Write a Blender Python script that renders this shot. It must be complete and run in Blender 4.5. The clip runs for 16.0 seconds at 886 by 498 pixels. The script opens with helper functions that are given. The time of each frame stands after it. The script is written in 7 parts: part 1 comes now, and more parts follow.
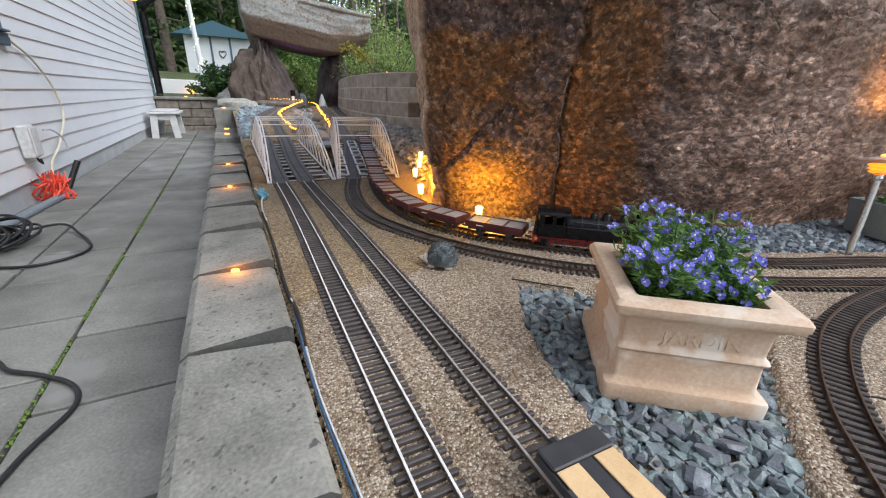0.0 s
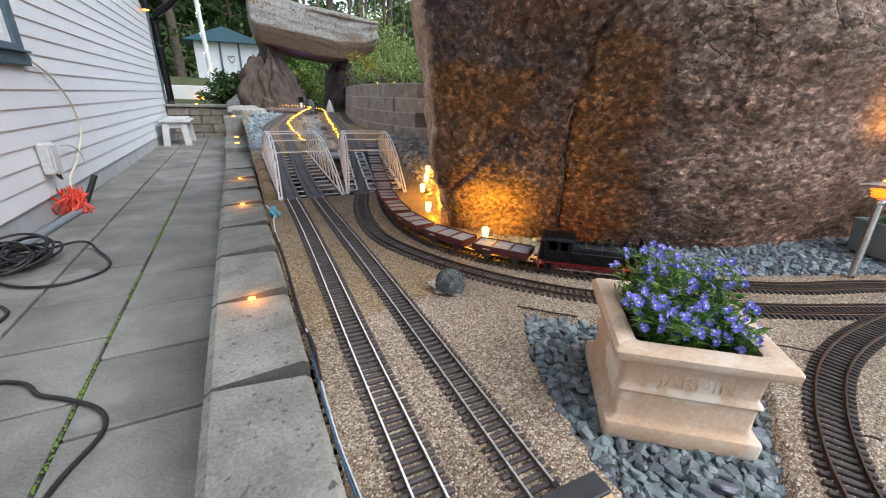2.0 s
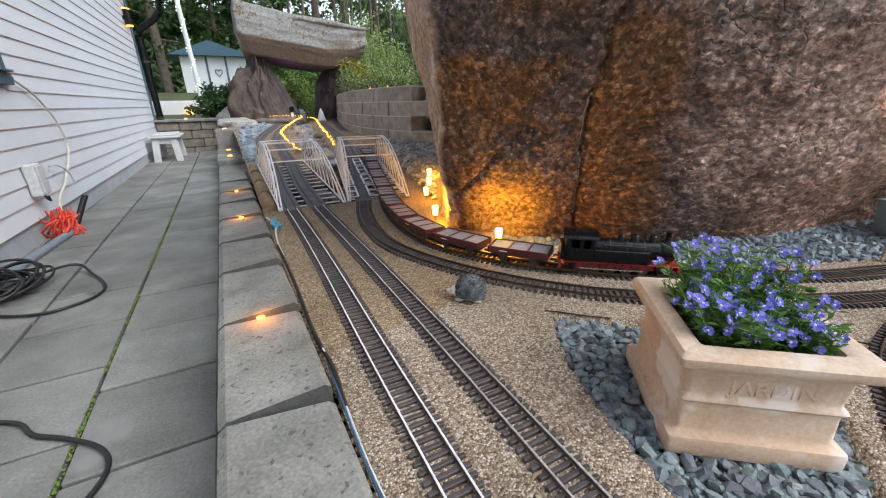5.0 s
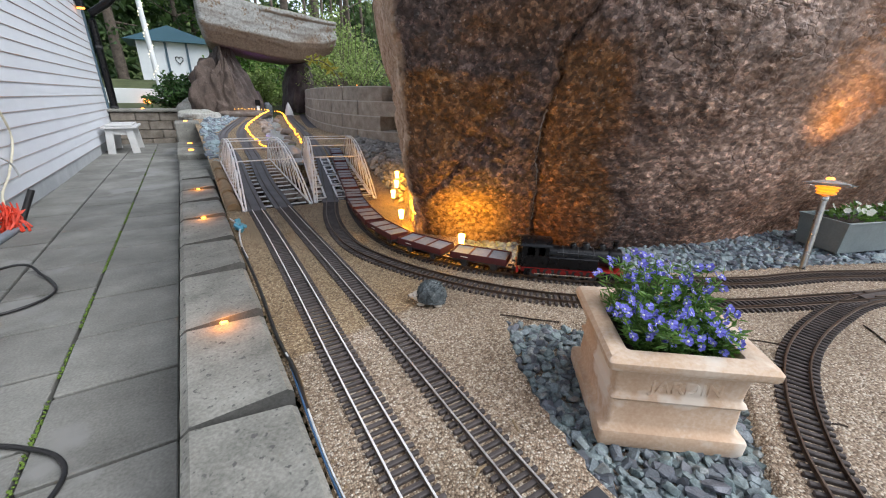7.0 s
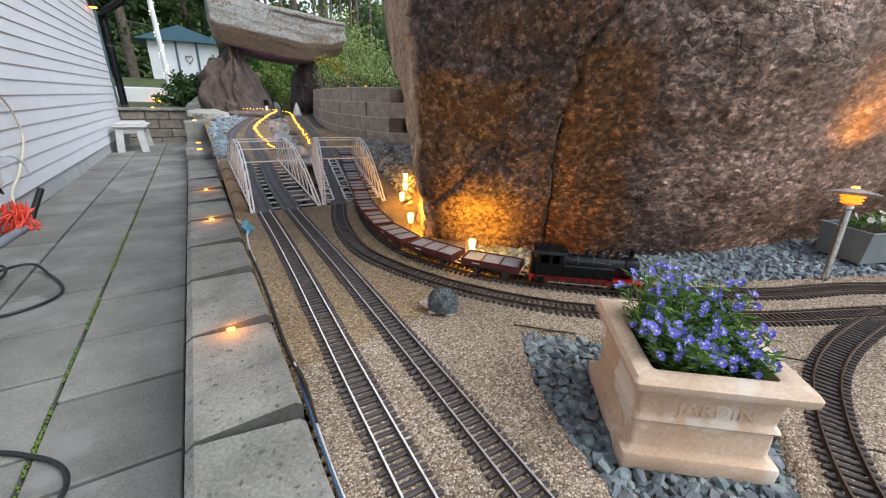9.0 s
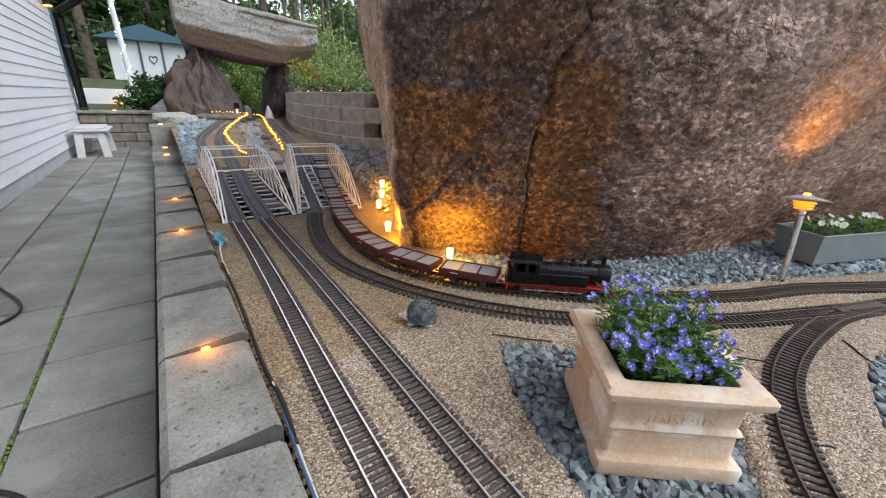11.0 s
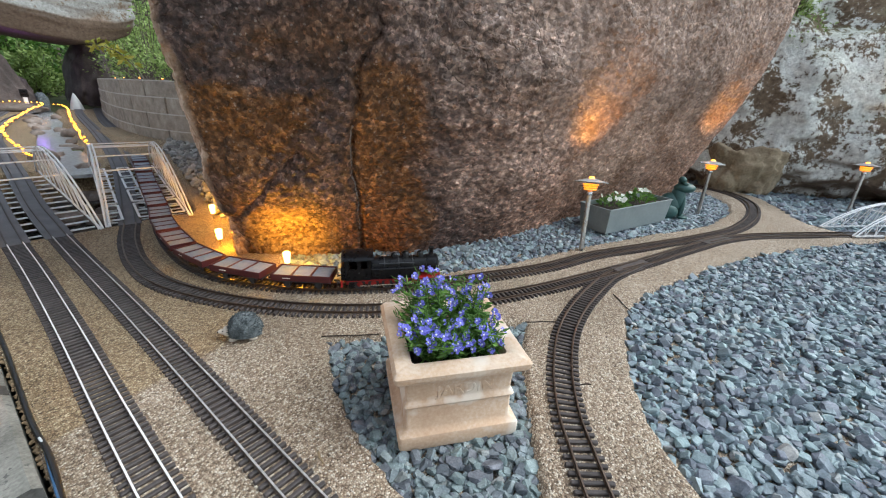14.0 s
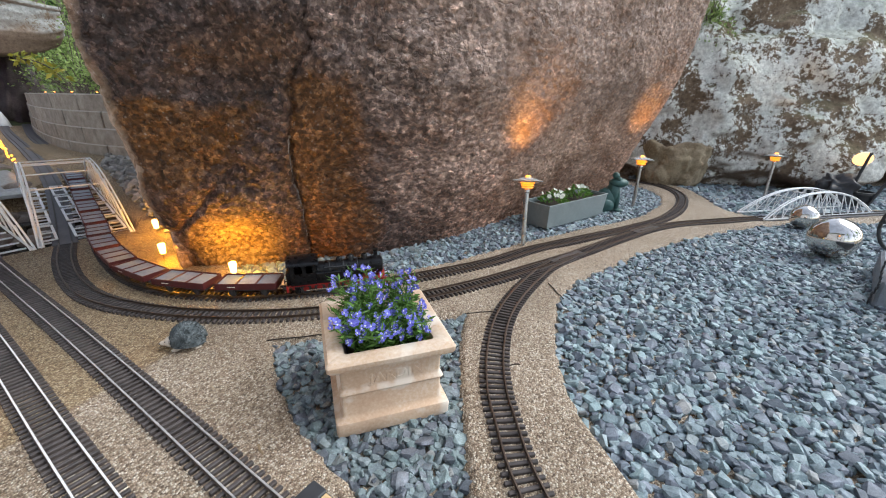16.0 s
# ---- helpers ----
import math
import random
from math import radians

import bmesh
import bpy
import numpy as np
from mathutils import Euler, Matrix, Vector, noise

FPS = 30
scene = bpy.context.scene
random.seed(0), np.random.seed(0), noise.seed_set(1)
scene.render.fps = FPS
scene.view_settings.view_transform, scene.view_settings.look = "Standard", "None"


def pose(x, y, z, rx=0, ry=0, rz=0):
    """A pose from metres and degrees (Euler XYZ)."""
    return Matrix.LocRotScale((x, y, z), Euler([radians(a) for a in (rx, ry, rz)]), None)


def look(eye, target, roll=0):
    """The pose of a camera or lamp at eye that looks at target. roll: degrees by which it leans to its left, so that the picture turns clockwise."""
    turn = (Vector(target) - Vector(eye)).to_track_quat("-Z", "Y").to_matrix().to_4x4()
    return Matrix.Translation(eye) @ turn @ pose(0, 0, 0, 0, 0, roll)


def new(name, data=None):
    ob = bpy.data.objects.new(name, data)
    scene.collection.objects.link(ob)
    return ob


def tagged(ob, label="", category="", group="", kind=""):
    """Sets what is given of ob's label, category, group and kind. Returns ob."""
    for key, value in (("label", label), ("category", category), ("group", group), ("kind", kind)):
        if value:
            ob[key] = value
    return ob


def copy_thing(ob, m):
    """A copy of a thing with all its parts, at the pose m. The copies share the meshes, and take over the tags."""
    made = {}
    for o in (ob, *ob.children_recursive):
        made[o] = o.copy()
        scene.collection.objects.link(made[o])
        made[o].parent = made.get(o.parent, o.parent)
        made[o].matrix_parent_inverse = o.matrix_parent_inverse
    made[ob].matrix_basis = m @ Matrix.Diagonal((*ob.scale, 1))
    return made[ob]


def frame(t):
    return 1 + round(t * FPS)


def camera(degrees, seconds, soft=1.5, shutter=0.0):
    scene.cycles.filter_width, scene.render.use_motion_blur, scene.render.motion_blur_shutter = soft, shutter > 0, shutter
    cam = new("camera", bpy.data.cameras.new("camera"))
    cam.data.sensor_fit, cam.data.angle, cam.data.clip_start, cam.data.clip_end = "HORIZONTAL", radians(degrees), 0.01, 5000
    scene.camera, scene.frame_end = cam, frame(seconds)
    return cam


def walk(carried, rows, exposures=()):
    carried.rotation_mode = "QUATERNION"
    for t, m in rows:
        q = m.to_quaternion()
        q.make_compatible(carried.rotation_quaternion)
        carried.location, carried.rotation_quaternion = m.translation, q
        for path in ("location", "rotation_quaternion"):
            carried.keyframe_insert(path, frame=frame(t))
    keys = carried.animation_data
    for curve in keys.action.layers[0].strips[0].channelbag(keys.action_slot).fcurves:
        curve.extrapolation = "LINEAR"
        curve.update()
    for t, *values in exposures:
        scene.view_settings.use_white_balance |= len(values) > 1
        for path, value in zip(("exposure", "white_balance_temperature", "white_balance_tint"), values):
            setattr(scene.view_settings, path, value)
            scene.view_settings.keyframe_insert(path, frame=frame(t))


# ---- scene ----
cam = camera(97.1, 16.0, soft=1.1)
PATH = [
    (0, (0.181, 0.158, 0.474), (1.062, 1.802, -0.248), 2.0),
    (0.5, (0.173, 0.152, 0.515), (1.069, 1.791, -0.199), 2.8),
    (1, (0.164, 0.142, 0.561), (1.054, 1.784, -0.156), 3.1),
    (1.5, (0.169, 0.159, 0.565), (1.04, 1.814, -0.144), 2.7),
    (2, (0.171, 0.155, 0.563), (1.025, 1.814, -0.158), 1.7),
    (2.5, (0.165, 0.199, 0.57), (0.983, 1.878, -0.145), 0.2),
    (3, (0.166, 0.255, 0.586), (0.977, 1.937, -0.131), -0.8),
    (3.5, (0.162, 0.276, 0.577), (0.98, 1.954, -0.142), -1.1),
    (6, (0.135, 0.217, 0.531), (1.088, 1.833, -0.161), -0.2),
    (6.5, (0.131, 0.207, 0.546), (1.126, 1.792, -0.16), 0.6),
    (7, (0.148, 0.198, 0.587), (1.15, 1.774, -0.13), 1.2),
    (7.5, (0.152, 0.214, 0.585), (1.145, 1.792, -0.139), 1.5),
    (8, (0.153, 0.227, 0.58), (1.143, 1.807, -0.144), 1.7),
    (8.5, (0.149, 0.238, 0.585), (1.128, 1.828, -0.129), 1.7),
    (11, (0.146, 0.24, 0.625), (1.225, 1.771, -0.078), 1.9),
    (11.5, (0.161, 0.233, 0.638), (1.302, 1.713, -0.073), 2.1),
    (12, (0.172, 0.218, 0.647), (1.385, 1.635, -0.075), 2.2),
    (12.5, (0.19, 0.189, 0.653), (1.483, 1.529, -0.077), 2.4),
    (13, (0.224, 0.156, 0.663), (1.596, 1.412, -0.072), 2.6),
    (13.5, (0.251, 0.124, 0.662), (1.685, 1.309, -0.073), 2.6),
    (14, (0.27, 0.099, 0.668), (1.754, 1.221, -0.064), 2.5),
    (14.5, (0.275, 0.08, 0.678), (1.797, 1.154, -0.051), 2.3),
    (15, (0.281, 0.037, 0.675), (1.833, 1.065, -0.055), 2.2),
    (15.5, (0.27, 0.0, 0.681), (1.839, 1.012, -0.036), 1.6),
    (16, (0.262, -0.021, 0.68), (1.849, 0.971, -0.026), 1.1),
]
walk(cam, [(t, look(eye, target, roll)) for t, eye, target, roll in PATH], exposures=[(0, 1.0, 6500, 10), (3, 1.05, 6500, 10), (6, 1.01, 6500, 10), (11, 1.0, 6500, 10), (13, 1.12, 6330, 4), (14.5, 1.14, 6360, 5), (16, 1.13, 6420, 7)])

# ---- light ----
world = bpy.data.worlds.new("evening_sky")
scene.world = world
world.use_nodes = True
wn = world.node_tree.nodes
sky = wn.new("ShaderNodeTexSky")
sky.sky_type = "NISHITA"
sky.sun_disc = False
sky.sun_elevation, sky.sun_rotation = radians(45), radians(140)
sky.air_density, sky.dust_density, sky.ozone_density = 1.0, 1.0, 1.0
haze = wn.new("ShaderNodeHueSaturation")
haze.inputs["Saturation"].default_value = 0.55
world.node_tree.links.new(sky.outputs[0], haze.inputs["Color"])
world.node_tree.links.new(haze.outputs[0], wn["Background"].inputs[0])
wn["Background"].inputs[1].default_value = 0.15
sun = new("sun", bpy.data.lights.new("sun", "SUN"))
sun.data.energy, sun.data.angle, sun.data.color = 1.5, radians(45), (0.96, 0.98, 1.0)
sun.matrix_world = look((0, 0, 0), (-0.42, 0.5, -0.76))


# ---- materials ----
def nodes_of(name, rough=0.7, metal=0.0):
    m = bpy.data.materials.new(name)
    m.use_nodes = True
    nt = m.node_tree
    b = nt.nodes["Principled BSDF"]
    b.inputs["Roughness"].default_value = rough
    b.inputs["Metallic"].default_value = metal
    return m, nt, b


def ramp(nt, fac, stops):
    r = nt.nodes.new("ShaderNodeValToRGB")
    while len(r.color_ramp.elements) < len(stops):
        r.color_ramp.elements.new(0.5)
    for e, (p, c) in zip(r.color_ramp.elements, stops):
        e.position, e.color = p, (*c, 1)
    nt.links.new(fac, r.inputs[0])
    return r.outputs[0]


def tex(nt, kind, scale, vec, **k):
    t = nt.nodes.new("ShaderNodeTex" + kind)
    t.inputs["Scale"].default_value = scale
    nt.links.new(vec, t.inputs["Vector"])
    for key, v in k.items():
        t.inputs[key.capitalize()].default_value = v
    return t


def mix(nt, fac, a, b, mode="MIX"):
    m = nt.nodes.new("ShaderNodeMix")
    m.data_type, m.blend_type = "RGBA", mode
    for sock, v in ((m.inputs[0], fac), (m.inputs[6], a), (m.inputs[7], b)):
        if isinstance(v, (int, float)):
            sock.default_value = v
        elif isinstance(v, tuple):
            sock.default_value = (*v, 1)
        else:
            nt.links.new(v, sock)
    return m.outputs[2]


def math_node(nt, op, a, b=0.0, c=0.0, clamp=False):
    m = nt.nodes.new("ShaderNodeMath")
    m.operation, m.use_clamp = op, clamp
    for sock, v in zip(m.inputs, (a, b, c)):
        if isinstance(v, (int, float)):
            sock.default_value = v
        else:
            nt.links.new(v, sock)
    return m.outputs[0]


def bump(nt, bsdf, height, strength=0.5, dist=0.005):
    b = nt.nodes.new("ShaderNodeBump")
    b.inputs["Strength"].default_value, b.inputs["Distance"].default_value = strength, dist
    nt.links.new(height, b.inputs["Height"])
    nt.links.new(b.outputs[0], bsdf.inputs["Normal"])
    return b


def coords(nt, kind="Object"):
    if kind == "World":
        return nt.nodes.new("ShaderNodeNewGeometry").outputs["Position"]
    return nt.nodes.new("ShaderNodeTexCoord").outputs[kind]


def grainy(name, stops, scale=40.0, fine=300.0, rough=0.8, bump_s=0.4, bump_d=0.003, vary="", amount=0.25, metal=0.0, spots=None, tints=None):
    """A surface with large mottling, fine grain, relief, and a shade of its own for each object or island."""
    m, nt, b = nodes_of(name, rough, metal)
    p = coords(nt, "World")
    n1 = tex(nt, "Noise", scale, p, detail=5.0, roughness=0.6)
    n2 = tex(nt, "Noise", fine, p, detail=3.0)
    f = math_node(nt, "ADD", math_node(nt, "MULTIPLY", n1.outputs[0], 0.65), math_node(nt, "MULTIPLY", n2.outputs[0], 0.35))
    col = ramp(nt, f, stops)
    if spots:
        v = tex(nt, "Noise", spots[0], p, detail=4.0)
        col = mix(nt, ramp(nt, v.outputs[0], [(spots[1], (0, 0, 0)), (spots[1] + 0.06, (1, 1, 1))]), col, spots[2])
    if vary:
        rnd = nt.nodes.new("ShaderNodeObjectInfo").outputs["Random"] if vary == "object" else nt.nodes.new("ShaderNodeNewGeometry").outputs["Random Per Island"]
        lo, hi = 1 - amount, 1 + amount
        col = mix(nt, 1.0, col, ramp(nt, rnd, tints or [(0, (lo, lo, lo)), (1, (min(hi, 1.6),) * 3)]), "MULTIPLY")
    nt.links.new(col, b.inputs["Base Color"])
    h = math_node(nt, "ADD", n1.outputs[0], math_node(nt, "MULTIPLY", n2.outputs[0], 0.5))
    bump(nt, b, h, bump_s, bump_d)
    return m


def plain(name, col, rough=0.5, metal=0.0, glow=None, power=0.0):
    m, nt, b = nodes_of(name, rough, metal)
    n = tex(nt, "Noise", 60.0, coords(nt, "World"), detail=4.0)
    c = ramp(nt, n.outputs[0], [(0.3, tuple(x * 0.82 for x in col)), (0.7, tuple(min(1, x * 1.12) for x in col))])
    nt.links.new(c, b.inputs["Base Color"])
    nt.links.new(ramp(nt, n.outputs[0], [(0.3, (rough * 0.8,) * 3), (0.7, (min(1, rough * 1.2),) * 3)]), b.inputs["Roughness"])
    if glow:
        b.inputs["Emission Color"].default_value = (*glow, 1)
        b.inputs["Emission Strength"].default_value = power
    return m


def resin_gravel():
    """Fine beige and brown grit bound with resin."""
    m, nt, b = nodes_of("resin_gravel", 0.65)
    p = coords(nt, "World")
    v = tex(nt, "Voronoi", 250.0, p)
    v2 = tex(nt, "Voronoi", 120.0, p)
    r = nt.nodes.new("ShaderNodeSeparateColor")
    nt.links.new(v.outputs["Color"], r.inputs[0])
    col = ramp(nt, r.outputs[0], [(0.0, (0.15, 0.105, 0.075)), (0.2, (0.30, 0.225, 0.165)), (0.5, (0.45, 0.36, 0.275)), (0.78, (0.60, 0.52, 0.42)), (1.0, (0.85, 0.81, 0.74))])
    big = tex(nt, "Noise", 3.0, p, detail=5.0)
    col = mix(nt, 1.0, col, ramp(nt, big.outputs[0], [(0.3, (0.80, 0.75, 0.66)), (0.7, (1.20, 1.16, 1.10))]), "MULTIPLY")
    # an older, browner piece of the bed beyond a slanting joint
    xyz = nt.nodes.new("ShaderNodeSeparateXYZ")
    nt.links.new(p, xyz.inputs[0])
    older = math_node(nt, "MULTIPLY_ADD", math_node(nt, "MULTIPLY_ADD", xyz.outputs[0], -0.22, xyz.outputs[1]), 60.0, -0.972 * 60, clamp=True)
    fade = math_node(nt, "MULTIPLY_ADD", math_node(nt, "MULTIPLY_ADD", xyz.outputs[1], 0.5, math_node(nt, "MULTIPLY_ADD", big.outputs[0], 0.5, math_node(nt, "MULTIPLY", xyz.outputs[0], -1.0))), 5.0, 0.2, clamp=True)
    col = mix(nt, math_node(nt, "MULTIPLY", older, fade), col, mix(nt, 1.0, col, (0.86, 0.79, 0.63), "MULTIPLY"))
    edge = ramp(nt, v.outputs["Distance"], [(0.0, (1, 1, 1)), (0.75, (0.36, 0.33, 0.31))])
    col = mix(nt, 0.75, col, edge, "MULTIPLY")
    nt.links.new(col, b.inputs["Base Color"])
    h = math_node(nt, "SUBTRACT", 1.0, v.outputs["Distance"])
    h = math_node(nt, "ADD", h, math_node(nt, "MULTIPLY", v2.outputs["Distance"], -0.6))
    bump(nt, b, h, 0.9, 0.004)
    return m


def nt_warp(nt, vec, noise_tex, amount):
    """The coordinates shifted about by a noise texture's colour."""
    off = nt.nodes.new("ShaderNodeVectorMath")
    off.operation = "MULTIPLY_ADD"
    off.inputs[1].default_value = (amount,) * 3
    nt.links.new(noise_tex.outputs["Color"], off.inputs[0])
    nt.links.new(vec, off.inputs[2])
    return off.outputs[0]


def boulder_rock():
    """Coarse pinkish granite: glinting crystals, dark mica, a rust-brown water stain with an upper rim, a tan weathered side."""
    m, nt, b = nodes_of("boulder_granite", 0.7)
    pos = coords(nt, "World")
    xyz = nt.nodes.new("ShaderNodeSeparateXYZ")
    nt.links.new(pos, xyz.inputs[0])
    X, Y, Z = xyz.outputs
    # the grain runs longer along the far flank
    grain = nt.nodes.new("ShaderNodeCombineXYZ")
    flank = math_node(nt, "MULTIPLY_ADD", math_node(nt, "MAXIMUM", math_node(nt, "SUBTRACT", X, 1.3), 0.0), -0.48, X)
    nt.links.new(flank, grain.inputs[0])
    nt.links.new(Y, grain.inputs[1])
    nt.links.new(Z, grain.inputs[2])
    p = grain.outputs[0]
    n_lump = tex(nt, "Noise", 21.0, p, detail=6.0, roughness=0.68)
    n_mid = tex(nt, "Noise", 10.0, p, detail=4.0, roughness=0.5)
    n_edge = tex(nt, "Noise", 3.4, p, detail=3.0, roughness=0.45)
    n_cry = tex(nt, "Noise", 48.0, p, detail=4.0, roughness=0.62)
    n_fine = tex(nt, "Noise", 150.0, p, detail=3.0, roughness=0.6)
    lump = tex(nt, "Voronoi", 66.0, p)
    cell = nt.nodes.new("ShaderNodeSeparateColor")
    nt.links.new(lump.outputs["Color"], cell.inputs[0])
    glint = tex(nt, "Voronoi", 112.0, p, randomness=1.0)
    gcell = nt.nodes.new("ShaderNodeSeparateColor")
    nt.links.new(glint.outputs["Color"], gcell.inputs[0])
    f = math_node(nt, "ADD", math_node(nt, "MULTIPLY", n_cry.outputs[0], 0.52), math_node(nt, "MULTIPLY_ADD", cell.outputs[0], 0.24, math_node(nt, "MULTIPLY", n_fine.outputs[0], 0.24)))
    base = ramp(nt, f, [(0.36, (0.085, 0.062, 0.055)), (0.47, (0.152, 0.111, 0.099)), (0.55, (0.224, 0.168, 0.149)), (0.66, (0.40, 0.315, 0.28))])
    rust = ramp(nt, f, [(0.36, (0.068, 0.031, 0.010)), (0.47, (0.112, 0.050, 0.014)), (0.55, (0.160, 0.074, 0.023)), (0.66, (0.29, 0.160, 0.072))])
    # darker crag to one side of a slanting uneven border, paler stone beyond it
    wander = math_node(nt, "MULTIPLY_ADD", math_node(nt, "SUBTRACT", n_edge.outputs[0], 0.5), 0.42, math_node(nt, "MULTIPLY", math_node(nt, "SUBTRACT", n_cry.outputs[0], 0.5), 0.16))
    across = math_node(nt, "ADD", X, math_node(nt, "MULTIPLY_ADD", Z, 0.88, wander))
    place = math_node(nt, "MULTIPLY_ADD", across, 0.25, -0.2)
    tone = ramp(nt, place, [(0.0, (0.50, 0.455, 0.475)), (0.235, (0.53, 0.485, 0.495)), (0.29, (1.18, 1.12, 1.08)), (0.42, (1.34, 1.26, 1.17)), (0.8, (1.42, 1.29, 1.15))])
    # paler low down, below an uneven line
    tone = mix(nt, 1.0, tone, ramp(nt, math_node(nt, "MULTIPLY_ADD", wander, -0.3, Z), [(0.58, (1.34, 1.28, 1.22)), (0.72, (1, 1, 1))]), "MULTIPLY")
    calm = ramp(nt, place, [(0.30, (0, 0, 0)), (0.50, (1, 1, 1))])
    base = mix(nt, math_node(nt, "MULTIPLY", calm, 0.45), base, (0.205, 0.155, 0.135))
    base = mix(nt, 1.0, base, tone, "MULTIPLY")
    blot = tex(nt, "Noise", 6.5, p, detail=3.0, roughness=0.55)
    grit = ramp(nt, n_lump.outputs[0], [(0.34, (0.66, 0.63, 0.61)), (0.47, (0.95, 0.93, 0.92)), (0.56, (1.06, 1.05, 1.04)), (0.66, (1.25, 1.23, 1.22))])
    # single crystals, each with its own shade
    crystal = tex(nt, "Voronoi", 88.0, nt_warp(nt, p, n_cry, 0.012))
    shade = nt.nodes.new("ShaderNodeSeparateColor")
    nt.links.new(crystal.outputs["Color"], shade.inputs[0])
    facet = ramp(nt, shade.outputs[1], [(0.0, (0.52, 0.50, 0.50)), (0.35, (0.85, 0.84, 0.83)), (0.75, (1.08, 1.07, 1.06)), (0.92, (1.5, 1.47, 1.45)), (1.0, (2.1, 2.05, 2.0))])
    grit = mix(nt, 1.0, grit, facet, "MULTIPLY")
    grit = mix(nt, math_node(nt, "MULTIPLY", calm, 0.5), grit, (1.0, 1.0, 1.0))
    base = mix(nt, 1.0, base, grit, "MULTIPLY")
    rust = mix(nt, 0.8, mix(nt, 1.0, rust, (1.38, 1.26, 1.09), "MULTIPLY"), grit, "MULTIPLY")
    base = mix(nt, 1.0, base, ramp(nt, blot.outputs[0], [(0.36, (0.70, 0.60, 0.52)), (0.5, (0.98, 0.95, 0.92)), (0.64, (1.18, 1.16, 1.15))]), "MULTIPLY")
    # rust stains: soft-edged patches on the face, given by their corners in x and z
    xw = math_node(nt, "MULTIPLY_ADD", wander, 0.42, X)
    zw = math_node(nt, "MULTIPLY_ADD", math_node(nt, "SUBTRACT", n_mid.outputs[0], 0.5), 0.10, math_node(nt, "MULTIPLY_ADD", wander, -0.10, Z))

    def stain(corners, soft, strength):
        d = None
        for (x0, z0), (x1, z1) in zip(corners, corners[1:] + corners[:1]):
            n = math.hypot(x1 - x0, z1 - z0)
            a, c = -(z1 - z0) / n, (x1 - x0) / n
            e = math_node(nt, "MULTIPLY_ADD", xw, a, math_node(nt, "MULTIPLY_ADD", zw, c, -(a * x0 + c * z0)))
            d = e if d is None else math_node(nt, "MINIMUM", d, e)
        return math_node(nt, "MULTIPLY", math_node(nt, "MULTIPLY_ADD", d, 1 / soft, 0.5, clamp=True), strength)

    patch = ramp(nt, n_mid.outputs[0], [(0.36, (1, 1, 1)), (0.62, (0.8, 0.8, 0.8))])
    st = stain([(0.50, 0.34), (0.93, 0.38), (1.02, 0.485), (1.045, 0.56), (1.035, 0.658), (0.50, 0.676)], 0.022, 1.0)
    for corners, soft, strength in (
            ([(1.35, -0.05), (1.57, -0.05), (1.545, 0.17), (1.40, 0.45), (1.305, 0.64), (1.25, 0.735), (1.145, 0.775), (1.10, 0.725)], 0.05, 0.95),
            ([(0.90, 0.735), (1.05, 0.735), (1.105, 0.78), (1.10, 0.86), (0.98, 0.875), (0.88, 0.81)], 0.10, 0.62),
            ([(1.06, 0.36), (1.22, 0.345), (1.37, 0.0), (1.18, 0.0)], 0.09, 0.65),
            ([(0.60, 0.0), (1.06, 0.0), (1.02, 0.46), (0.60, 0.40)], 0.10, 0.42)):
        st = math_node(nt, "MAXIMUM", st, stain(corners, soft, strength))
    st = math_node(nt, "MULTIPLY", st, patch)
    col = mix(nt, st, base, rust)
    tide = math_node(nt, "MULTIPLY_ADD", math_node(nt, "SUBTRACT", math_node(nt, "MULTIPLY_ADD", wander, 0.5, 0.20), Z), 6.0, 0.5, clamp=True)
    col = mix(nt, math_node(nt, "MULTIPLY", tide, 0.7), col, mix(nt, 1.0, col, (0.80, 0.66, 0.56), "MULTIPLY"))
    # the weathered side beyond the sharp edge
    long = nt.nodes.new("ShaderNodeVectorMath")
    long.operation = "MULTIPLY"
    long.inputs[1].default_value = (1.0, 1.0, 0.16)
    nt.links.new(pos, long.inputs[0])
    streak = tex(nt, "Noise", 26.0, long.outputs[0], detail=5.0, roughness=0.6)
    tan = ramp(nt, math_node(nt, "MULTIPLY_ADD", streak.outputs[0], 0.7, math_node(nt, "MULTIPLY", n_cry.outputs[0], 0.3)), [(0.36, (0.34, 0.20, 0.125)), (0.5, (0.60, 0.41, 0.285)), (0.64, (0.80, 0.62, 0.48))])
    beyond = math_node(nt, "MULTIPLY_ADD", math_node(nt, "SUBTRACT", Y, math_node(nt, "MULTIPLY_ADD", Z, -0.39, 1.695)), 40.0, 0.0, clamp=True)
    near = math_node(nt, "MULTIPLY_ADD", math_node(nt, "SUBTRACT", 1.5, X), 20.0, 0.0, clamp=True)
    col = mix(nt, math_node(nt, "MULTIPLY", math_node(nt, "MULTIPLY", beyond, near), 0.92), col, tan)
    # ochre put into the hollow's colour so the foot lamp's glow turns golden
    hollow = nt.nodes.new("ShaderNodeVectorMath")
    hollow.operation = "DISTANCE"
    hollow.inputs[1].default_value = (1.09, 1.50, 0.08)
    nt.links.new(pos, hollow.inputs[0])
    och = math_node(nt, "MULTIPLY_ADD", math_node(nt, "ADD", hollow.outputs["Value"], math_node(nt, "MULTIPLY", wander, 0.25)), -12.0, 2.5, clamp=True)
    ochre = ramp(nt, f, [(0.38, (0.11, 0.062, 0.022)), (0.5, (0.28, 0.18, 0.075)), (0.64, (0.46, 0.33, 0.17))])
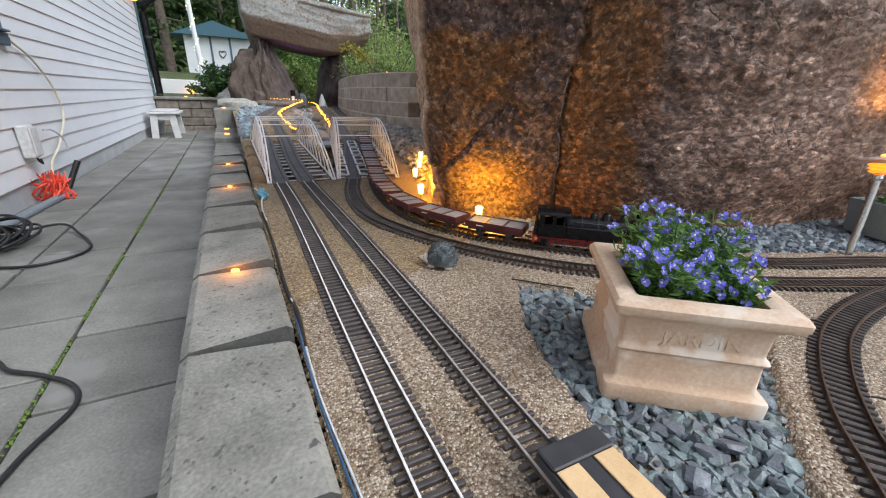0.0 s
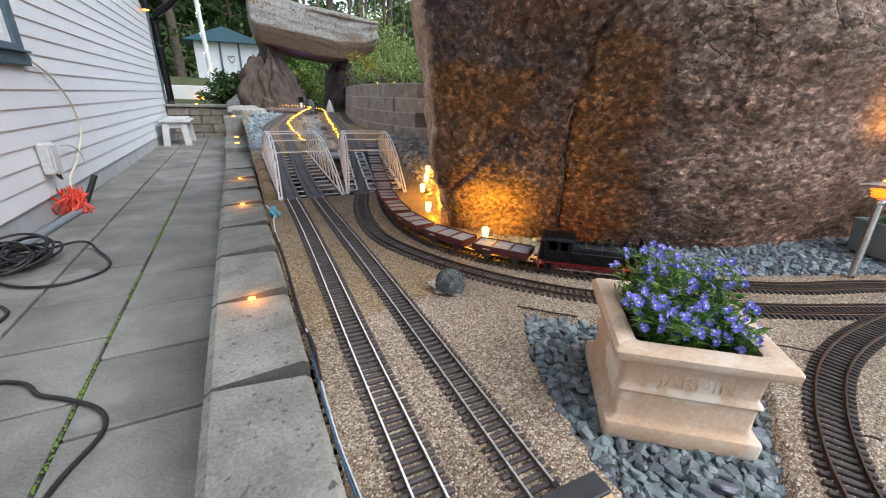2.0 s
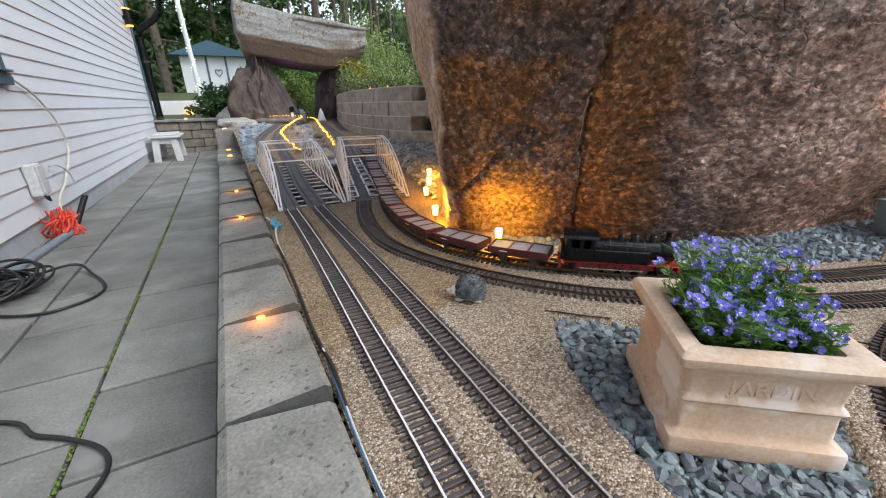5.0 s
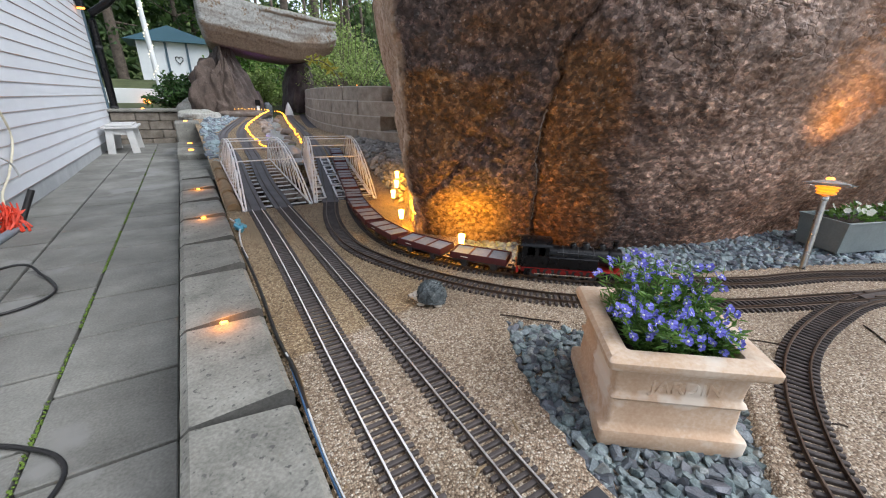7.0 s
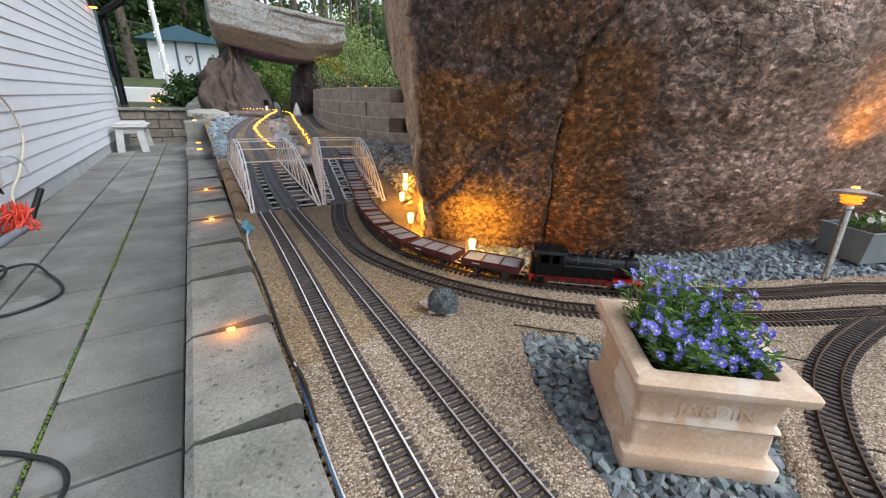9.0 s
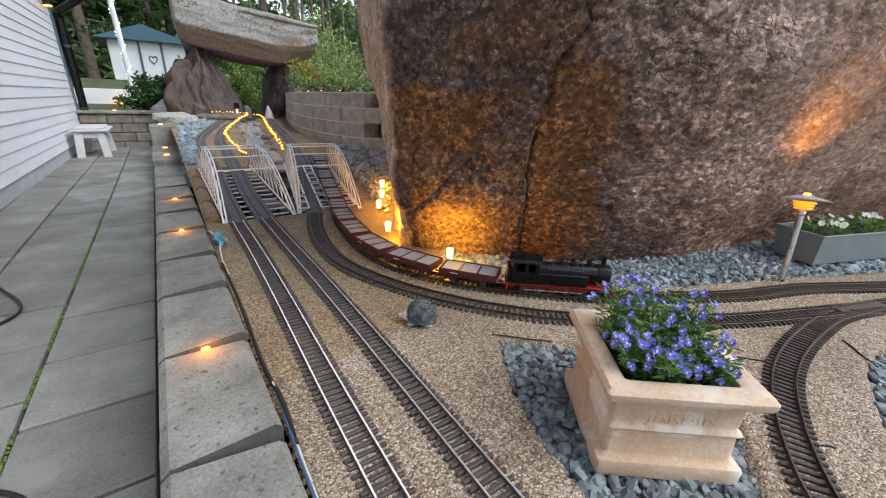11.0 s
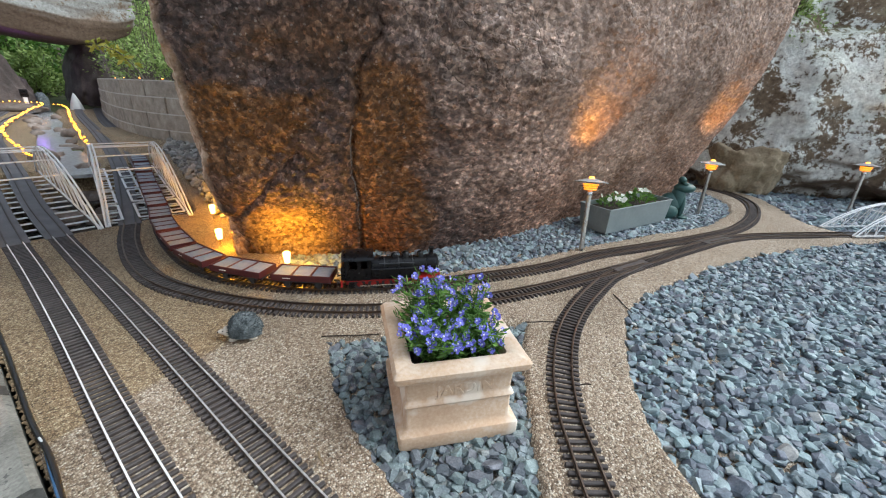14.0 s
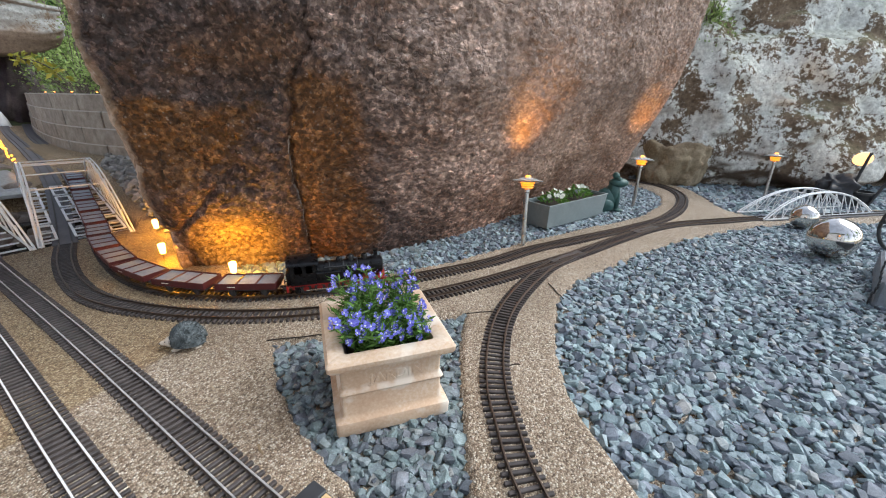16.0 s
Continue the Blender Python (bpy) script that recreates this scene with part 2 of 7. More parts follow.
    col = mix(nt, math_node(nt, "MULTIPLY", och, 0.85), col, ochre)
    pit = ramp(nt, n_cry.outputs[0], [(0.27, (0.60, 0.58, 0.58)), (0.37, (1, 1, 1))])
    col = mix(nt, 1.0, col, pit, "MULTIPLY")
    # scattered pale specks: crystal glints put into the base colour
    spark = math_node(nt, "MULTIPLY", math_node(nt, "GREATER_THAN", gcell.outputs[0], 0.86), math_node(nt, "LESS_THAN", glint.outputs["Distance"], 0.42))
    col = mix(nt, math_node(nt, "MULTIPLY", spark, math_node(nt, "MULTIPLY_ADD", n_cry.outputs[0], 2.6, -1.12, clamp=True)), col, mix(nt, 0.5, col, (0.80, 0.74, 0.70)))
    nt.links.new(col, b.inputs["Base Color"])
    nt.links.new(ramp(nt, n_cry.outputs[0], [(0.35, (0.85,) * 3), (0.65, (0.42,) * 3)]), b.inputs["Roughness"])
    h = math_node(nt, "ADD", math_node(nt, "MULTIPLY", n_cry.outputs[0], 1.6), math_node(nt, "MULTIPLY", lump.outputs["Distance"], -0.55))
    h = math_node(nt, "ADD", h, math_node(nt, "MULTIPLY_ADD", n_fine.outputs[0], 0.35, math_node(nt, "MULTIPLY_ADD", n_mid.outputs[0], 3.2, math_node(nt, "MULTIPLY", n_lump.outputs[0], 3.0))))
    # hairline cracks
    seam = tex(nt, "Voronoi", 5.0, nt_warp(nt, p, n_mid, 0.22))
    seam.feature = "DISTANCE_TO_EDGE"
    line = ramp(nt, seam.outputs["Distance"], [(0.0, (0, 0, 0)), (0.022, (1, 1, 1))])
    h = math_node(nt, "MULTIPLY_ADD", math_node(nt, "MULTIPLY", line, n_edge.outputs[0]), 1.6, h)
    relief = bump(nt, b, h, 1.0, 0.008)
    # every crystal turns its face its own way
    tilt = nt.nodes.new("ShaderNodeVectorMath")
    tilt.operation = "MULTIPLY_ADD"
    tilt.inputs[1].default_value = (0.6, 0.6, 0.6)
    nt.links.new(crystal.outputs["Color"], tilt.inputs[0])
    nt.links.new(relief.outputs[0], tilt.inputs[2])
    even = nt.nodes.new("ShaderNodeVectorMath")
    even.operation = "SUBTRACT"
    even.inputs[1].default_value = (0.3, 0.3, 0.3)
    nt.links.new(tilt.outputs[0], even.inputs[0])
    unit = nt.nodes.new("ShaderNodeVectorMath")
    unit.operation = "NORMALIZE"
    nt.links.new(even.outputs[0], unit.inputs[0])
    nt.links.new(unit.outputs[0], b.inputs["Normal"])
    nt.links.new(ramp(nt, place, [(0.27, (1, 1, 1)), (0.50, (0.6, 0.6, 0.6))]), relief.inputs["Strength"])
    return m


def lichen_rock(name, moss=0.0, size=5.0, cover=0.47, light=1.0, under=-0.1, bare=None, relief=0.02):
    m, nt, b = nodes_of(name, 0.9)
    p = coords(nt, "World")
    n1 = tex(nt, "Noise", size, p, detail=10.0, roughness=0.72)
    n2 = tex(nt, "Noise", 30.0, p, detail=5.0, roughness=0.7)
    rock = ramp(nt, n2.outputs[0], [(0.3, (0.085, 0.058, 0.036)), (0.7, (0.29, 0.21, 0.14))])
    lich = ramp(nt, n2.outputs[0], [(0.3, (0.30 * light, 0.295 * light, 0.27 * light)), (0.5, (0.47 * light, 0.467 * light, 0.435 * light)), (0.7, (0.66 * light, 0.66 * light, 0.62 * light))])
    edge = math_node(nt, "MULTIPLY_ADD", n2.outputs[0], 0.34, math_node(nt, "MULTIPLY", n1.outputs[0], 0.66))
    col = mix(nt, ramp(nt, edge, [(cover, (0, 0, 0)), (cover + 0.03, (1, 1, 1))]), rock, lich)
    nz = nt.nodes.new("ShaderNodeSeparateXYZ")
    nt.links.new(nt.nodes.new("ShaderNodeNewGeometry").outputs["Normal"], nz.inputs[0])
    up = math_node(nt, "MULTIPLY_ADD", math_node(nt, "ADD", nz.outputs[2], math_node(nt, "MULTIPLY", n1.outputs[0], 0.8)), 2.6, -2.1, clamp=True)
    col = mix(nt, math_node(nt, "MULTIPLY", up, moss), col, (0.10, 0.13, 0.03))
    # faces that point down turn brown
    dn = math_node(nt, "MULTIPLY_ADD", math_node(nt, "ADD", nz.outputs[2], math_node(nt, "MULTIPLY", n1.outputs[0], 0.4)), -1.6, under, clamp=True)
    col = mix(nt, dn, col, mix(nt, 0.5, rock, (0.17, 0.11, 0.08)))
    if bare:
        # no lichen below a wandering line
        wide = tex(nt, "Noise", 1.6, p, detail=4.0)
        high = nt.nodes.new("ShaderNodeSeparateXYZ")
        nt.links.new(p, high.inputs[0])
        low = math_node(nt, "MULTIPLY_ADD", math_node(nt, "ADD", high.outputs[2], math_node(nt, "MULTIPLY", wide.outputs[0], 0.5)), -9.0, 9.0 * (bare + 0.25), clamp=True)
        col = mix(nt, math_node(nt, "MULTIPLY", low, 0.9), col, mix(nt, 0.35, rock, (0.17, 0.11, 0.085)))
    nt.links.new(col, b.inputs["Base Color"])
    bump(nt, b, math_node(nt, "ADD", n2.outputs[0], math_node(nt, "MULTIPLY", n1.outputs[0], 3.0)), 0.7, relief)
    return m


def leafy(name, a, c, rough=0.55):
    m, nt, b = nodes_of(name, rough)
    isl = nt.nodes.new("ShaderNodeNewGeometry").outputs["Random Per Island"]
    nt.links.new(ramp(nt, isl, [(0, a), (1, c)]), b.inputs["Base Color"])
    tr = nt.nodes.new("ShaderNodeBsdfTranslucent")
    nt.links.new(ramp(nt, isl, [(0, a), (1, c)]), tr.inputs[0])
    ms = nt.nodes.new("ShaderNodeMixShader")
    ms.inputs[0].default_value = 0.3
    nt.links.new(b.outputs[0], ms.inputs[1])
    nt.links.new(tr.outputs[0], ms.inputs[2])
    nt.links.new(ms.outputs[0], nt.nodes["Material Output"].inputs[0])
    return m


RESIN = resin_gravel()
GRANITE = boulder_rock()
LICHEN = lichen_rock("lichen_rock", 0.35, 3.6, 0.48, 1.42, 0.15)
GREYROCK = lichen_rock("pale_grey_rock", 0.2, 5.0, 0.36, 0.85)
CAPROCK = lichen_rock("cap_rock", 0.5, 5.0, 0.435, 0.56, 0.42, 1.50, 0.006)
# rock under the capstone, its shade put into the dark colour
DARKROCK = grainy("dark_shaded_rock", [(0.3, (0.03, 0.022, 0.02)), (0.5, (0.075, 0.056, 0.05)), (0.7, (0.15, 0.115, 0.10))], 5, 60, 0.7, 0.7, 0.01)
WEDGEROCK = grainy("mottled_brown_rock", [(0.3, (0.035, 0.025, 0.020)), (0.5, (0.08, 0.058, 0.047)), (0.7, (0.15, 0.112, 0.092))], 5, 60, 0.85, 0.7, 0.014)
BROWNROCK = grainy("brown_rock", [(0.3, (0.14, 0.105, 0.065)), (0.5, (0.29, 0.225, 0.145)), (0.7, (0.44, 0.35, 0.24))], 5, 60, 0.85, 0.7, 0.01)
SLATE_TINTS = [(0.0, (0.36, 0.36, 0.41)), (0.22, (0.78, 0.70, 0.78)), (0.4, (0.86, 0.88, 0.92)), (0.6, (1.0, 1.0, 1.0)), (0.8, (1.08, 1.18, 1.14)), (0.93, (1.34, 1.32, 1.28)), (1.0, (1.30, 1.05, 0.95))]
SLATE = grainy("slate_chips", [(0.3, (0.100, 0.132, 0.148)), (0.5, (0.205, 0.258, 0.282)), (0.72, (0.395, 0.458, 0.488))], 30, 260, 0.6, 0.5, 0.002, "island", tints=SLATE_TINTS)
SLATE_ONE = grainy("slate_stone", [(0.3, (0.075, 0.094, 0.10)), (0.5, (0.155, 0.188, 0.198)), (0.72, (0.34, 0.39, 0.40))], 30, 260, 0.55, 0.6, 0.003, "object", tints=SLATE_TINTS)
SLATE_DARK = grainy("dark_slate_chips", [(0.3, (0.075, 0.094, 0.10)), (0.5, (0.155, 0.188, 0.198)), (0.72, (0.34, 0.39, 0.40))], 30, 260, 0.55, 0.6, 0.003, "island", tints=SLATE_TINTS)
PALEGRAVEL = grainy("grey_brown_gravel", [(0.3, (0.15, 0.14, 0.13)), (0.5, (0.29, 0.275, 0.255)), (0.72, (0.48, 0.46, 0.43))], 30, 260, 0.8, 0.5, 0.002, "island", 0.4)
# dark colour for block ends: the shade in the joints is painted on
ENDFACE = grainy("shaded_block_end", [(0.3, (0.035, 0.035, 0.032)), (0.7, (0.11, 0.108, 0.10))], 20, 200, 0.95, 0.5, 0.003)
CONCRETE = grainy("cast_concrete", [(0.34, (0.105, 0.105, 0.092)), (0.5, (0.195, 0.193, 0.172)), (0.66, (0.30, 0.295, 0.265))], 6, 160, 0.88, 0.5, 0.003, "object", 0.14, spots=(70, 0.615, (0.085, 0.085, 0.08)))
SLAB = grainy("paving_concrete", [(0.3, (0.096, 0.096, 0.087)), (0.5, (0.178, 0.178, 0.163)), (0.7, (0.275, 0.275, 0.252))], 4, 140, 0.8, 0.3, 0.0018, "object", 0.11, spots=(3, 0.60, (0.235, 0.236, 0.225)))
JOINT = grainy("mossy_joint", [(0.38, (0.035, 0.033, 0.028)), (0.54, (0.055, 0.056, 0.034)), (0.66, (0.08, 0.12, 0.03))], 8, 200, 0.95, 0.6, 0.004)
MOSS = grainy("joint_moss", [(0.3, (0.05, 0.09, 0.012)), (0.7, (0.15, 0.24, 0.04))], 60, 500, 0.95, 0.8, 0.002)
SIDING = grainy("painted_siding", [(0.25, (0.60, 0.63, 0.67)), (0.75, (0.70, 0.73, 0.77))], 3, 90, 0.5, 0.12, 0.001, "object", 0.03)
PRIMER_SHADE = grainy("siding_shadow_edge", [(0.3, (0.44, 0.29, 0.24)), (0.7, (0.56, 0.40, 0.34))], 20, 200, 0.8)
PLINTH = grainy("foundation_render", [(0.3, (0.30, 0.32, 0.33)), (0.7, (0.46, 0.48, 0.49))], 6, 120, 0.85)
TEALPAINT = grainy("blue_grey_paint", [(0.3, (0.055, 0.095, 0.125)), (0.7, (0.09, 0.14, 0.175))], 8, 150, 0.5, 0.15, 0.001)
SLEEPER = grainy("sleeper_plastic", [(0.3, (0.035, 0.028, 0.027)), (0.7, (0.085, 0.07, 0.066))], 40, 500, 0.6, 0.4, 0.001, "object", 0.2)
# near-white rail head: the sky's sheen is put into the colour
RAIL_BRIGHT = plain("polished_rail", (0.90, 0.87, 0.86), 0.4, 0.25)
RAIL_MID = plain("dulled_rail", (0.62, 0.59, 0.57), 0.38, 0.5)
RAIL_DARK = plain("weathered_rail", (0.13, 0.095, 0.075), 0.42, 0.8)
WHITE_METAL = grainy("white_bridge_paint", [(0.3, (0.68, 0.69, 0.71)), (0.7, (0.86, 0.87, 0.88))], 20, 300, 0.42, 0.1, 0.001)
TERRACOTTA = grainy("pale_terracotta", [(0.28, (0.44, 0.28, 0.18)), (0.5, (0.56, 0.40, 0.28)), (0.74, (0.70, 0.60, 0.50))], 9, 140, 0.85, 0.3, 0.002, spots=(8, 0.53, (0.68, 0.59, 0.50)))
SOIL = grainy("dark_soil", [(0.3, (0.015, 0.01, 0.008)), (0.7, (0.06, 0.042, 0.03))], 60, 400, 0.95, 0.8, 0.004)
ZINC = grainy("zinc_trough", [(0.3, (0.17, 0.20, 0.205)), (0.7, (0.27, 0.31, 0.315))], 7, 120, 0.5, 0.1, 0.001, metal=0.25)
STEEL = plain("dull_steel", (0.40, 0.39, 0.38), 0.32, 1.0)
CHROME = plain("brushed_steel", (0.62, 0.61, 0.60), 0.25, 1.0)
MIRROR = plain("mirror_steel", (0.66, 0.62, 0.58), 0.05, 1.0)
BLACK = plain("black_enamel", (0.005, 0.005, 0.006), 0.3)
BLACK.node_tree.nodes["Principled BSDF"].inputs["Specular IOR Level"].default_value = 0.3
DARK = plain("dark_grey_metal", (0.035, 0.036, 0.04), 0.5)
RED = plain("red_enamel", (0.30, 0.012, 0.011), 0.38)
TRACKBED = grainy("dark_track_strip", [(0.3, (0.085, 0.082, 0.086)), (0.7, (0.15, 0.146, 0.154))], 12, 200, 0.75, 0.3, 0.001)
MAROON = plain("oxide_red_paint", (0.085, 0.014, 0.015), 0.5)
DECKGREY = grainy("grey_deck", [(0.3, (0.17, 0.19, 0.22)), (0.7, (0.30, 0.33, 0.37))], 30, 300, 0.7, vary="object", amount=0.1)
DECKWOOD = grainy("pine_deck", [(0.3, (0.55, 0.36, 0.18)), (0.7, (0.70, 0.49, 0.27))], 25, 300, 0.65)
CABLE = plain("black_rubber", (0.014, 0.014, 0.015), 0.45)
BLUECABLE = plain("blue_cable", (0.04, 0.10, 0.20), 0.45)
WHITECABLE = plain("pale_cable", (0.62, 0.58, 0.45), 0.5)
DARKBLOCK = grainy("weathered_block", [(0.3, (0.10, 0.085, 0.065)), (0.5, (0.19, 0.165, 0.135)), (0.7, (0.30, 0.27, 0.23))], 10, 150, 0.9, 0.5, 0.004, "object", 0.16)
LITLIP = grainy("lit_lip_strip", [(0.3, (0.38, 0.35, 0.31)), (0.7, (0.62, 0.58, 0.53))], 20, 200, 0.9)
BRICKWALL = grainy("retaining_block", [(0.3, (0.19, 0.16, 0.13)), (0.5, (0.33, 0.285, 0.24)), (0.7, (0.48, 0.43, 0.37))], 14, 180, 0.9, 0.5, 0.004, "object", 0.16)
STREAMROCK = grainy("stream_rock", [(0.3, (0.08, 0.06, 0.05)), (0.5, (0.18, 0.14, 0.115)), (0.7, (0.34, 0.30, 0.27))], 10, 140, 0.7, 0.6, 0.006, "object", 0.3)
FROG = grainy("verdigris", [(0.3, (0.02, 0.06, 0.056)), (0.7, (0.05, 0.125, 0.115))], 20, 200, 0.45, 0.3, 0.002)
STONEHOG = grainy("speckled_stone", [(0.3, (0.025, 0.03, 0.032)), (0.5, (0.075, 0.09, 0.095)), (0.7, (0.24, 0.26, 0.27))], 60, 500, 0.85, 0.6, 0.003)
CREAM = grainy("cream_stone", [(0.3, (0.40, 0.34, 0.28)), (0.7, (0.66, 0.60, 0.52))], 60, 400, 0.8)
LOG = grainy("weathered_log", [(0.3, (0.13, 0.085, 0.045)), (0.7, (0.30, 0.22, 0.13))], 18, 200, 0.85, 0.6, 0.004)
BARK = grainy("bark", [(0.3, (0.045, 0.035, 0.028)), (0.7, (0.19, 0.15, 0.12))], 8, 60, 0.95, 0.9, 0.02)
FOREST = grainy("forest_floor", [(0.3, (0.03, 0.035, 0.012)), (0.5, (0.07, 0.085, 0.03)), (0.7, (0.13, 0.15, 0.06))], 1.5, 30, 0.95, 0.6, 0.03)
LEAF = leafy("lobelia_leaf", (0.045, 0.12, 0.02), (0.16, 0.31, 0.06))
PETUNIA = leafy("petunia_leaf", (0.07, 0.17, 0.03), (0.22, 0.38, 0.09))
PETAL = leafy("lobelia_petal", (0.085, 0.075, 0.48), (0.30, 0.31, 0.90), 0.6)
WHITEPETAL = leafy("white_petal", (0.72, 0.74, 0.66), (0.86, 0.87, 0.80), 0.6)
FOLIAGE = leafy("birch_leaf", (0.035, 0.085, 0.012), (0.13, 0.25, 0.04))
DARKLEAF = leafy("spruce_needles", (0.020, 0.05, 0.014), (0.085, 0.155, 0.045))
# lighter copy of the leaf green, sunlight put into the colour
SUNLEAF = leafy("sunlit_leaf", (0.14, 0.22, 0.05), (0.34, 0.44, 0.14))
JUNIPER = leafy("juniper_leaf", (0.018, 0.055, 0.014), (0.09, 0.19, 0.05))
CAPGLOW = plain("amber_cap", (0.9, 0.6, 0.2), 0.4, 0.0, (1.0, 0.30, 0.02), 1.7)
AMBER_SOFT = plain("soft_amber_shade", (0.9, 0.7, 0.42), 0.4, 0.0, (1.0, 0.52, 0.16), 1.2)
AMBER = plain("amber_lamp", (0.9, 0.75, 0.4), 0.4, 0.0, (1.0, 0.50, 0.10), 6.0)
LEDGLOW = plain("warm_led", (0.9, 0.7, 0.3), 0.4, 0.0, (1.0, 0.26, 0.012), 2.6)
STRINGGLOW = plain("string_led", (0.9, 0.7, 0.2), 0.4, 0.0, (1.0, 0.34, 0.012), 1.9)
RINGGLOW = plain("amber_louvre", (0.8, 0.5, 0.1), 0.4, 0.0, (1.0, 0.24, 0.012), 0.75)
FAIRY = plain("fairy_light", (0.9, 0.85, 0.7), 0.4, 0.0, (1.0, 0.82, 0.55), 1.1)
WHITEPAINT = grainy("white_shed_paint", [(0.3, (0.58, 0.61, 0.62)), (0.7, (0.76, 0.78, 0.78))], 2, 60, 0.6)
STOOLPAINT = grainy("worn_grey_paint", [(0.3, (0.42, 0.43, 0.43)), (0.7, (0.60, 0.60, 0.59))], 10, 150, 0.6, 0.2, 0.002)
ROOFTIN = plain("blue_roof", (0.045, 0.12, 0.16), 0.5)
GLASS = bpy.data.materials.new("lamp_glass")
GLASS.use_nodes = True
gb = GLASS.node_tree.nodes["Principled BSDF"]
gb.inputs["Base Color"].default_value, gb.inputs["Roughness"].default_value = (0.72, 0.75, 0.76, 1), 0.18
gb.inputs["Transmission Weight"].default_value = 0.55
QUARTZ = grainy("quartz_vein", [(0.3, (0.13, 0.108, 0.10)), (0.5, (0.28, 0.24, 0.215)), (0.7, (0.46, 0.42, 0.39))], 40, 300, 0.6)
DISTANT = grainy("distant_wood", [(0.36, (0.03, 0.045, 0.016)), (0.5, (0.085, 0.125, 0.045)), (0.64, (0.20, 0.26, 0.10))], 0.7, 4.0, 0.95, 0.3, 0.05)
PANE = plain("window_pane", (0.03, 0.035, 0.04), 0.05)
REDNET = plain("red_plastic_net", (0.75, 0.07, 0.035), 0.5)
TEALBAG = plain("teal_tape", (0.10, 0.33, 0.45), 0.5)
STREAM = plain("stream_film", (0.34, 0.35, 0.36), 0.2)
WATER = plain("dark_water", (0.02, 0.022, 0.02), 0.06)
PVC = plain("grey_plastic", (0.55, 0.57, 0.58), 0.5)


# ---- geometry helpers ----
class Geo:
    """Collects vertices and faces, then becomes one mesh."""

    def __init__(self):
        self.v, self.f = [], []

    def add(self, verts, faces, m=None):
        o = len(self.v)
        self.v += [tuple(m @ Vector(p)) if m else tuple(p) for p in verts]
        self.f += [tuple(i + o for i in f) for f in faces]
        return self

    def box(self, lo, hi, bevel=0.0):
        c = [(a + b) / 2 for a, b in zip(lo, hi)]
        s = [b - a for a, b in zip(lo, hi)]
        v, f = chamfer_box(*s, bevel)
        return self.add(v, f, Matrix.Translation(c))

    def bar(self, p, q, w, h=None, up=(0, 0, 1), bevel=0.0):
        """A straight bar of width w and height h from p to q."""
        p, q = Vector(p), Vector(q)
        d = (q - p).normalized()
        side = d.cross(Vector(up))
        if side.length < 1e-4:
            side = d.cross(Vector((1, 0, 0)))
        side.normalize()
        top = side.cross(d)
        m = Matrix((side, d, top)).transposed().to_4x4()
        m.translation = (p + q) / 2
        v, f = chamfer_box(w, (q - p).length, h or w, bevel)
        return self.add(v, f, m)

    def tube(self, pts, r, n=8, closed=False):
        pts = [Vector(p) for p in pts]
        rs = r if isinstance(r, (list, tuple)) else [r] * len(pts)
        o, k = len(self.v), len(pts)
        ref = Vector((0, 0, 1))
        for i, p in enumerate(pts):
            d = (pts[min(i + 1, k - 1)] - pts[max(i - 1, 0)]).normalized()
            a = d.cross(ref)
            if a.length < 0.1:
                a = d.cross(Vector((1, 0, 0)))
            a.normalize()
            b = a.cross(d)
            for j in range(n):
                t = 2 * math.pi * j / n
                self.v.append(tuple(p + rs[i] * (math.cos(t) * a + math.sin(t) * b)))
        for i in range(k - 1):
            for j in range(n):
                j2 = (j + 1) % n
                self.f.append((o + i * n + j, o + i * n + j2, o + (i + 1) * n + j2, o + (i + 1) * n + j))
        self.f.append(tuple(o + j for j in reversed(range(n))))
        self.f.append(tuple(o + (k - 1) * n + j for j in range(n)))
        return self

    def lathe(self, profile, n=24, at=(0, 0, 0), m=None):
        """profile: rows of radius, height."""
        o = len(self.v)
        m = m or Matrix.Translation(at)
        for r, z in profile:
            for j in range(n):
                t = 2 * math.pi * j / n
                self.v.append(tuple(m @ Vector((r * math.cos(t), r * math.sin(t), z))))
        for i in range(len(profile) - 1):
            for j in range(n):
                j2 = (j + 1) % n
                self.f.append((o + i * n + j, o + i * n + j2, o + (i + 1) * n + j2, o + (i + 1) * n + j))
        self.f.append(tuple(o + j for j in reversed(range(n))))
        self.f.append(tuple(o + (len(profile) - 1) * n + j for j in range(n)))
        return self

    def ball(self, r, at=(0, 0, 0), n=16, squash=1.0):
        k = max(6, n // 2)
        return self.lathe([(max(1e-4, r * math.sin(math.pi * i / k)), -r * squash * math.cos(math.pi * i / k)) for i in range(k + 1)], n, at)

    def mesh(self, name, mat, smooth=None):
        me = bpy.data.meshes.new(name)
        me.from_pydata(self.v, [], self.f)
        me.validate()
        for mm in mat if isinstance(mat, (list, tuple)) else [mat]:
            me.materials.append(mm)
        if smooth:
            me.shade_smooth()
            me.set_sharp_from_angle(angle=radians(smooth))
        me.update()
        return me


BOXES = {}


def chamfer_box(x, y, z, b=0.0):
    key = (round(x, 5), round(y, 5), round(z, 5), round(b, 5))
    if key not in BOXES:
        bm = bmesh.new()
        bmesh.ops.create_cube(bm, size=1.0)
        bmesh.ops.scale(bm, vec=(x, y, z), verts=bm.verts)
        if b > 0:
            bmesh.ops.bevel(bm, geom=bm.edges[:], offset=b, segments=1, affect="EDGES", profile=0.5)
        bm.verts.index_update()
        BOXES[key] = ([tuple(v.co) for v in bm.verts], [tuple(v.index for v in f.verts) for f in bm.faces])
        bm.free()
    return BOXES[key]


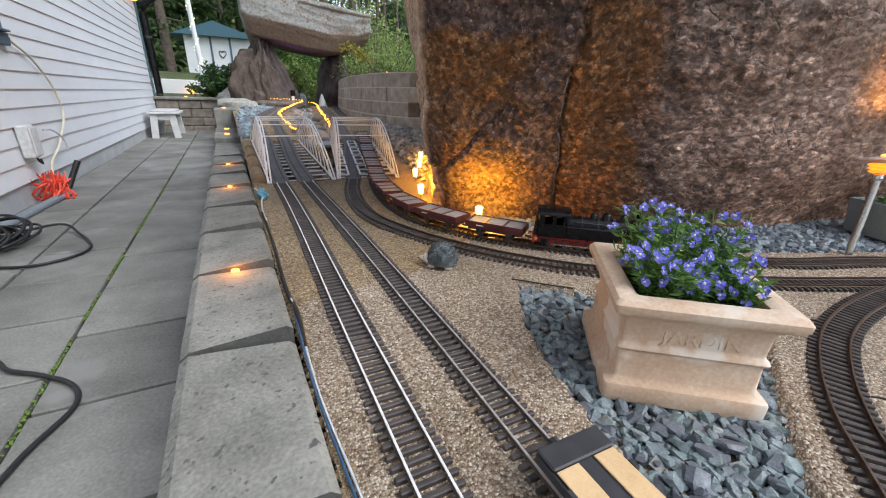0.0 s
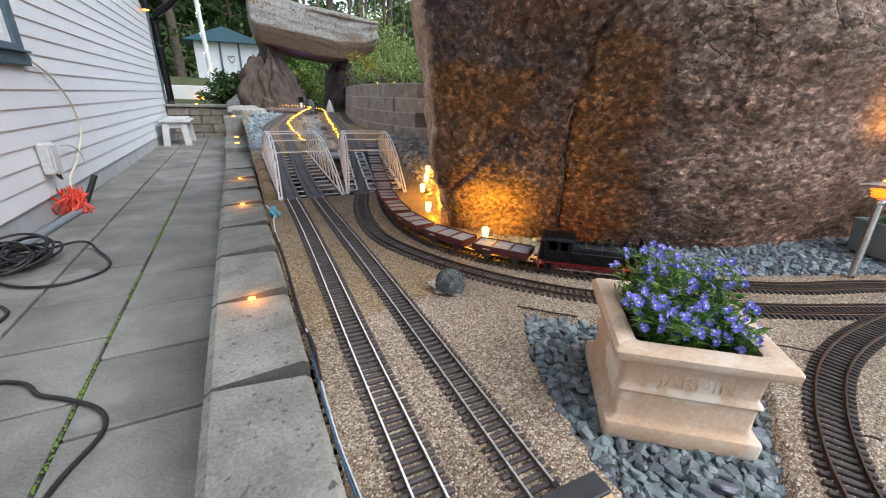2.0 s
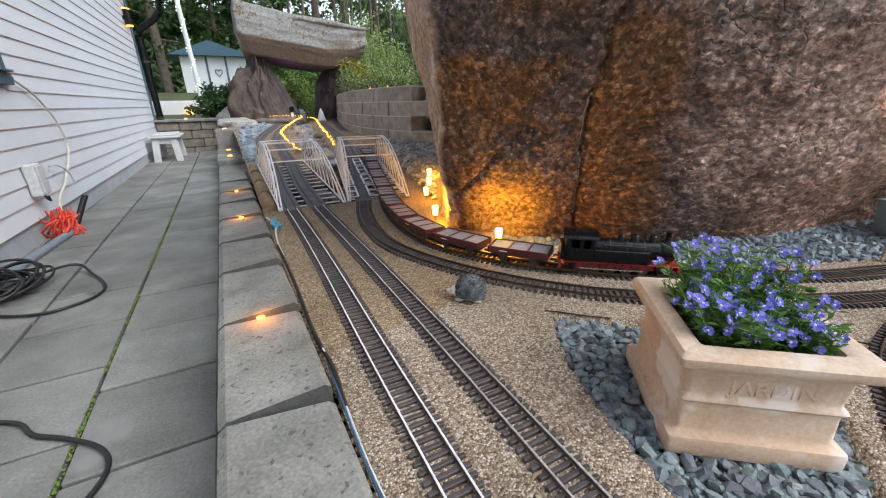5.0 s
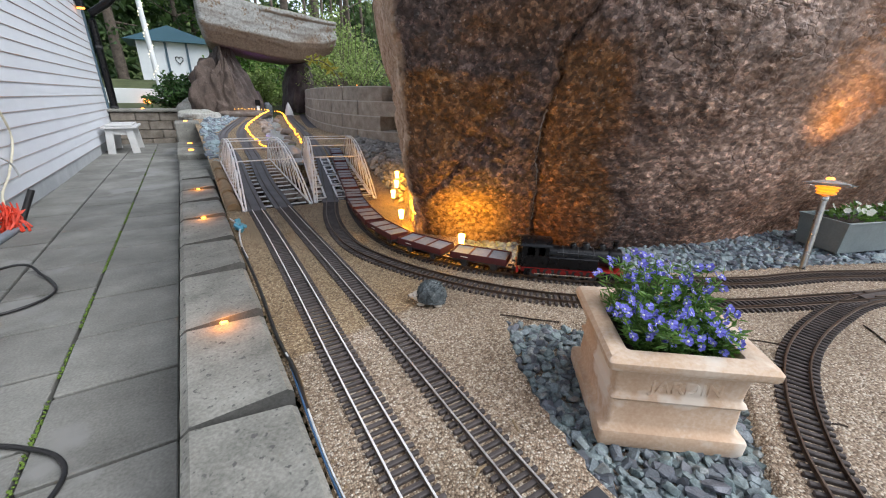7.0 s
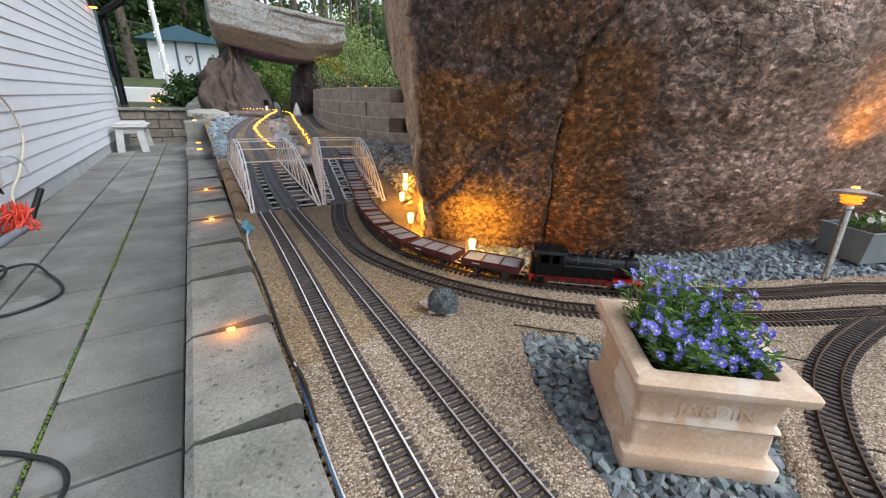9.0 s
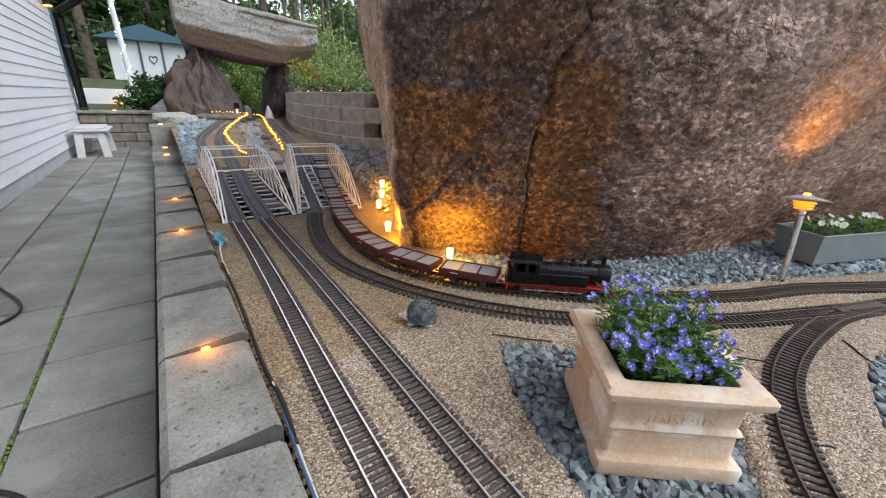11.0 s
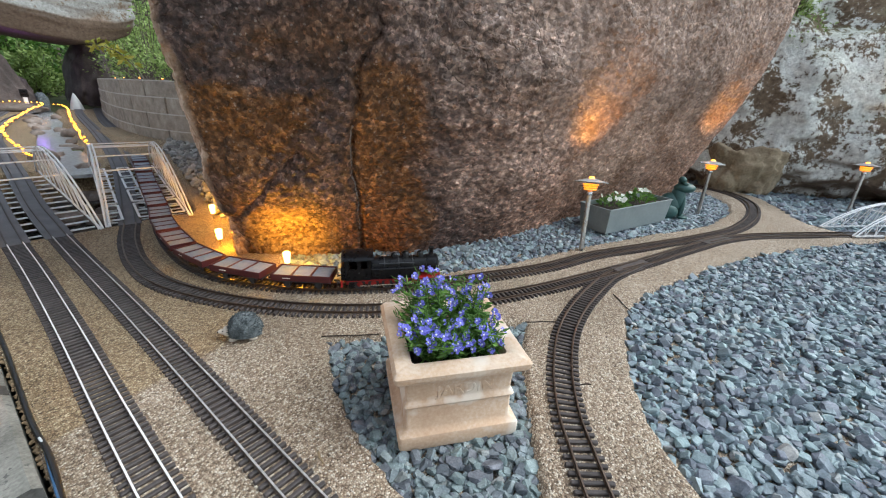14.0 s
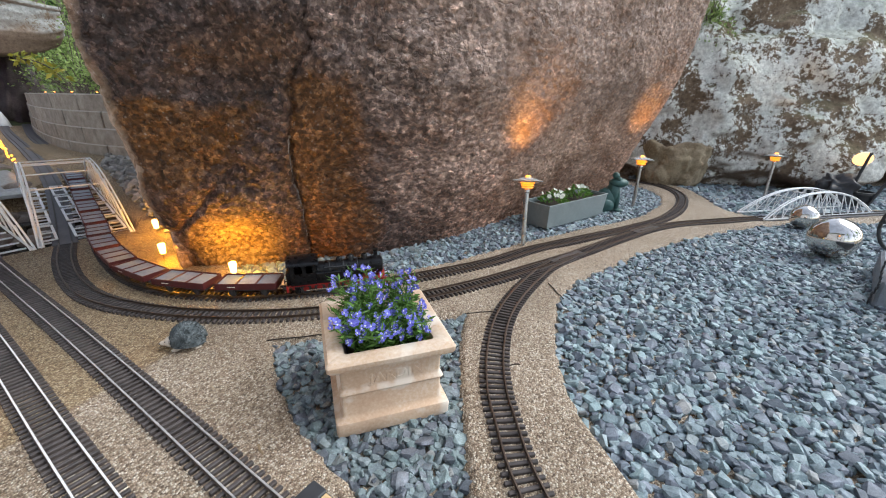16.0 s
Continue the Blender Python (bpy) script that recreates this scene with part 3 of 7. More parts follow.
def part(name, geo, mat, parent=None, label="", smooth=None, m=None):
    """Links a Geo or a mesh as one object, under a thing or a part."""
    me = geo.mesh(name, mat, smooth) if isinstance(geo, Geo) else geo
    ob = new(name, me)
    if parent:
        ob.parent = parent
    if m:
        ob.matrix_basis = m
    return tagged(ob, label)


def thing(name, label, category, group="", kind="", m=None):
    ob = tagged(new(name), label, category, group, kind)
    ob.empty_display_size = 0.05
    if m:
        ob.matrix_basis = m
    return ob


def spline(pts, step=0.02):
    """A Catmull-Rom curve through the points, in even steps."""
    P = [np.array(p, float) for p in pts]
    P = [2 * P[0] - P[1]] + P + [2 * P[-1] - P[-2]]
    out = []
    for i in range(1, len(P) - 2):
        a, b, c, d = P[i - 1:i + 3]
        n = max(2, int(np.linalg.norm(c - b) / step * 2))
        for t in np.arange(n) / n:
            out.append(0.5 * (2 * b + (c - a) * t + (2 * a - 5 * b + 4 * c - d) * t * t + (3 * b - a - 3 * c + d) * t ** 3))
    out.append(P[-2])
    out = np.array(out)
    s = np.r_[0, np.cumsum(np.linalg.norm(np.diff(out, axis=0), axis=1))]
    q = np.arange(0, s[-1], step)
    return np.stack([np.interp(q, s, out[:, k]) for k in range(out.shape[1])], 1)


def inside(poly, x, y):
    """Which of the points lie in the polygon."""
    x, y = np.asarray(x), np.asarray(y)
    r = np.zeros(x.shape, bool)
    for (x1, y1), (x2, y2) in zip(poly, poly[1:] + poly[:1]):
        cross = (y1 > y) != (y2 > y)
        r ^= cross & (x < (x2 - x1) * (y - y1) / (y2 - y1 + 1e-12) + x1)
    return r


def fbm(p, octaves=4):
    return noise.fractal(Vector(p), 1.0, 2.0, octaves)


# ---- plan ----
BED_PLANTER = [(0.835, 0.935), (0.775, 0.84), (0.72, 0.745), (0.68, 0.64), (0.65, 0.54), (0.63, 0.44), (0.615, 0.33), (0.60, 0.22), (0.66, 0.16), (0.76, 0.22), (0.88, 0.30), (1.07, 0.42), (1.20, 0.49), (1.31, 0.535), (1.12, 0.70), (0.96, 0.81)]
BED_RIGHT = [(3.42, -0.58), (3.08, -0.31), (2.64, -0.04), (2.28, 0.12), (1.95, 0.23), (1.75, 0.295), (1.59, 0.30), (1.39, 0.25), (1.22, 0.19), (1.10, 0.12), (1.00, 0.04), (0.91, -0.05), (0.75, -0.25), (0.6, -0.6), (1.2, -1.6), (3.2, -2.6), (4.5, -2.2), (3.9, -1.2)]
BED_BOULDER = [(1.02, 1.50), (1.10, 1.32), (1.29, 1.04), (1.67, 0.815), (2.1, 0.66), (2.46, 0.50), (2.8, 0.32), (3.1, 0.19), (3.5, 0.12), (3.80, 0.14), (4.05, 0.24), (4.2, 0.42), (4.1, 0.7), (3.2, 0.9), (2.2, 1.2), (1.5, 1.5), (1.2, 1.62)]
BED_FAR = [(4.55, 0.5), (4.5, 0.2), (4.25, -0.05), (3.85, -0.2), (3.60, -0.27), (3.5, -0.42), (3.8, -0.8), (4.4, -1.3), (5.6, -1.6), (6.0, 0.6)]
T1 = [(0.34, 0.1, 0), (0.352, 0.6, 0), (0.362, 1.0, 0), (0.378, 1.5, 0), (0.388, 2.0, 0), (0.39, 2.45, 0)]
T1B = [(0.39, 2.45, 0), (0.40, 3.0, 0.04), (0.42, 3.65, 0.11), (0.43, 4.7, 0.16), (0.5, 5.36, 0.19), (0.73, 6.5, 0.22), (1.14, 8.6, 0.23)]
T2 = [(0.500, 0.1, 0), (0.512, 0.6, 0), (0.520, 1.0, 0), (0.526, 1.5, 0), (0.527, 2.0, 0), (0.53, 2.45, 0)]
T2B = [(0.53, 2.45, 0), (0.535, 3.0, 0.04), (0.565, 3.65, 0.11), (0.60, 4.4, 0.14), (0.64, 5.12, 0.19), (0.88, 6.5, 0.22), (1.33, 8.2, 0.23)]
T3 = [(0.79, 2.45, 0), (0.71, 2.18, 0), (0.658, 1.9, 0), (0.655, 1.65, 0), (0.73, 1.39, 0), (0.845, 1.17, 0), (0.97, 1.005, 0), (1.09, 0.89, 0), (1.3, 0.735, 0), (1.55, 0.595, 0), (1.80, 0.485, 0), (2.05, 0.38, 0), (2.45, 0.235, 0), (2.74, 0.12, 0), (2.98, -0.03, 0), (3.3, -0.32, 0), (3.44, -0.46, 0)]
T3B = [(0.79, 2.45, 0), (0.93, 3.0, 0.04), (1.06, 3.55, 0.10), (1.2, 4.31, 0.14), (1.34, 5.25, 0.19), (1.66, 7.39, 0.23), (2.2, 10.2, 0.24)]
T3C = [(3.44, -0.46, 0), (3.6, -0.63, 0), (3.95, -1.0, 0), (4.5, -1.55, 0)]
T4 = [(0.925, 2.45, 0), (0.87, 2.25, 0), (0.82, 1.98, 0), (0.80, 1.72, 0), (0.84, 1.49, 0), (0.94, 1.29, 0), (1.06, 1.14, 0), (1.26, 0.96, 0), (1.58, 0.76, 0), (1.77, 0.66, 0), (2.05, 0.555, 0), (2.45, 0.345, 0), (2.76, 0.19, 0), (3.08, 0.06, 0), (3.49, -0.005, 0), (3.92, 0.015, 0), (4.19, 0.13, 0), (4.36, 0.32, 0), (4.36, 0.7, 0)]
T4B = [(0.925, 2.45, 0), (1.05, 3.0, 0.04), (1.18, 3.55, 0.10), (1.38, 4.6, 0.15), (1.53, 5.5, 0.19), (1.75, 6.8, 0.22), (2.45, 10.2, 0.24)]
T5 = [(2.05, 0.38, 0), (1.90, 0.42, 0), (1.77, 0.436, 0), (1.53, 0.437, 0), (1.33, 0.41, 0), (1.15, 0.35, 0), (1.01, 0.28, 0), (0.92, 0.215, 0), (0.83, 0.145, 0), (0.75, 0.06, 0), (0.62, -0.1, 0)]


def bed_height(x, y):
    """Height of the railway bed: level in front, climbing behind the bridges, cut open for the stream under them."""
    rise = np.interp(y, [2.4, 3.7, 5.2, 7.0, 12.0], [0.0, 0.105, 0.185, 0.22, 0.24])
    right = np.clip((x - 1.05) / 0.3, 0, 1) * np.interp(y, [1.9, 2.4, 2.9, 4.2], [0, 0.05, 0.12, 0.20])
    z = np.maximum(rise, right)
    pit = np.clip((y - 2.47) / 0.06, 0, 1) * np.clip((3.70 - y) / 0.10, 0, 1) * np.clip((x - 0.30) / 0.05, 0, 1) * np.clip((1.10 + 0.16 * (y - 2.45) - x) / 0.06, 0, 1)
    stream = np.clip((y - 3.6) / 0.1, 0, 1) * np.clip((11 - y) / 2, 0, 1) * np.clip(1 - np.abs(x - np.interp(y, [3.6, 5, 7, 10], [0.85, 0.98, 1.25, 1.7])) / 0.17, 0, 1)
    return z - 0.24 * pit - 0.06 * np.minimum(1, 2 * stream)


def grid_sheet(name, xs, ys, zf, mat):
    X, Y = np.meshgrid(xs, ys)
    Z = zf(X, Y)
    g = Geo()
    g.v = list(map(tuple, np.stack([X.ravel(), Y.ravel(), Z.ravel()], 1)))
    w = len(xs)
    g.f = [(j * w + i, j * w + i + 1, (j + 1) * w + i + 1, (j + 1) * w + i) for j in range(len(ys) - 1) for i in range(w - 1)]
    return g.mesh(name, mat, 60)


# ---- ground ----
def land(X, Y):
    z = np.where(Y > 8.7, np.interp(Y, [8.7, 9.2, 12, 16, 40, 200], [0.26, 0.30, 0.36, 0.95, 1.4, 3.0]), -0.26)
    z = np.where((X > 0.6) & (Y > 3.9), np.maximum(z, np.interp(Y, [3.9, 4.3, 9], [-0.05, 0.12, 0.2])), z)
    return z


xs = np.r_[-150, -60, -25, -10, np.arange(-6, 12.1, 0.5), 16, 30, 60, 150]
ys = np.r_[-150, -60, -25, -10, np.arange(-5, 20.1, 0.5), 26, 40, 80, 200]
tagged(new("ground", grid_sheet("ground", xs, ys, land, FOREST)), "mossy dark forest floor around the garden", "ground", "", "structure")


def bed_surface(X, Y):
    z = bed_height(X, Y)
    dip = inside(BED_PLANTER, X, Y) | inside(BED_RIGHT, X, Y) | inside(BED_BOULDER, X, Y) | inside(BED_FAR, X, Y)
    z = z - 0.022 * dip
    return z + 0.0025 * np.sin(X * 9 + 1.3 * np.sin(Y * 7)) * np.cos(Y * 8)


xs = np.r_[np.arange(0.246, 2.0, 0.014), np.arange(2.0, 4.6, 0.03), np.arange(4.6, 9.0, 0.25)]
ys = np.r_[np.arange(-4, -0.6, 0.2), np.arange(-0.6, 1.3, 0.014), np.arange(1.3, 4.0, 0.03), np.arange(4.0, 12.1, 0.12)]
bed_ob = tagged(new("railway_bed", grid_sheet("railway_bed", xs, ys, bed_surface, RESIN)), "beige and brown resin-bound gravel bed under the tracks", "gravel bed", "", "structure")
for a, c in (((1.70, 0.375), (1.60, 0.285)), ((1.115, 0.305), (1.145, 0.272)), ((1.30, 0.535), (1.37, 0.46)), ((0.828, 0.948), (0.945, 0.832))):
    pts = [(a[0] + (c[0] - a[0]) * t + 0.002 * math.sin(9 * t + a[0] * 7), a[1] + (c[1] - a[1]) * t, 0.0028) for t in np.linspace(0, 1, 7)]
    part("bed_seam", Geo().tube(pts, 0.0019, 6), SOIL, bed_ob, "dark seam between two pieces of the bed")

# ---- patio ----
pavement = thing("pavement", "grey concrete paving slabs with mossy joints beside the house", "pavement", "", "structure")
g = Geo().box((-1.1, -2.0, -0.26), (0.05, 8.62, -0.224))
part("joint_bed", g, JOINT, pavement, "mossy sand joints")

# ---- coping wall beside the bed ----
garden_wall = thing("garden_wall", "low grey concrete block wall with amber lights set into its joints", "garden wall", "", "structure")
joints = [-0.62, -0.24, 0.14, 0.52, 0.895, 1.27, 1.64, 1.985, 2.38, 2.76, 3.10, 3.50, 3.92]
for k, (a, c) in enumerate(zip(joints, joints[1:])):
    rnd = random.Random(k)
    lift = 0.022 + 0.008 * rnd.random() - 0.004 * max(0, a)
    n = 6
    g = Geo()
    sk = -0.028 if c < 1.1 else -0.012
    cols = [(-0.002, -0.262), (0.040, 0.010), (0.056, 0.022), (0.226, 0.024), (0.2375, 0.014), (0.2385, -0.262)]
    rows = []
    for i in range(n + 1):
        t = i / n
        y = a + 0.002 + (c - a - 0.004) * t
        row = []
        for x, z in cols:
            right = max(0.0, (x - 0.05) / 0.19)
            zz = z
            if z > 0:
                zz += right * lift * (1 - t) - 0.004 * t + 0.0018 * fbm((x * 9, y * 9, k))
            row.append((x + 0.0015 * fbm((y * 14, z * 5, k + 4)), y + sk * right, zz))
        rows.append(row)
    for row in rows:
        g.v += row
    m = len(cols)
    for i in range(n):
        for j in range(m - 1):
            g.f.append((i * m + j, (i + 1) * m + j, (i + 1) * m + j + 1, i * m + j + 1))
    g.f.append(tuple(range(m)))
    g.f.append(tuple(n * m + j for j in reversed(range(m))))
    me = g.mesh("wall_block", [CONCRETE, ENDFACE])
    # both end faces take the painted shade
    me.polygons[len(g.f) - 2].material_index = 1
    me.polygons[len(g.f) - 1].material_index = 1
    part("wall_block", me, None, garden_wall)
for y in (1.265, 2.375, 3.095):
    part("joint_light", Geo().box((0.131, y - 0.007, 0.014), (0.151, y + 0.002, 0.026), 0.003), LEDGLOW, garden_wall, "small amber light")
for y in (1.265, 2.375, 3.095):
    lamp = bpy.data.lights.new("joint_glow", "POINT")
    lamp.energy, lamp.color, lamp.shadow_soft_size = 0.14, (1.0, 0.30, 0.02), 0.006
    new("joint_glow", lamp).matrix_basis = pose(0.141, y - 0.018, 0.048)
for (x0, x1, y0, y1, z0, z1) in ((0.01, 0.31, 5.19, 5.85, -0.26, -0.008), (0.01, 0.31, 5.86, 6.46, -0.26, -0.006), (0.02, 0.30, 6.47, 7.0, -0.26, 0.235), (0.02, 0.32, 3.93, 4.5, -0.26, -0.07), (0.02, 0.32, 4.51, 5.18, -0.26, -0.07)):
    part("wall_block", Geo().box((x0, y0, z0), (x1, y1, z1), 0.012), CONCRETE, garden_wall)
for y in (5.5, 6.2, 6.75):
    part("joint_light", Geo().box((0.12, y - 0.012, -0.012 if y < 6.4 else 0.22), (0.17, y + 0.004, 0.008 if y < 6.4 else 0.245), 0.003), LEDGLOW, garden_wall, "small amber light")

# ---- house ----
house_m = pose(-0.917, 3.2, 0, 0, 0, -0.7)
house = thing("house", "white clapboard house with a grey rendered foundation", "house", "", "structure", house_m)
part("foundation", Geo().box((-3.5, -6.0, -0.27), (-0.012, 5.34, -0.022)), PLINTH, house, "grey rendered foundation")
part("wall_core", Geo().box((-3.5, -6.0, -0.022), (-0.024, 5.28, 3.2)), SIDING, house)
pitch = 0.1025
for k in range(30):
    z = -0.0725 + k * pitch
    y0 = -6.0
    spans = [(-6.0, 5.28)]
    if 0.66 < z + pitch and z < 1.75:
        spans = [(-6.0, -0.72), (0.36, 5.28)]
    for a, c in spans:
        g = Geo()
        g.v = [(0.003, a, z), (-0.022, a, z), (-0.022, a, z + pitch + 0.012), (-0.006, a, z + pitch + 0.012), (0.003, c, z), (-0.022, c, z), (-0.022, c, z + pitch + 0.012), (-0.006, c, z + pitch + 0.012)]
        g.f = [(0, 1, 2, 3), (7, 6, 5, 4), (0, 3, 7, 4), (1, 5, 6, 2), (2, 6, 7, 3)]
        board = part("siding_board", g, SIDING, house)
        # one brown strip paints the primed edge and the shadow under the lap
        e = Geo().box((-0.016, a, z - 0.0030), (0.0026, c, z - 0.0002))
        part("board_edge", e, PRIMER_SHADE, board, "rust-brown lower edge with the lap's painted shadow line")
part("corner_board", Geo().box((-0.02, 5.282, -0.05), (0.022, 5.38, 3.2), 0.004), TEALPAINT, house, "blue-grey corner board")
part("eave", Geo().box((-3.6, -6.2, 2.9), (0.35, 5.6, 2.96), 0.01), WHITEPAINT, house, "white soffit")
g = Geo()
g.v = [(0.45, -6.3, 2.94), (-3.6, -6.3, 4.2), (-3.6, 5.7, 4.2), (0.45, 5.7, 2.94), (0.45, -6.3, 3.02), (-3.6, -6.3, 4.28), (-3.6, 5.7, 4.28), (0.45, 5.7, 3.02)]
g.f = [(0, 1, 2, 3), (7, 6, 5, 4), (0, 4, 5, 1), (1, 5, 6, 2), (2, 6, 7, 3), (3, 7, 4, 0)]
part("roof", g, DARK, house, "dark roof")
win = thing("window_1", "window with a blue-grey painted frame in the clapboard wall", "window", "", "structure", house_m @ pose(0, -0.1, 0))
part("frame", Geo().box((-0.02, -0.62, 0.753), (0.03, -0.53, 1.75), 0.004).box((-0.02, 0.37, 0.753), (0.03, 0.46, 1.75), 0.004).box((-0.02, -0.53, 0.753), (0.028, 0.37, 0.785), 0.004).box((-0.02, -0.53, 1.66), (0.028, 0.37, 1.75), 0.004), TEALPAINT, win, "blue-grey window frame")
part("sill", Geo().box((-0.02, -0.66, 0.672), (0.034, 0.49, 0.7395), 0.005).box((-0.02, -0.66, 0.740), (0.062, 0.45, 0.752), 0.003), TEALPAINT, win, "blue-grey sill")
part("sash", Geo().box((-0.02, -0.53, 0.786), (0.012, -0.48, 1.66)).box((-0.02, 0.32, 0.786), (0.012, 0.37, 1.66)).box((-0.02, -0.48, 0.786), (0.012, 0.32, 0.83)), WHITEPAINT, win, "white sash")
part("pane", Geo().box((-0.018, -0.48, 0.83), (-0.010, 0.32, 1.66)), PANE, win, "dark glass pane")

# ---- the great boulder ----
BASE = [(1.50, 2.75), (1.265, 2.35), (1.10, 2.02), (0.978, 1.76), (0.968, 1.70), (0.988, 1.63), (1.04, 1.565), (1.16, 1.49), (1.35, 1.395), (1.56, 1.20), (1.94, 1.04), (2.3, 0.95), (2.69, 0.86), (3.25, 0.74), (3.72, 0.55), (4.02, 1.1), (4.0, 2.4), (3.0, 3.4), (2.0, 3.2)]
BELLY = [(1.38, 2.85), (1.13, 2.3), (0.90, 1.8), (0.738, 1.45), (0.725, 1.388), (0.772, 1.322), (0.93, 1.215), (1.04, 1.085), (1.20, 0.935), (1.46, 0.825), (1.85, 0.715), (2.25, 0.60), (2.72, 0.46), (3.25, 0.32), (3.69, 0.21), (4.02, 0.8), (4.1, 2.2), (3.0, 3.4), (1.9, 3.3)]
fine = 0.0065


def closed_curve(pts, n_per):
    P = [np.array(p) for p in pts]
    k = len(P)
    out = []
    for i in range(k):
        a, b, c, d = P[i - 1], P[i], P[(i + 1) % k], P[(i + 2) % k]
        for t in np.arange(n_per[i]) / n_per[i]:
            out.append(0.5 * (2 * b + (c - a) * t + (2 * a - 5 * b + 4 * c - d) * t * t + (3 * b - a - 3 * c + d) * t ** 3))
    return np.array(out)


def great_boulder():
    k = len(BASE)
    n_per = []
    for i in range(k):
        d = math.dist(BELLY[i], BELLY[(i + 1) % k])
        near = 1 <= i <= 13
        n_per.append(max(4, int(d / (fine if near else 0.08))))
    B, T = closed_curve(BASE, n_per), closed_curve(BELLY, n_per)
    n = len(B)
    zs = np.r_[np.arange(-0.12, 0, 0.03), np.arange(0, 1.45, fine), np.arange(1.45, 2.9, 0.06)]
    mid = np.array([2.7, 2.0])
    rows = []
    for z in zs:
        if z <= 0.8:
            c = B + (T - B) * max(z, 0) / 0.8
        else:
            c = T + (T - B) * 0.42 * (1 - math.exp(-(z - 0.8) / 0.5))
            if z > 1.5:
                s = math.sqrt(max(0.0, 1 - ((z - 1.5) / 1.42) ** 2))
                c = mid + (c - mid) * (0.25 + 0.75 * s)
        rows.append(c)
    V = np.zeros((len(zs), n, 3))
    for i, (z, c) in enumerate(zip(zs, rows)):
        V[i, :, :2], V[i, :, 2] = c, z
    # outward normals in plan, and relief
    nx = np.roll(V[:, :, :2], -2, 1) - np.roll(V[:, :, :2], 2, 1)
    nx = np.stack([nx[..., 1], -nx[..., 0]], -1)
    nx /= np.linalg.norm(nx, axis=-1, keepdims=True) + 1e-9
    crack_x = np.array([(0.0, 1.365), (0.14, 1.312), (0.28, 1.255), (0.37, 1.207), (0.455, 1.177), (0.53, 1.150), (0.60, 1.141), (0.68, 1.113), (0.735, 1.101), (0.78, 1.107), (0.815, 1.118), (0.84, 1.118), (0.875, 1.102), (1.3, 1.10)])
    vein = []
    for i, z in enumerate(zs):
        cx = np.interp(z, crack_x[:, 0], crack_x[:, 1])
        for j in range(n):
            x, y = V[i, j, :2]
            if 0.6 < x < 4.0 and y < 2.6 and z < 1.5:
                p = (x, y, z)
                calm = 1.0 - 0.4 * min(1.0, max(0.0, (x - 1.5) / 0.6))
                d = 0.026 * fbm((x * 2.1, y * 2.1, z * 2.1), 2) + 0.013 * calm * fbm((x * 7, y * 7, z * 7), 2)
                d += 0.0055 * calm * fbm((x * 19, y * 19, z * 19), 2)
                for freq, amp in ((34, 0.0042), (75, 0.0026)):
                    q = Vector((x * freq, y * freq, z * freq))
                    near_pt = noise.voronoi(q)[1][0]
                    d += amp * (1.0 - 0.6 * min(1.0, max(0.0, (x - 1.4) / 0.5))) * noise.cell(near_pt * 3.7)
                r = abs(noise.noise(Vector((x * 5 + 3, y * 5, z * 5))))
                d -= 0.007 * calm * max(0.0, 1 - r / 0.06)
                if y < 1.75:
                    w = abs(x + 0.012 * noise.noise(Vector((0, 0, z * 22))) - cx)
                    d -= 0.024 * max(0.0, 1 - w / 0.0105)
                    if x > cx:
                        d -= 0.006 * math.exp(-(x - cx) / 0.08)
                # the hollow beside the foot lamp
                h = math.hypot(x - 1.08, (z - 0.09) * 0.9)
                if y < 1.75:
                    t = min(1.0, max(0.0, ((x - 0.915) * 0.115 + (z - 0.19) * 0.27) / 0.0861))
                    off = math.hypot(x - 0.915 - 0.115 * t, z - 0.19 - 0.27 * t) + 0.010 * noise.noise(Vector((x * 26, 5, z * 26)))
                    d -= 0.017 * max(0.0, 1 - max(0.0, off) / 0.015)
                if y < 1.7:
                    d = d * (1 - 0.6 * math.exp(-(h / 0.16) ** 2)) - 0.075 * math.exp(-(h / 0.15) ** 2)
            else:
                d = 0.06 * fbm((x * 1.5, y * 1.5, z * 1.5), 3)
            V[i, j, :2] += nx[i, j] * d
        if 0.10 < z < 0.57:
            jj = min((j for j in range(n) if V[i, j, 1] < 1.75), key=lambda j: abs(V[i, j, 0] - cx - 0.012))
            vein.append((cx + 0.010 + 0.004 * noise.noise(Vector((4, 2, z * 14))), float(V[i, jj, 1]), float(z)))
    g = Geo()
    g.v = list(map(tuple, V.reshape(-1, 3)))
    for i in range(len(zs) - 1):
        for j in range(n):
            j2 = (j + 1) % n
            g.f.append((i * n + j, i * n + j2, (i + 1) * n + j2, (i + 1) * n + j))
    g.f.append(tuple((len(zs) - 1) * n + j for j in range(n)))
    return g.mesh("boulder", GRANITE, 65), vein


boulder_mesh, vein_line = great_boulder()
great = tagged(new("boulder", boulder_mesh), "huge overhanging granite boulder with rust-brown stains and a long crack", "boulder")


rv = random.Random(14)
vein_line = [tuple(np.mean(vein_line[max(0, k - 2):k + 3], axis=0) + np.array((0, 0.001, 0))) for k in range(len(vein_line))]
part("quartz_vein", Geo().tube(vein_line, [rv.uniform(0.0014, 0.0052) for _ in vein_line], 6), QUARTZ, great, "pale quartz vein in the crack", smooth=60)

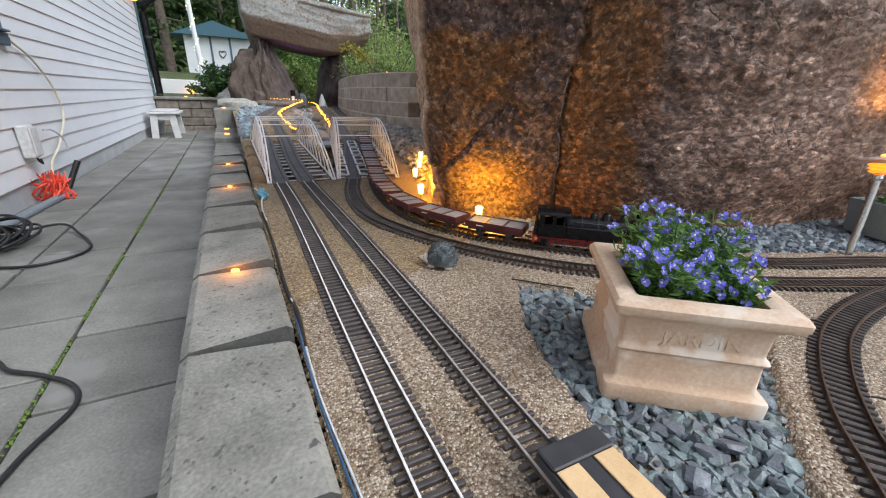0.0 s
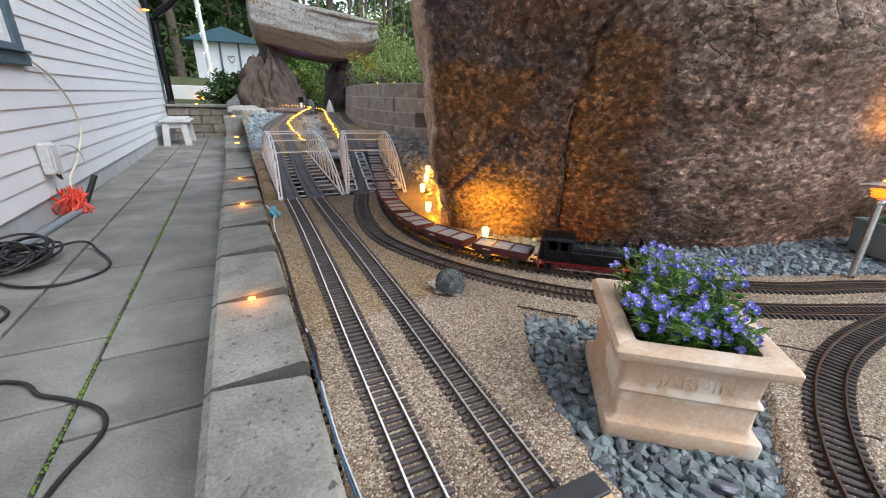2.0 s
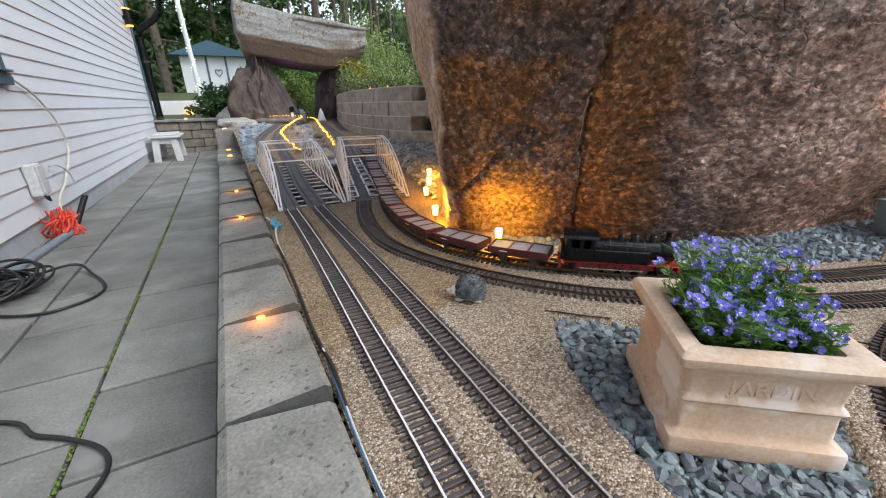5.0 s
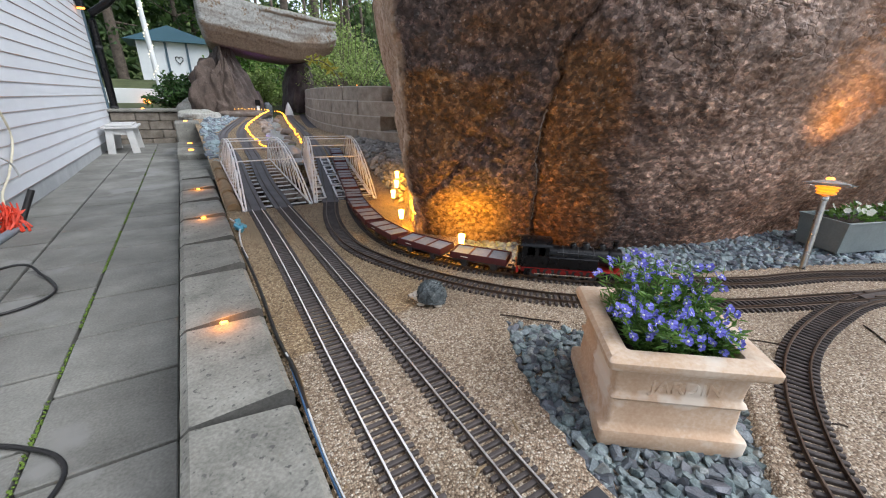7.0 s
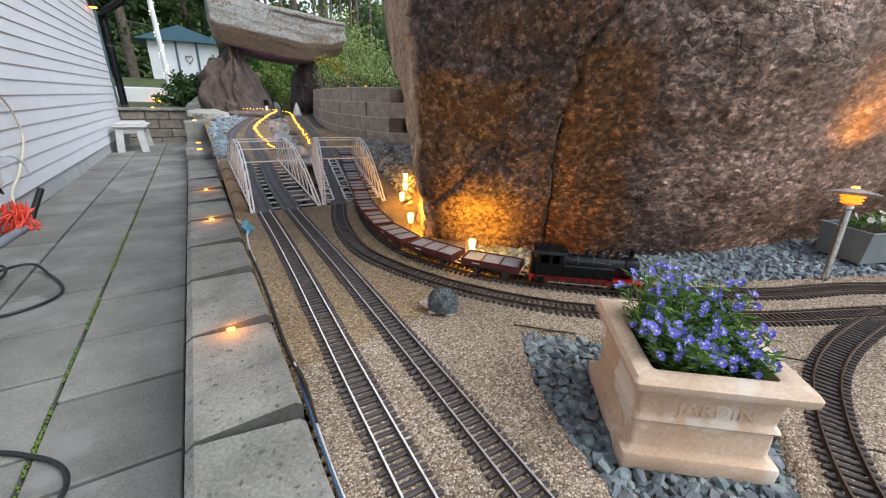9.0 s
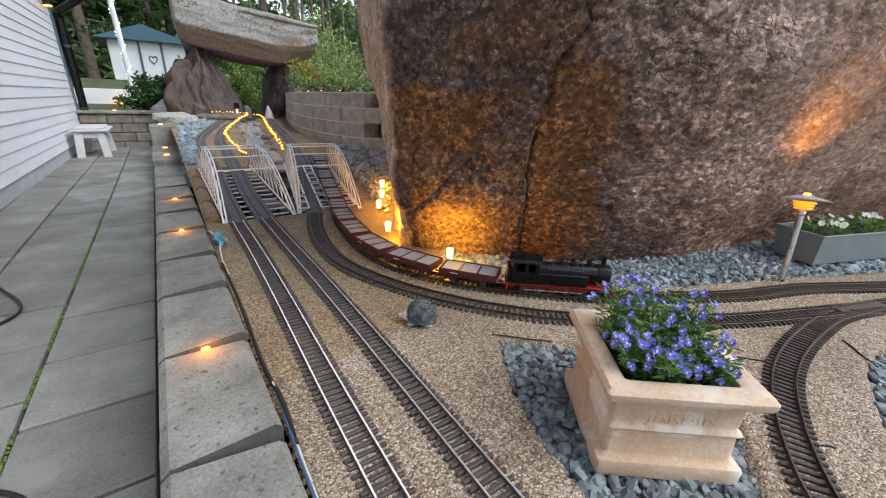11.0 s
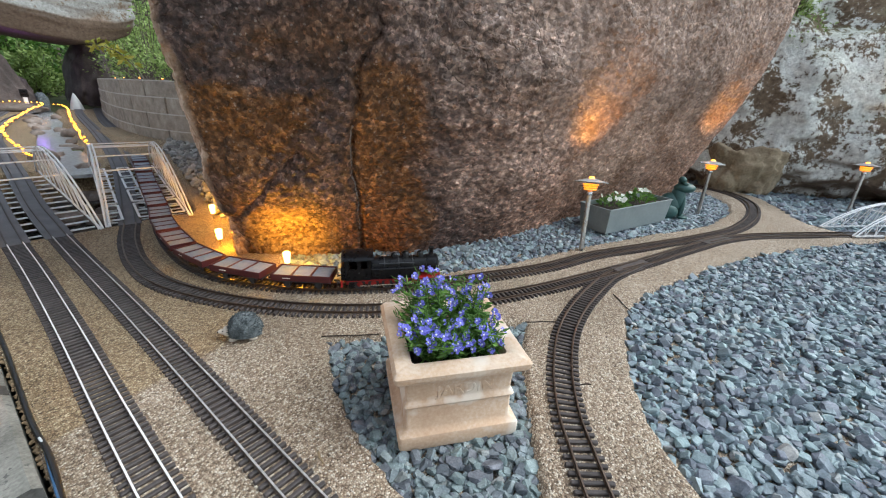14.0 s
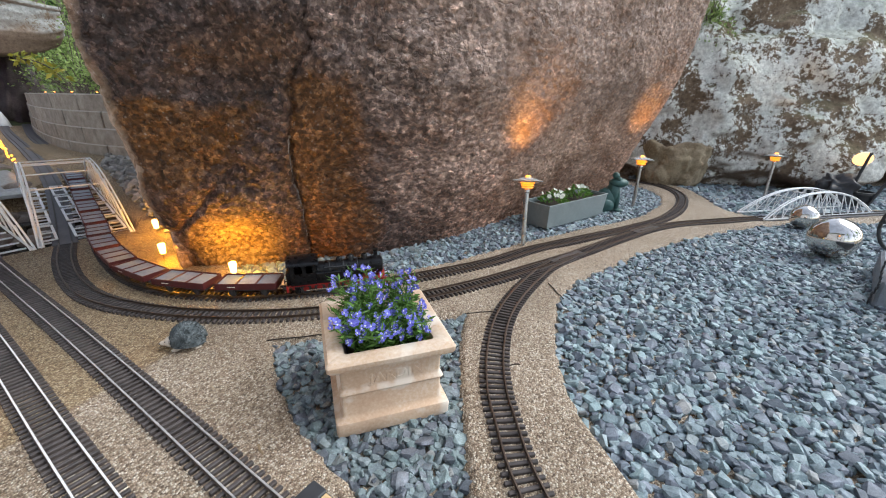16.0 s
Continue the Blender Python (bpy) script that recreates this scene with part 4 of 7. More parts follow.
# ---- other rocks ----
def rock_mesh(name, size, mat, seed, rough=0.18, detail=4, square=0.75, block=0.0, shape=None):
    bm = bmesh.new()
    bmesh.ops.create_icosphere(bm, subdivisions=detail, radius=1.0)
    for v in bm.verts:
        p = v.co.copy()
        q = Vector([math.copysign(abs(c) ** square, c) for c in p])
        if block:
            q = q.lerp(p / max(abs(c) for c in p), block)
        if shape:
            q = shape(q)
        d = 1 + rough * fbm(p * 1.3 + Vector((seed * 7.1, seed * 3.3, 0)), 4) + 0.35 * rough * fbm(p * 4 + Vector((seed, 0, 0)), 3)
        v.co = Vector((q.x * size[0], q.y * size[1], q.z * size[2])) * d
    me = bpy.data.meshes.new(name)
    bm.to_mesh(me)
    bm.free()
    me.materials.append(mat)
    me.shade_smooth()
    return me


def lichen_shape(q):
    """Undercut foot and shelving ledges across the face."""
    n = noise.noise(Vector((q.x * 1.7, q.y * 1.7, q.z * 2.6)))
    ledge = 0.05 * (math.floor(q.z * 4.0 + 1.6 * n) / 4.0 - q.z - 0.4 * n)
    foot = 0.07 * max(0.0, -q.z - 0.52)
    k = 1 + ledge - foot
    return Vector((q.x * k, q.y * k, q.z))


lich = tagged(new("boulder", rock_mesh("boulder", (1.05, 1.18, 1.05), LICHEN, 3, 0.17, 7, 0.75, 0.35, lichen_shape)), "grey lichen-covered boulder with brown bare patches and moss", "boulder")
lich.matrix_basis = pose(5.66, -0.16, 0.72, 0, 18, 12)
for m, s, lab in ((pose(6.9, -2.2, 0.9, 0, 0, 30), (1.2, 1.1, 1.1), "grey mossy boulder at the edge of the garden"),):
    ob = tagged(new("boulder", rock_mesh("boulder", s, LICHEN, 8, 0.22, 5)), lab, "boulder")
    ob.matrix_basis = m


def cap_shape(q):
    """Long slab: flat sloping top with a thin lip, a belly that hangs lowest past the middle, undercut all round."""
    x = q.x
    top = float(np.interp(x, [-1, -0.2, 1], [0.56, 0.40, 0.25]))
    low = float(np.interp(x, [-1, -0.9, -0.6, -0.1, 0.35, 0.72, 0.92, 1.0], [-0.15, -0.23, -0.28, -0.37, -0.41, -0.36, -0.26, -0.14]))
    belly = max(0.0, -q.z - 0.25)
    lip = 0.035 if 0.74 < q.z < 0.95 and x > -0.15 else 0.0
    return Vector((x * (1 - 0.06 * belly) + lip * 0.3, q.y * (1 - 0.22 * belly) + lip * math.copysign(1.0, q.y), low + (top - low) * (q.z + 1) / 2))


def wedge_shape(levels, left, right):
    """A rock standing on its foot whose two sides close in as the tables say; heights and widths in metres."""
    def shape(q):
        z = levels[0] + (levels[-1] - levels[0]) * (q.z + 1) / 2
        a, c = float(np.interp(z, levels, left)), float(np.interp(z, levels, right))
        lean = 1 - 0.35 * (q.z + 1) / 2
        return Vector((a + (c - a) * (q.x + 1) / 2, q.y * lean, z))
    return shape


ob = tagged(new("boulder", rock_mesh("boulder", (0.24, 0.27, 0.31), BROWNROCK, 27, 0.26, 6, 0.75, 0.45)), "low olive-brown bare rock under the lichen-covered boulder", "boulder")
ob.matrix_basis = pose(4.60, 0.17, 0.08, 0, 0, 20)
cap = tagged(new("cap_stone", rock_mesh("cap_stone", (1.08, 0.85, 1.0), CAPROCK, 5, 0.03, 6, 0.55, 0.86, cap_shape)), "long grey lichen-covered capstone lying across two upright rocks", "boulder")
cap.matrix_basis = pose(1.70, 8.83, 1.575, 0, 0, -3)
ob = tagged(new("support_rock", rock_mesh("support_rock", (1, 0.40, 1), WEDGEROCK, 11, 0.24, 6, 0.7, 0.75, wedge_shape([0, 0.35, 0.65, 0.9, 1.1], [-0.50, -0.46, -0.40, -0.26, -0.06], [0.30, 0.24, 0.16, 0.12, 0.06]))), "brown rough-faced rock beside the slab that carries the capstone", "boulder")
ob.matrix_basis = pose(0.80, 8.38, 0.06)
ob = tagged(new("support_rock", rock_mesh("support_rock", (1, 0.40, 1), DARKROCK, 13, 0.12, 6, 0.7, 0.75, wedge_shape([0, 0.35, 0.6, 0.9, 1.2, 1.36], [-0.22, -0.24, -0.24, -0.22, -0.16, -0.08], [0.62, 0.56, 0.44, 0.24, 0.10, 0.08]))), "pinkish-brown leaning slab of rock under the capstone", "boulder")
ob.matrix_basis = pose(0.92, 8.66, 0.04)
ob = tagged(new("support_rock", rock_mesh("support_rock", (0.26, 0.5, 0.56), DARKROCK, 12, 0.2, 5)), "dark upright rock under the capstone", "boulder")
ob.matrix_basis = pose(2.24, 9.3, 0.66, 0, 8, 0)

def ribbon(path, half, lo, hi):
    """A flat strip along a path: vertices and faces."""
    d = np.gradient(path, axis=0)
    v, f = [], []
    for p, t in zip(path, d):
        side = np.array([t[1], -t[0], 0.0]) / math.hypot(t[0], t[1])
        for s, z in ((-half, lo), (half, lo), (half, hi), (-half, hi)):
            q = p + side * s
            v.append((q[0], q[1], q[2] + z))
    k = len(path)
    for i in range(k - 1):
        for j in range(4):
            f.append((4 * i + j, 4 * i + (j + 1) % 4, 4 * i + 4 + (j + 1) % 4, 4 * i + 4 + j))
    return v, f + [(3, 2, 1, 0), (4 * k - 4, 4 * k - 3, 4 * k - 2, 4 * k - 1)]


# ---- retaining wall behind the bridges ----
retaining = thing("retaining_wall", "curved retaining wall of brown-grey concrete blocks", "retaining wall", "", "structure")
line = spline([(1.98, 3.58), (1.84, 3.74), (1.73, 3.98), (1.665, 4.3), (1.635, 4.7), (1.665, 5.3), (1.77, 6.1), (1.97, 7.2), (2.19, 8.2), (2.36, 8.9)], 0.02)
for c in range(4):
    z0 = 0.155 + c * 0.133
    i = (c % 2) * 16
    while i + 8 < len(line):
        rr = random.Random(i * 7 + c)
        piece = np.array([(*p[:2], z0) for p in line[i:min(i + 33, len(line))]])
        d = np.gradient(piece[:, :2], axis=0)
        d /= np.linalg.norm(d, axis=1, keepdims=True)
        piece[:, 0] += d[:, 1] * (0.011 * c + 0.003 * rr.random())
        piece[:, 1] -= d[:, 0] * (0.011 * c + 0.003 * rr.random())
        piece[:, :2] += np.array([[0.003 * fbm((p[0] * 9, p[1] * 9, c)), 0.003 * fbm((p[1] * 9, p[0] * 9, c + 5))] for p in piece])
        part("block", Geo().add(*ribbon(piece, 0.1, 0.0, 0.1235)), BRICKWALL, retaining)
        # pale strip paints the light caught along each course's lip
        part("joint", Geo().add(*ribbon(piece, 0.096, 0.1237, 0.1328)), LITLIP, retaining, "pale strip painted for the lit lip of the course")
        i += 33
back = [tuple(p + np.array([0.0, 0.0])) for p in line[::6]]
g = Geo()
for p in back:
    g.v.append((p[0] + 0.02, p[1] + 0.02, 0.665))
g.v += [(6, 8.2, 0.9), (6, 4.2, 0.8)]
g.f = [tuple(reversed(range(len(g.v))))]
part("fill", g, SOIL, retaining, "dark planting soil")

# ---- far walls ----
far_wall = thing("boundary_wall", "low brown-grey block wall at the end of the patio", "wall", "", "structure")
for c in range(4):
    for k in range(5):
        x0 = -1.0 + k * 0.32 + (0.16 if c % 2 else 0)
        part("block", Geo().box((x0, 8.42 + 0.01 * math.sin(k * 2.1 + c), -0.26 + c * 0.139), (x0 + 0.314, 8.66, -0.26 + c * 0.139 + 0.133), 0.01), DARKBLOCK, far_wall)
part("coping", Geo().box((-1.05, 8.38, 0.297), (0.62, 8.86, 0.340), 0.008), CONCRETE, far_wall, "grey coping")
part("joint_light", Geo().box((-0.42, 8.44, 0.341), (-0.38, 8.47, 0.356)), LEDGLOW, far_wall, "small amber light")
part("joint_light", Geo().box((0.28, 8.44, 0.341), (0.32, 8.47, 0.356)), LEDGLOW, far_wall, "small amber light")
ww = thing("white_wall", "white rendered low wall in front of the shed", "wall", "", "structure")
part("wall", Geo().box((-6.0, 12.0, 0.2), (0.3, 12.15, 0.67), 0.01), WHITEPAINT, ww)
part("wall_lamp", Geo().ball(0.07, (-0.52, 11.93, 0.40)), LEDGLOW, ww, "amber globe light")


# ---- tracks ----
RAIL = [(-0.003, 0.0), (0.003, 0.0), (0.003, 0.0012), (0.0008, 0.002), (0.0008, 0.0055), (0.0017, 0.006), (0.0017, 0.0085), (-0.0017, 0.0085), (-0.0017, 0.006), (-0.0008, 0.0055), (-0.0008, 0.002), (-0.003, 0.0012)]
GAUGE = 0.0235


def sweep_rail(path, off):
    g = Geo()
    n = len(RAIL)
    d = np.gradient(path, axis=0)
    d /= np.linalg.norm(d, axis=1, keepdims=True)
    for p, t in zip(path, d):
        side = np.array([t[1], -t[0], 0.0])
        side /= np.linalg.norm(side)
        for a, b in RAIL:
            q = p + side * (off + a)
            g.v.append((q[0], q[1], q[2] + 0.0068 + b))
    for i in range(len(path) - 1):
        for j in range(n):
            k = (j + 1) % n
            g.f.append((i * n + j, i * n + k, (i + 1) * n + k, (i + 1) * n + j))
    return g


SLEEPER_MESH = Geo().add(*chamfer_box(0.084, 0.0086, 0.013, 0.0015)).mesh("sleeper", SLEEPER)


def track(label, pts, rail_mat, singly=True, skip=()):
    ob = thing("track", label, "railway track", "garden railway tracks")
    path = spline(pts, 0.0094)
    for s in (-GAUGE, GAUGE):
        rail = sweep_rail(path, s).mesh("rail", [RAIL_DARK, rail_mat])
        for k, poly in enumerate(rail.polygons):
            poly.material_index = 1 if k % 12 in (5, 6, 7) else 0
        part("rail", rail, None, ob)
    rest = Geo()
    v, f = chamfer_box(0.084, 0.0086, 0.013)
    for i in range(1, len(path) - 1, 2):
        d = path[i + 1] - path[i - 1]
        m = pose(path[i][0], path[i][1], path[i][2] + 0.0015, 0, 0, math.degrees(math.atan2(d[1], d[0])) - 90)
        if singly:
            part("sleeper", SLEEPER_MESH, None, ob, m=m)
        else:
            rest.add(v, f, m)
    if not singly:
        tagged(part("sleepers", rest, SLEEPER, ob), kind="stuff")
    return ob


track("straight garden railway track with bright rails beside the wall", T1, RAIL_BRIGHT)
track("straight garden railway track with bright rails and dark sleepers", T2, RAIL_MID)
track("curved garden railway track with brown rails before the boulder", T3, RAIL_DARK)
track("outer curved garden railway track close to the boulder", T4, RAIL_DARK)
track("branch track curving away from a turnout past the planter", T5, RAIL_DARK)
for pts in (T1B, T2B, T3B, T4B, T3C):
    ob = thing("track", "dark grey track on a smooth strip leading over a bridge", "railway track", "garden railway tracks")
    path = spline(pts, 0.04)
    for s in (-GAUGE, GAUGE):
        part("rail", sweep_rail(path, s), SLEEPER, ob)
    part("track_strip", Geo().add(*ribbon(path, 0.047, -0.006, 0.0068)), TRACKBED, ob, "dark grey strip")

# point rails and check rails of the turnouts
for x, y, a in ((2.02, 0.395, -22), (2.72, 0.14, -24)):
    ob = thing("turnout_frog", "dark plastic turnout centre with check rails", "railway turnout", "turnouts", m=pose(x, y, 0.009, 0, 0, a))
    part("plate", Geo().box((-0.11, -0.03, -0.004), (0.11, 0.03, 0.003), 0.001), SLEEPER, ob)
    for s in (-0.016, 0.016):
        part("check_rail", Geo().box((-0.07, s - 0.002, 0.0035), (0.07, s + 0.002, 0.0085), 0.0005), RAIL_DARK, ob)


# ---- arch bridges ----
def arch_bridge(label, m, length, width, height, rise, n=10):
    ob = thing("arch_bridge", label, "model bridge", "white arch bridges", m=m)
    slope = rise / length

    def z0(y):
        return 0.012 + slope * y

    def arch(t):
        return height * (1 - abs(2 * t - 1) ** 2.3)

    for s in (-1, 1):
        x = s * width / 2
        lean = -s * 0.022
        part("bottom_chord", Geo().bar((x, 0, z0(0)), (x, length, z0(length)), 0.008, 0.008), WHITE_METAL, ob)
        for dx in (-0.008, 0.008):
            pts = [(x + dx + lean * arch(k / 24) / height, length * k / 24, z0(length * k / 24) + arch(k / 24)) for k in range(25)]
            part("arch_chord", Geo().tube(pts, 0.0045, 6), WHITE_METAL, ob, smooth=50)
        for k in range(1, n + 1):
            t0, t1 = k / (n + 1), (k - 0.5) / (n + 1)
            a = (x, length * t0, z0(length * t0))
            b = (x + lean * arch(t0) / height, length * t0, z0(length * t0) + arch(t0))
            part("hanger", Geo().bar(a, b, 0.0045, 0.0045), WHITE_METAL, ob)
            t2 = (k + 1) / (n + 1) if t0 < 0.5 else (k - 1) / (n + 1)
            c = (x + lean * arch(t2) / height, length * t2, z0(length * t2) + arch(t2))
            part("diagonal", Geo().bar(a, c, 0.0035, 0.0035), WHITE_METAL, ob)
    for t in (0.24, 0.36, 0.5, 0.64, 0.76):
        x = width / 2 - 0.022 * arch(t) / height
        z = z0(length * t) + arch(t)
        part("top_brace", Geo().bar((-x, length * t, z), (x, length * t, z), 0.006, 0.006), WHITE_METAL, ob)
    k = 0
    while 0.02 + k * 0.095 < length:
        y = 0.02 + k * 0.095
        part("cross_beam", Geo().bar((-width / 2, y, z0(y) - 0.025), (width / 2, y, z0(y) - 0.025), 0.007, 0.007), WHITE_METAL, ob)
        k += 1
    return ob


arch_bridge("white tubular arch bridge carrying two tracks over the stream", pose(0.503, 2.44, 0.0, 0, 0, 0.5), 1.2, 0.345, 0.25, 0.10)
b2 = arch_bridge("white arch bridge with ladder side walks over the stream", pose(0.875, 2.42, 0.0, 0, 0, -10.5), 1.2, 0.345, 0.25, 0.10)
for x in (-0.140, -0.012, 0.128):
    for k in range(4):
        y = 0.07 + k * 0.272
        z = 0.016 + 0.10 / 1.2 * y
        g = Geo()
        for s in (-0.029, 0.029):
            g.bar((x + s, y, z), (x + s, y + 0.225, z + 0.0187), 0.011, 0.006)
        for q in (0, 0.1125, 0.225):
            g.bar((x - 0.029, y + q, z + 0.083 * q), (x + 0.029, y + q, z + 0.083 * q), 0.011, 0.006)
        part("ladder_panel", g, WHITE_METAL, b2)
arch_bridge("white low arch bridge at the far end of the slate bed", pose(3.45, -0.41, 0.0, 0, 0, -133.5), 0.95, 0.18, 0.155, 0.0, 12)

# ---- stream between the bridges ----
tagged(new("water", Geo().box((0.31, 2.5, -0.28), (1.30, 3.72, -0.085)).mesh("water", WATER)), "dark shallow water under the bridges", "water", "", "structure")
mid = [(float(np.interp(y, [3.6, 5, 7, 10], [0.85, 0.98, 1.25, 1.7])) + 0.015 * math.sin(y * 5), y, float(np.interp(y, [2.4, 3.7, 5.2, 7.0, 12.0], [0.0, 0.105, 0.185, 0.22, 0.24]))) for y in np.arange(3.62, 9.0, 0.1)]
tagged(new("stream", Geo().add(*ribbon(np.array(mid), 0.115, -0.05, -0.028)).mesh("stream", STREAM)), "thin glossy sheet of water running down the little stream", "water", "", "structure")
for i in range(34):
    r = random.Random(900 + i)
    if i < 14:
        x, y, z, s = 0.55 + 0.5 * r.random(), 2.6 + 1.1 * r.random(), -0.085, 0.035 + 0.05 * r.random()
    else:
        y = 3.65 + (i - 14) * 0.2 + 0.1 * r.random()
        x = float(np.interp(y, [3.6, 5, 7, 10], [0.82, 0.98, 1.25, 1.7])) + r.choice((-1, 1)) * (0.05 + 0.09 * r.random())
        z, s = float(bed_height(np.array(x), np.array(y))) + 0.012, 0.03 + 0.045 * r.random()
    ob = tagged(new("stream_rock", rock_mesh("stream_rock", (s * 1.3, s, s * 0.7), STREAMROCK, i + 20, 0.3, 2)), "reddish-brown rock in the little stream", "rock", "stream rocks")
    ob.matrix_basis = pose(x, y, z, 20 * r.random(), 20 * r.random(), 360 * r.random())
for i, (x, y, z, s) in enumerate(((0.52, 9.0, 0.34, 0.3), (0.34, 7.75, 0.235, 0.2), (0.95, 10.0, 0.36, 0.22))):
    ob = tagged(new("grey_rock", rock_mesh("grey_rock", (s * 1.4, s, s * 0.6), GREYROCK, i + 70, 0.2, 4)), "flat grey rock beside the upper tracks", "rock")
    ob.matrix_basis = pose(x, y, z)


def light_string(pts, label):
    path = spline(pts, 0.052)
    ob = thing("light_string", label, "light string", "light strings")
    part("cord", Geo().tube(path, 0.005, 5), LOG, ob, "brown cord")
    rb = random.Random(len(path))
    for i, p in enumerate(path):
        part("bulb", BULB, None, ob, m=Matrix.Translation((p[0] + rb.uniform(-0.009, 0.009), p[1] + rb.uniform(-0.02, 0.02), p[2] + rb.uniform(0.006, 0.02))))


BULB = Geo().ball(0.0082, n=8).mesh("bulb", STRINGGLOW)
light_string([(0.69, 3.95, 0.16), (0.67, 4.4, 0.20), (0.68, 4.95, 0.24), (0.80, 5.6, 0.26), (0.95, 6.3, 0.27), (1.18, 7.2, 0.29), (1.40, 7.9, 0.33), (1.25, 8.0, 0.34), (0.98, 8.0, 0.345), (0.70, 8.05, 0.35)], "yellow glowing light string along the stream bank")
light_string([(1.02, 4.0, 0.17), (1.09, 4.6, 0.23), (1.20, 5.3, 0.24), (1.32, 6.06, 0.255), (1.50, 7.1, 0.26), (1.64, 7.95, 0.27), (1.66, 8.4, 0.29), (1.58, 8.5, 0.30)], "yellow glowing light string beside the curving track")


# ---- small lamps ----
def stake_lamp(x, y, z=0.0, tilt=0, power=0.55):
    ob = thing("stake_lamp", "small glowing amber stake lamp at the boulder's foot", "garden lamp", "stake lamps", m=pose(x, y, z, tilt, 0, 0))
    part("stake", Geo().lathe([(0.003, -0.02), (0.005, 0.03), (0.007, 0.036)], 8), CHROME, ob, "metal stake")
    part("diffuser", Geo().lathe([(0.0105, 0.036), (0.0145, 0.072), (0.0145, 0.078), (0.011, 0.081)], 14), AMBER, ob, "glowing amber diffuser", smooth=50)
    lamp = bpy.data.lights.new("stake_light", "POINT")
    lamp.energy, lamp.color, lamp.shadow_soft_size = power, (1.0, 0.44, 0.025), 0.03
    li = new("stake_light", lamp)
    li.matrix_basis = pose(x + 0.008, y - 0.028, z + 0.095)


stake_lamp(1.03, 1.445, -0.012, power=2.3)
stake_lamp(0.96, 1.86, power=1.7)
stake_lamp(1.11, 2.27, 0.0, power=0.7)
stake_lamp(1.19, 2.39, 0.03, power=0.7)
stake_lamp(1.28, 2.57, 0.05, power=0.7)


def path_lamp(x, y, z, lean, power=4.6):
    m = pose(x, y, z, lean[0], lean[1], 0)
    ob = thing("path_lamp", "steel path lamp with a glass disc shade and amber louvres", "garden lamp", "path lamps", m=m)
    part("post", Geo().lathe([(0.0110, -0.03), (0.0110, 0.292)], 14), STEEL, ob, "brushed steel post", smooth=50)
    part("collar", Geo().lathe([(0.012, 0.262), (0.014, 0.268), (0.014, 0.280), (0.010, 0.285)], 14), CHROME, ob, smooth=50)
    for k in range(3):
        part("louvre", Geo().lathe([(0.020 + 0.003 * k, 0.286 + 0.011 * k), (0.030 + 0.003 * k, 0.290 + 0.011 * k), (0.028 + 0.003 * k, 0.295 + 0.011 * k), (0.018, 0.294 + 0.011 * k)], 20), RINGGLOW, ob, "glowing amber louvre", smooth=50)
    part("shade", Geo().lathe([(0.012, 0.336), (0.045, 0.331), (0.076, 0.3225), (0.077, 0.3250), (0.045, 0.335), (0.020, 0.342)], 28), GLASS, ob, "frosted glass disc", smooth=60)
    part("cap", Geo().lathe([(0.014, 0.342), (0.012, 0.348), (0.007, 0.351)], 16), CAPGLOW, ob, "glowing amber cap", smooth=50)
    lamp = bpy.data.lights.new("path_light", "SPOT")
    lamp.energy, lamp.color, lamp.shadow_soft_size = power, (1.0, 0.50, 0.12), 0.06
    lamp.spot_size, lamp.spot_blend = radians(96), 1.0
    li = new("path_light", lamp)
    li.matrix_basis = m @ pose(0, 0, 0.385, 190, 0, 0)


path_lamp(2.075, 0.632, 0.0, (-4.7, 10.5))
path_lamp(3.36, 0.29, 0.0, (0, 4))
path_lamp(4.30, -0.56, 0.0, (0, 6))


# ---- slate chippings ----
def chip_shapes(n, seed):
    r = random.Random(seed)
    out = []
    for _ in range(n):
        bm = bmesh.new()
        wide, flat = r.uniform(0.72, 1.0), r.uniform(0.45, 0.75)
        for cx in (-1, 1):
            for cy in (-1, 1):
                for cz in (-1, 1):
                    bm.verts.new((0.80 * cx * r.uniform(0.55, 1.1), 0.80 * cy * wide * r.uniform(0.55, 1.1), 0.80 * cz * flat * r.uniform(0.55, 1.1)))
        for k in range(7):
            a = 0.9 * k + r.uniform(-0.35, 0.35)
            bm.verts.new((math.cos(a) * r.uniform(0.85, 1.1), math.sin(a) * wide * r.uniform(0.85, 1.1), r.uniform(-0.35, 0.35) * flat))
        res = bmesh.ops.convex_hull(bm, input=bm.verts)
        bmesh.ops.delete(bm, geom=[e for e in res["geom_interior"] if isinstance(e, bmesh.types.BMVert)], context="VERTS")
        bm.verts.index_update()
        out.append((np.array([v.co[:] for v in bm.verts]), [tuple(v.index for v in f.verts) for f in bm.faces]))
        bm.free()
    return out


CHIPS = chip_shapes(28, 5)


def scatter(poly, step, seed, layers=2, holes=()):
    """Jittered places over a polygon: x, y, layer."""
    r = np.random.RandomState(seed)
    P = np.array(poly)
    lo, hi = P.min(0), P.max(0)
    out = []
    for k in range(layers):
        s = step * (1.0 + 0.35 * k)
        gx, gy = np.meshgrid(np.arange(lo[0], hi[0], s), np.arange(lo[1], hi[1], s))
        gx = gx.ravel() + r.uniform(-0.5, 0.5, gx.size) * s
        gy = gy.ravel() + r.uniform(-0.5, 0.5, gy.size) * s
        ok = inside(poly, gx, gy)
        for h in holes:
            ok &= ~inside(h, gx, gy)
        out += [(x, y, k) for x, y in zip(gx[ok], gy[ok])]
    return out


